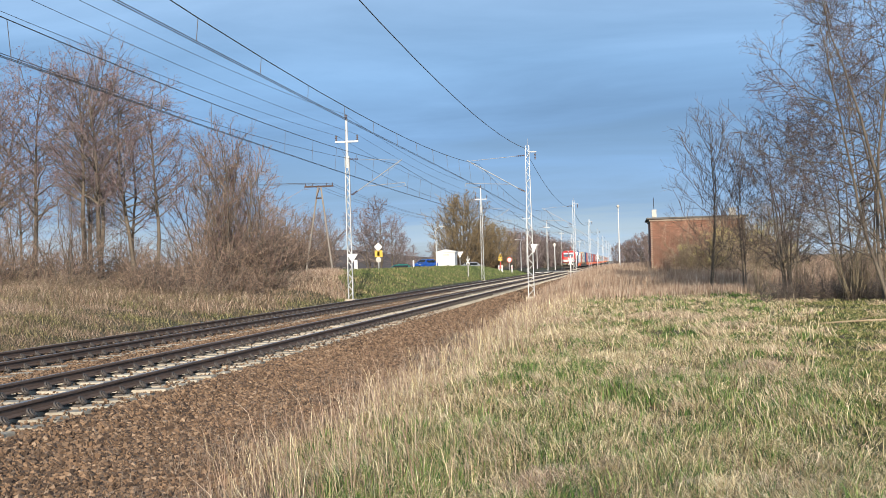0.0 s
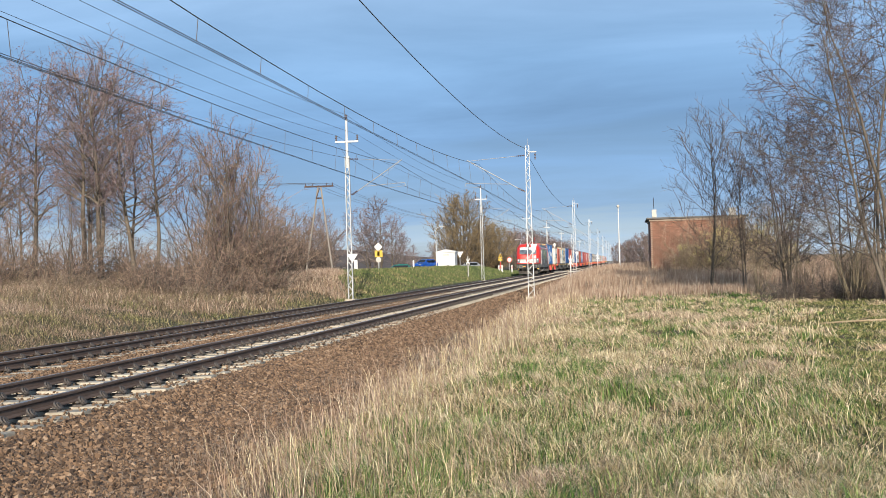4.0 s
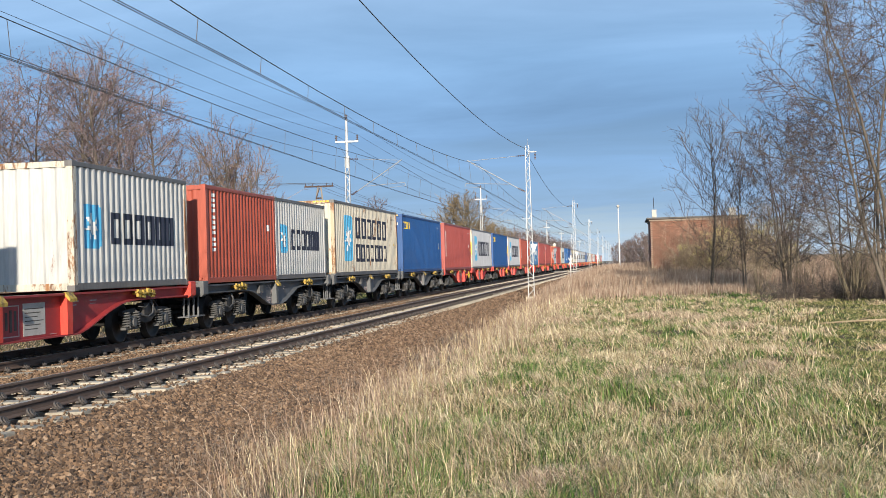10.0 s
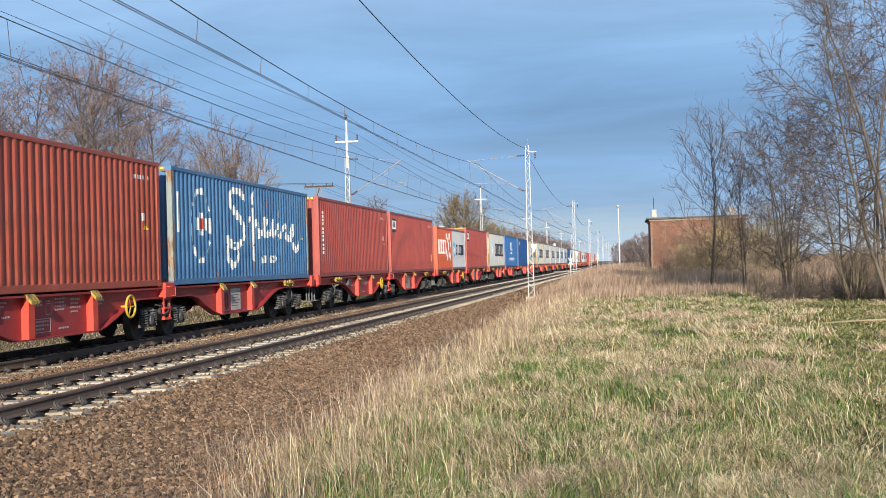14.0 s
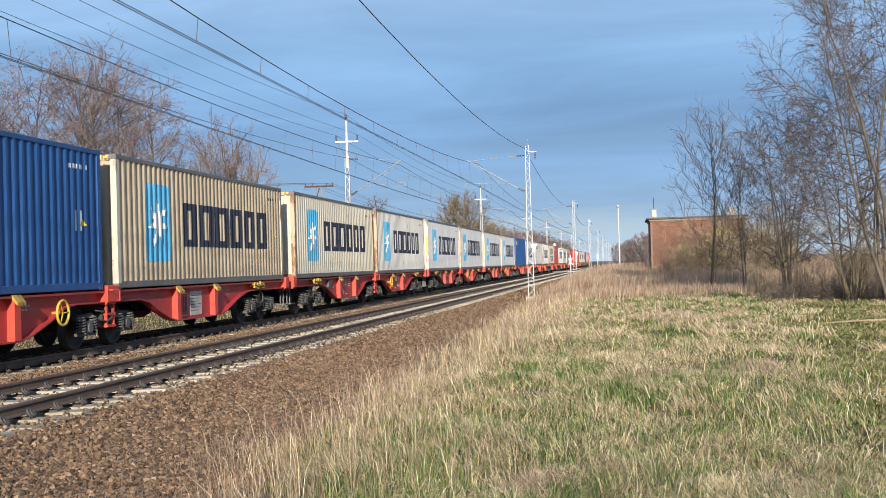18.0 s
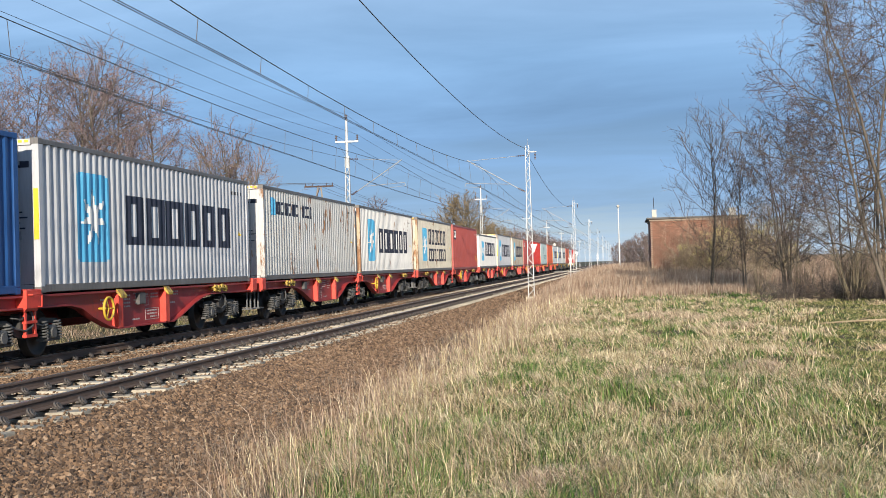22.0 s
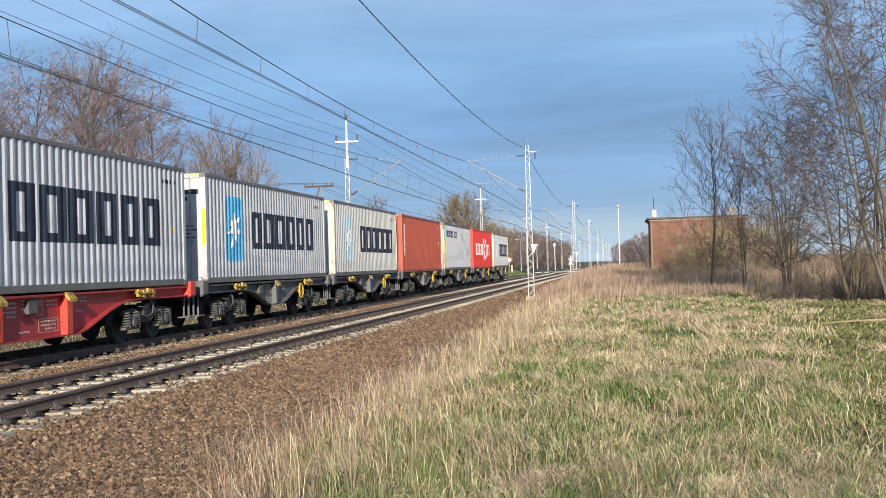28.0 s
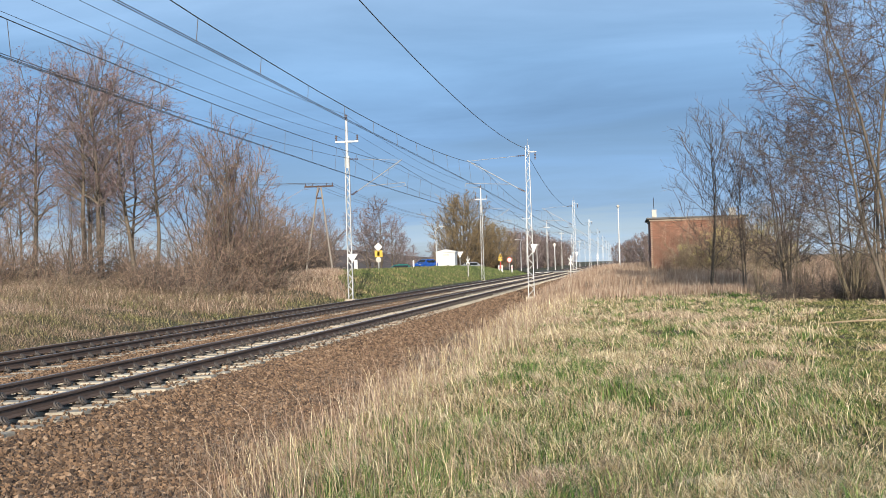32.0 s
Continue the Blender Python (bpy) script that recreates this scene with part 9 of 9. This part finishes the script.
def car(colour, x, y, z, turn, label):
    """A small hatchback with body, glass, wheels and lamps."""
    m = thing("parked_car", label, "car", "cars by the crossing", pose(x, y, z, 0, 0, turn))
    prof = [(-2.0, 0.30), (-2.02, 0.62), (-1.95, 0.85), (-1.15, 0.98), (-0.45, 1.42), (0.2, 1.50), (1.25, 1.46), (1.80, 1.02), (2.0, 0.92), (2.02, 0.35), (1.7, 0.22), (-1.7, 0.22)]
    s = Shape()
    n = len(prof)
    for w, inset in ((-0.84, 0.86), (-0.72, 1.0), (0.72, 1.0), (0.84, 0.86)):
        s.v += [(w if zz < 1.0 else w * 0.86, yy * (0.98 if abs(w) > 0.8 else 1.0), 0.22 + (zz - 0.22) * (inset if zz > 1.0 else 1.0)) for yy, zz in prof]
    for k in range(3):
        for i in range(n):
            j = (i + 1) % n
            s.f.append((k * n + i, k * n + j, (k + 1) * n + j, (k + 1) * n + i))
    s.f.append(tuple(range(n)))
    s.f.append(tuple(range(3 * n, 4 * n))[::-1])
    part("body", s, M_CAR[colour], m)
    part("windscreen", Shape().quad((-0.6, -1.08, 1.04), (0.6, -1.08, 1.04), (0.55, -0.48, 1.43), (-0.55, -0.48, 1.43)), M_GLASS_DARK, m)
    part("rear_window", Shape().quad((0.6, 1.80, 1.06), (-0.6, 1.80, 1.06), (-0.55, 1.30, 1.47), (0.55, 1.30, 1.47)), M_GLASS_DARK, m)
    for e in (-1, 1):
        part("side_window", Shape().box(min(e * 0.74, e * 0.80), max(e * 0.74, e * 0.80), -0.65, 1.30, 0.98, 1.32, 0.02), M_GLASS_DARK, m)
        part("headlight", Shape().box(e * 0.55 - 0.16, e * 0.55 + 0.16, -2.05, -1.98, 0.66, 0.82, 0.02), M_LENS_OFF, m)
        part("tail_lamp", Shape().box(e * 0.62 - 0.12, e * 0.62 + 0.12, 1.98, 2.06, 0.72, 0.98, 0.02), M_RED_SIGN, m)
        for yy in (-1.25, 1.25):
            w = part("wheel", Shape().lathe([(0.0, -0.02), (0.2, -0.02), (0.22, 0.0), (0.31, -0.01), (0.32, 0.17), (0.2, 0.18)], (e * 0.86, yy, 0.31), (-e, 0, 0), 18), M_BLACK, m)
            part("rim", Shape().lathe([(0.0, -0.03), (0.14, -0.035), (0.20, -0.02)], (e * 0.87, yy, 0.31), (-e, 0, 0), 14), M_ALU, w)
    part("bumper", Shape().box(-0.8, 0.8, -2.08, -1.95, 0.30, 0.52, 0.05), M_BLACK, m)


car("blue", -28.6, 168, 1.0, -28, "bright blue hatchback waiting on the road")
car("silver", -24.0, 181, 0.45, -70, "silver hatchback waiting by the crossing")
car("green", -29.2, 150, 0.35, -75, "dark teal car low behind the road bank")
post_sign("road_post", -29.8, 165, 1.0, "tall white post beside the blue car", "post", [("square", 0, 0.75, 0.22, 1.2, M_WHITE, "")], 1.3, 0.07, M_WHITE)

# road up to the crossing
s = Shape()
for a, b in (((-60, 186), (-19, 190)), ((-19, 190), (-3, 192)), ((-3, 192), (40, 200))):
    za, zb_ = (gz(a[0], a[1]) if a[0] < -18 else 0.0), (gz(b[0], b[1]) if b[0] < -18 or b[0] > 5 else 0.0)
    s.quad((a[0], a[1] - 3, za + 0.05), (b[0], b[1] - 3, zb_ + 0.02), (b[0], b[1] + 3, zb_ + 0.02), (a[0], a[1] + 3, za + 0.05))
tagged(part("road", s, surface("worn asphalt", (0.045, 0.045, 0.045), (0.075, 0.073, 0.07), 1, 30, 0.9, 0, 0.2)), "grey asphalt road over the level crossing", "road", kind="structure")
# white crossing deck edge
tagged(part("crossing_deck", Shape().box(-14.0, -5.5, 186.5, 195.5, -0.12, 0.0, 0.01), M_CONCRETE), "pale level crossing slabs between the rails", "crossing", kind="structure")

# brick building
M_BRICK_A = surface("red brick", (0.12, 0.052, 0.034), (0.29, 0.145, 0.095), 1.6, 30, 0.9, 0, 0.3, per_object=0.30, stain=(0.33, 0.24, 0.18), stain_scale=0.9, stain_at=0.58)
M_MORTAR = surface("pale mortar", (0.24, 0.19, 0.15), (0.36, 0.29, 0.23), 3, 40, 0.95, 0, 0.3)
M_ROOF_FELT = surface("grey roof edge", (0.08, 0.075, 0.07), (0.15, 0.14, 0.13), 3, 40, 0.9, 0, 0.2)


def building():
    X0, X1, Y0, Y1, TOP = 2.0, 8.6, 85.0, 92.0, 4.40
    b = thing("brick_building", "low red brick building with a flat roof", "building", "", pose(0, 0, 0))
    s = Shape().box(X0 + 0.02, X1, Y0 + 0.02, Y1, -0.4, TOP)
    wall = part("wall", s, M_MORTAR, b, "red brick wall with pale joints")
    part("roof", Shape().box(X0 - 0.25, X1 + 0.3, Y0 - 0.25, Y1 + 0.3, TOP, TOP + 0.11, 0.02), M_ROOF_FELT, b, "flat grey roof edge")
    part("cornice", Shape().box(X0 - 0.08, X1 + 0.08, Y0 - 0.08, Y1, TOP - 0.14, TOP, 0.02), M_MORTAR, b)
    part("chimney", Shape().box(X0 + 0.15, X0 + 0.48, Y0 + 0.6, Y0 + 1.0, TOP + 0.15, TOP + 0.72, 0.02), M_CONCRETE, b, "pale square chimney")
    part("chimney", Shape().box(X0 + 5.7, X0 + 6.15, Y0 + 1.4, Y0 + 1.9, TOP + 0.15, TOP + 0.7, 0.02), M_CONCRETE, b, "pale square chimney")
    part("aerial", Shape().tube((X0 + 0.3, Y0 + 0.8, TOP + 0.8), (X0 + 0.3, Y0 + 0.8, TOP + 1.6), 0.02), M_BLACK, b)
    d = part("door", Shape().box(X0 + 2.05, X0 + 2.85, Y0 - 0.03, Y0 + 0.03, 0.2, 2.5, 0.01), M_WOOD_DARK, b, "dark plank door")
    for x in (5.2,):
        w = part("window", Shape().box(X0 + x, X0 + x + 1.0, Y0 - 0.02, Y0 + 0.03, 1.3, 2.6, 0.01), M_WHITE, b)
        part("pane", Shape().box(X0 + x + 0.08, X0 + x + 0.46, Y0 - 0.03, Y0, 1.38, 2.52), M_GLASS_DARK, w)
        part("pane", Shape().box(X0 + x + 0.54, X0 + x + 0.92, Y0 - 0.03, Y0, 1.38, 2.52), M_GLASS_DARK, w)
    # courses of brick on the face that shows
    brick = Shape().box(-0.122, 0.122, -0.015, 0.03, -0.031, 0.031, 0.004).mesh("brick", M_BRICK_A)
    rest = Shape()
    count = 0
    for row in range(56):
        z = 0.30 + 0.075 * row
        if z > TOP - 0.18:
            break
        n = int((X1 - X0) / 0.256)
        for k in range(n):
            x = X0 + 0.13 + 0.256 * k + (0.128 if row % 2 else 0)
            if X0 + 2.0 < x < X0 + 2.9 and z < 2.55:
                continue
            if x > X0 + 4.8:
                continue
            if z > 3.0 and count < 290:
                part("brick", brick, None, wall, at=pose(x, Y0, z))
                count += 1
            else:
                rest.box(x - 0.122, x + 0.122, Y0 - 0.015, Y0 + 0.03, z - 0.031, z + 0.031)
    tagged(part("brickwork", rest, M_BRICK_A, wall), kind="stuff")
    far = Shape().box(X0 + 4.95, X1, Y0 + 0.0, Y0 + 0.019, 0.2, TOP - 0.16)
    part("brick_face", far, M_BRICK_A, wall)
    part("brick_face", Shape().box(X0, X0 + 0.019, Y0 + 0.03, Y1, 0.2, TOP - 0.16), M_BRICK_A, wall)


building()

# wooded hill on the horizon
s = Shape()
ridge = [(-900 + 40 * i, (2.5 + 14.5 * math.exp(-((i - 17.0) / 3.4) ** 2) + 1.2 * math.sin(i * 1.7) + 0.7 * math.sin(i * 4.1)) * (1.0 if i < 18 else max(0.0, 1 - (i - 17) / 4.0))) for i in range(24)]
for (xa, za), (xb, zb_) in zip(ridge[:-1], ridge[1:]):
    s.quad((xa, 850, 0), (xb, 850, 0), (xb, 940, zb_), (xa, 940, za))
    s.quad((xa, 940, za), (xb, 940, zb_), (xb, 1200, 0), (xa, 1200, 0))
tagged(part("hill", s, surface("distant brown woodland", (0.055, 0.043, 0.038), (0.12, 0.095, 0.08), 0.05, 0.6, 1.0, 0, 0.6, bump_size=3.0)), "low wooded brown hill on the horizon", "hill", kind="structure")


def motions():
    """The whole train rolls past at an even pace."""
    for ob, back, z in MOVING:
        walk(ob, [(t, pose(FAR_X, y + back, z)) for t, y in TRAIN_ROWS])


motions()
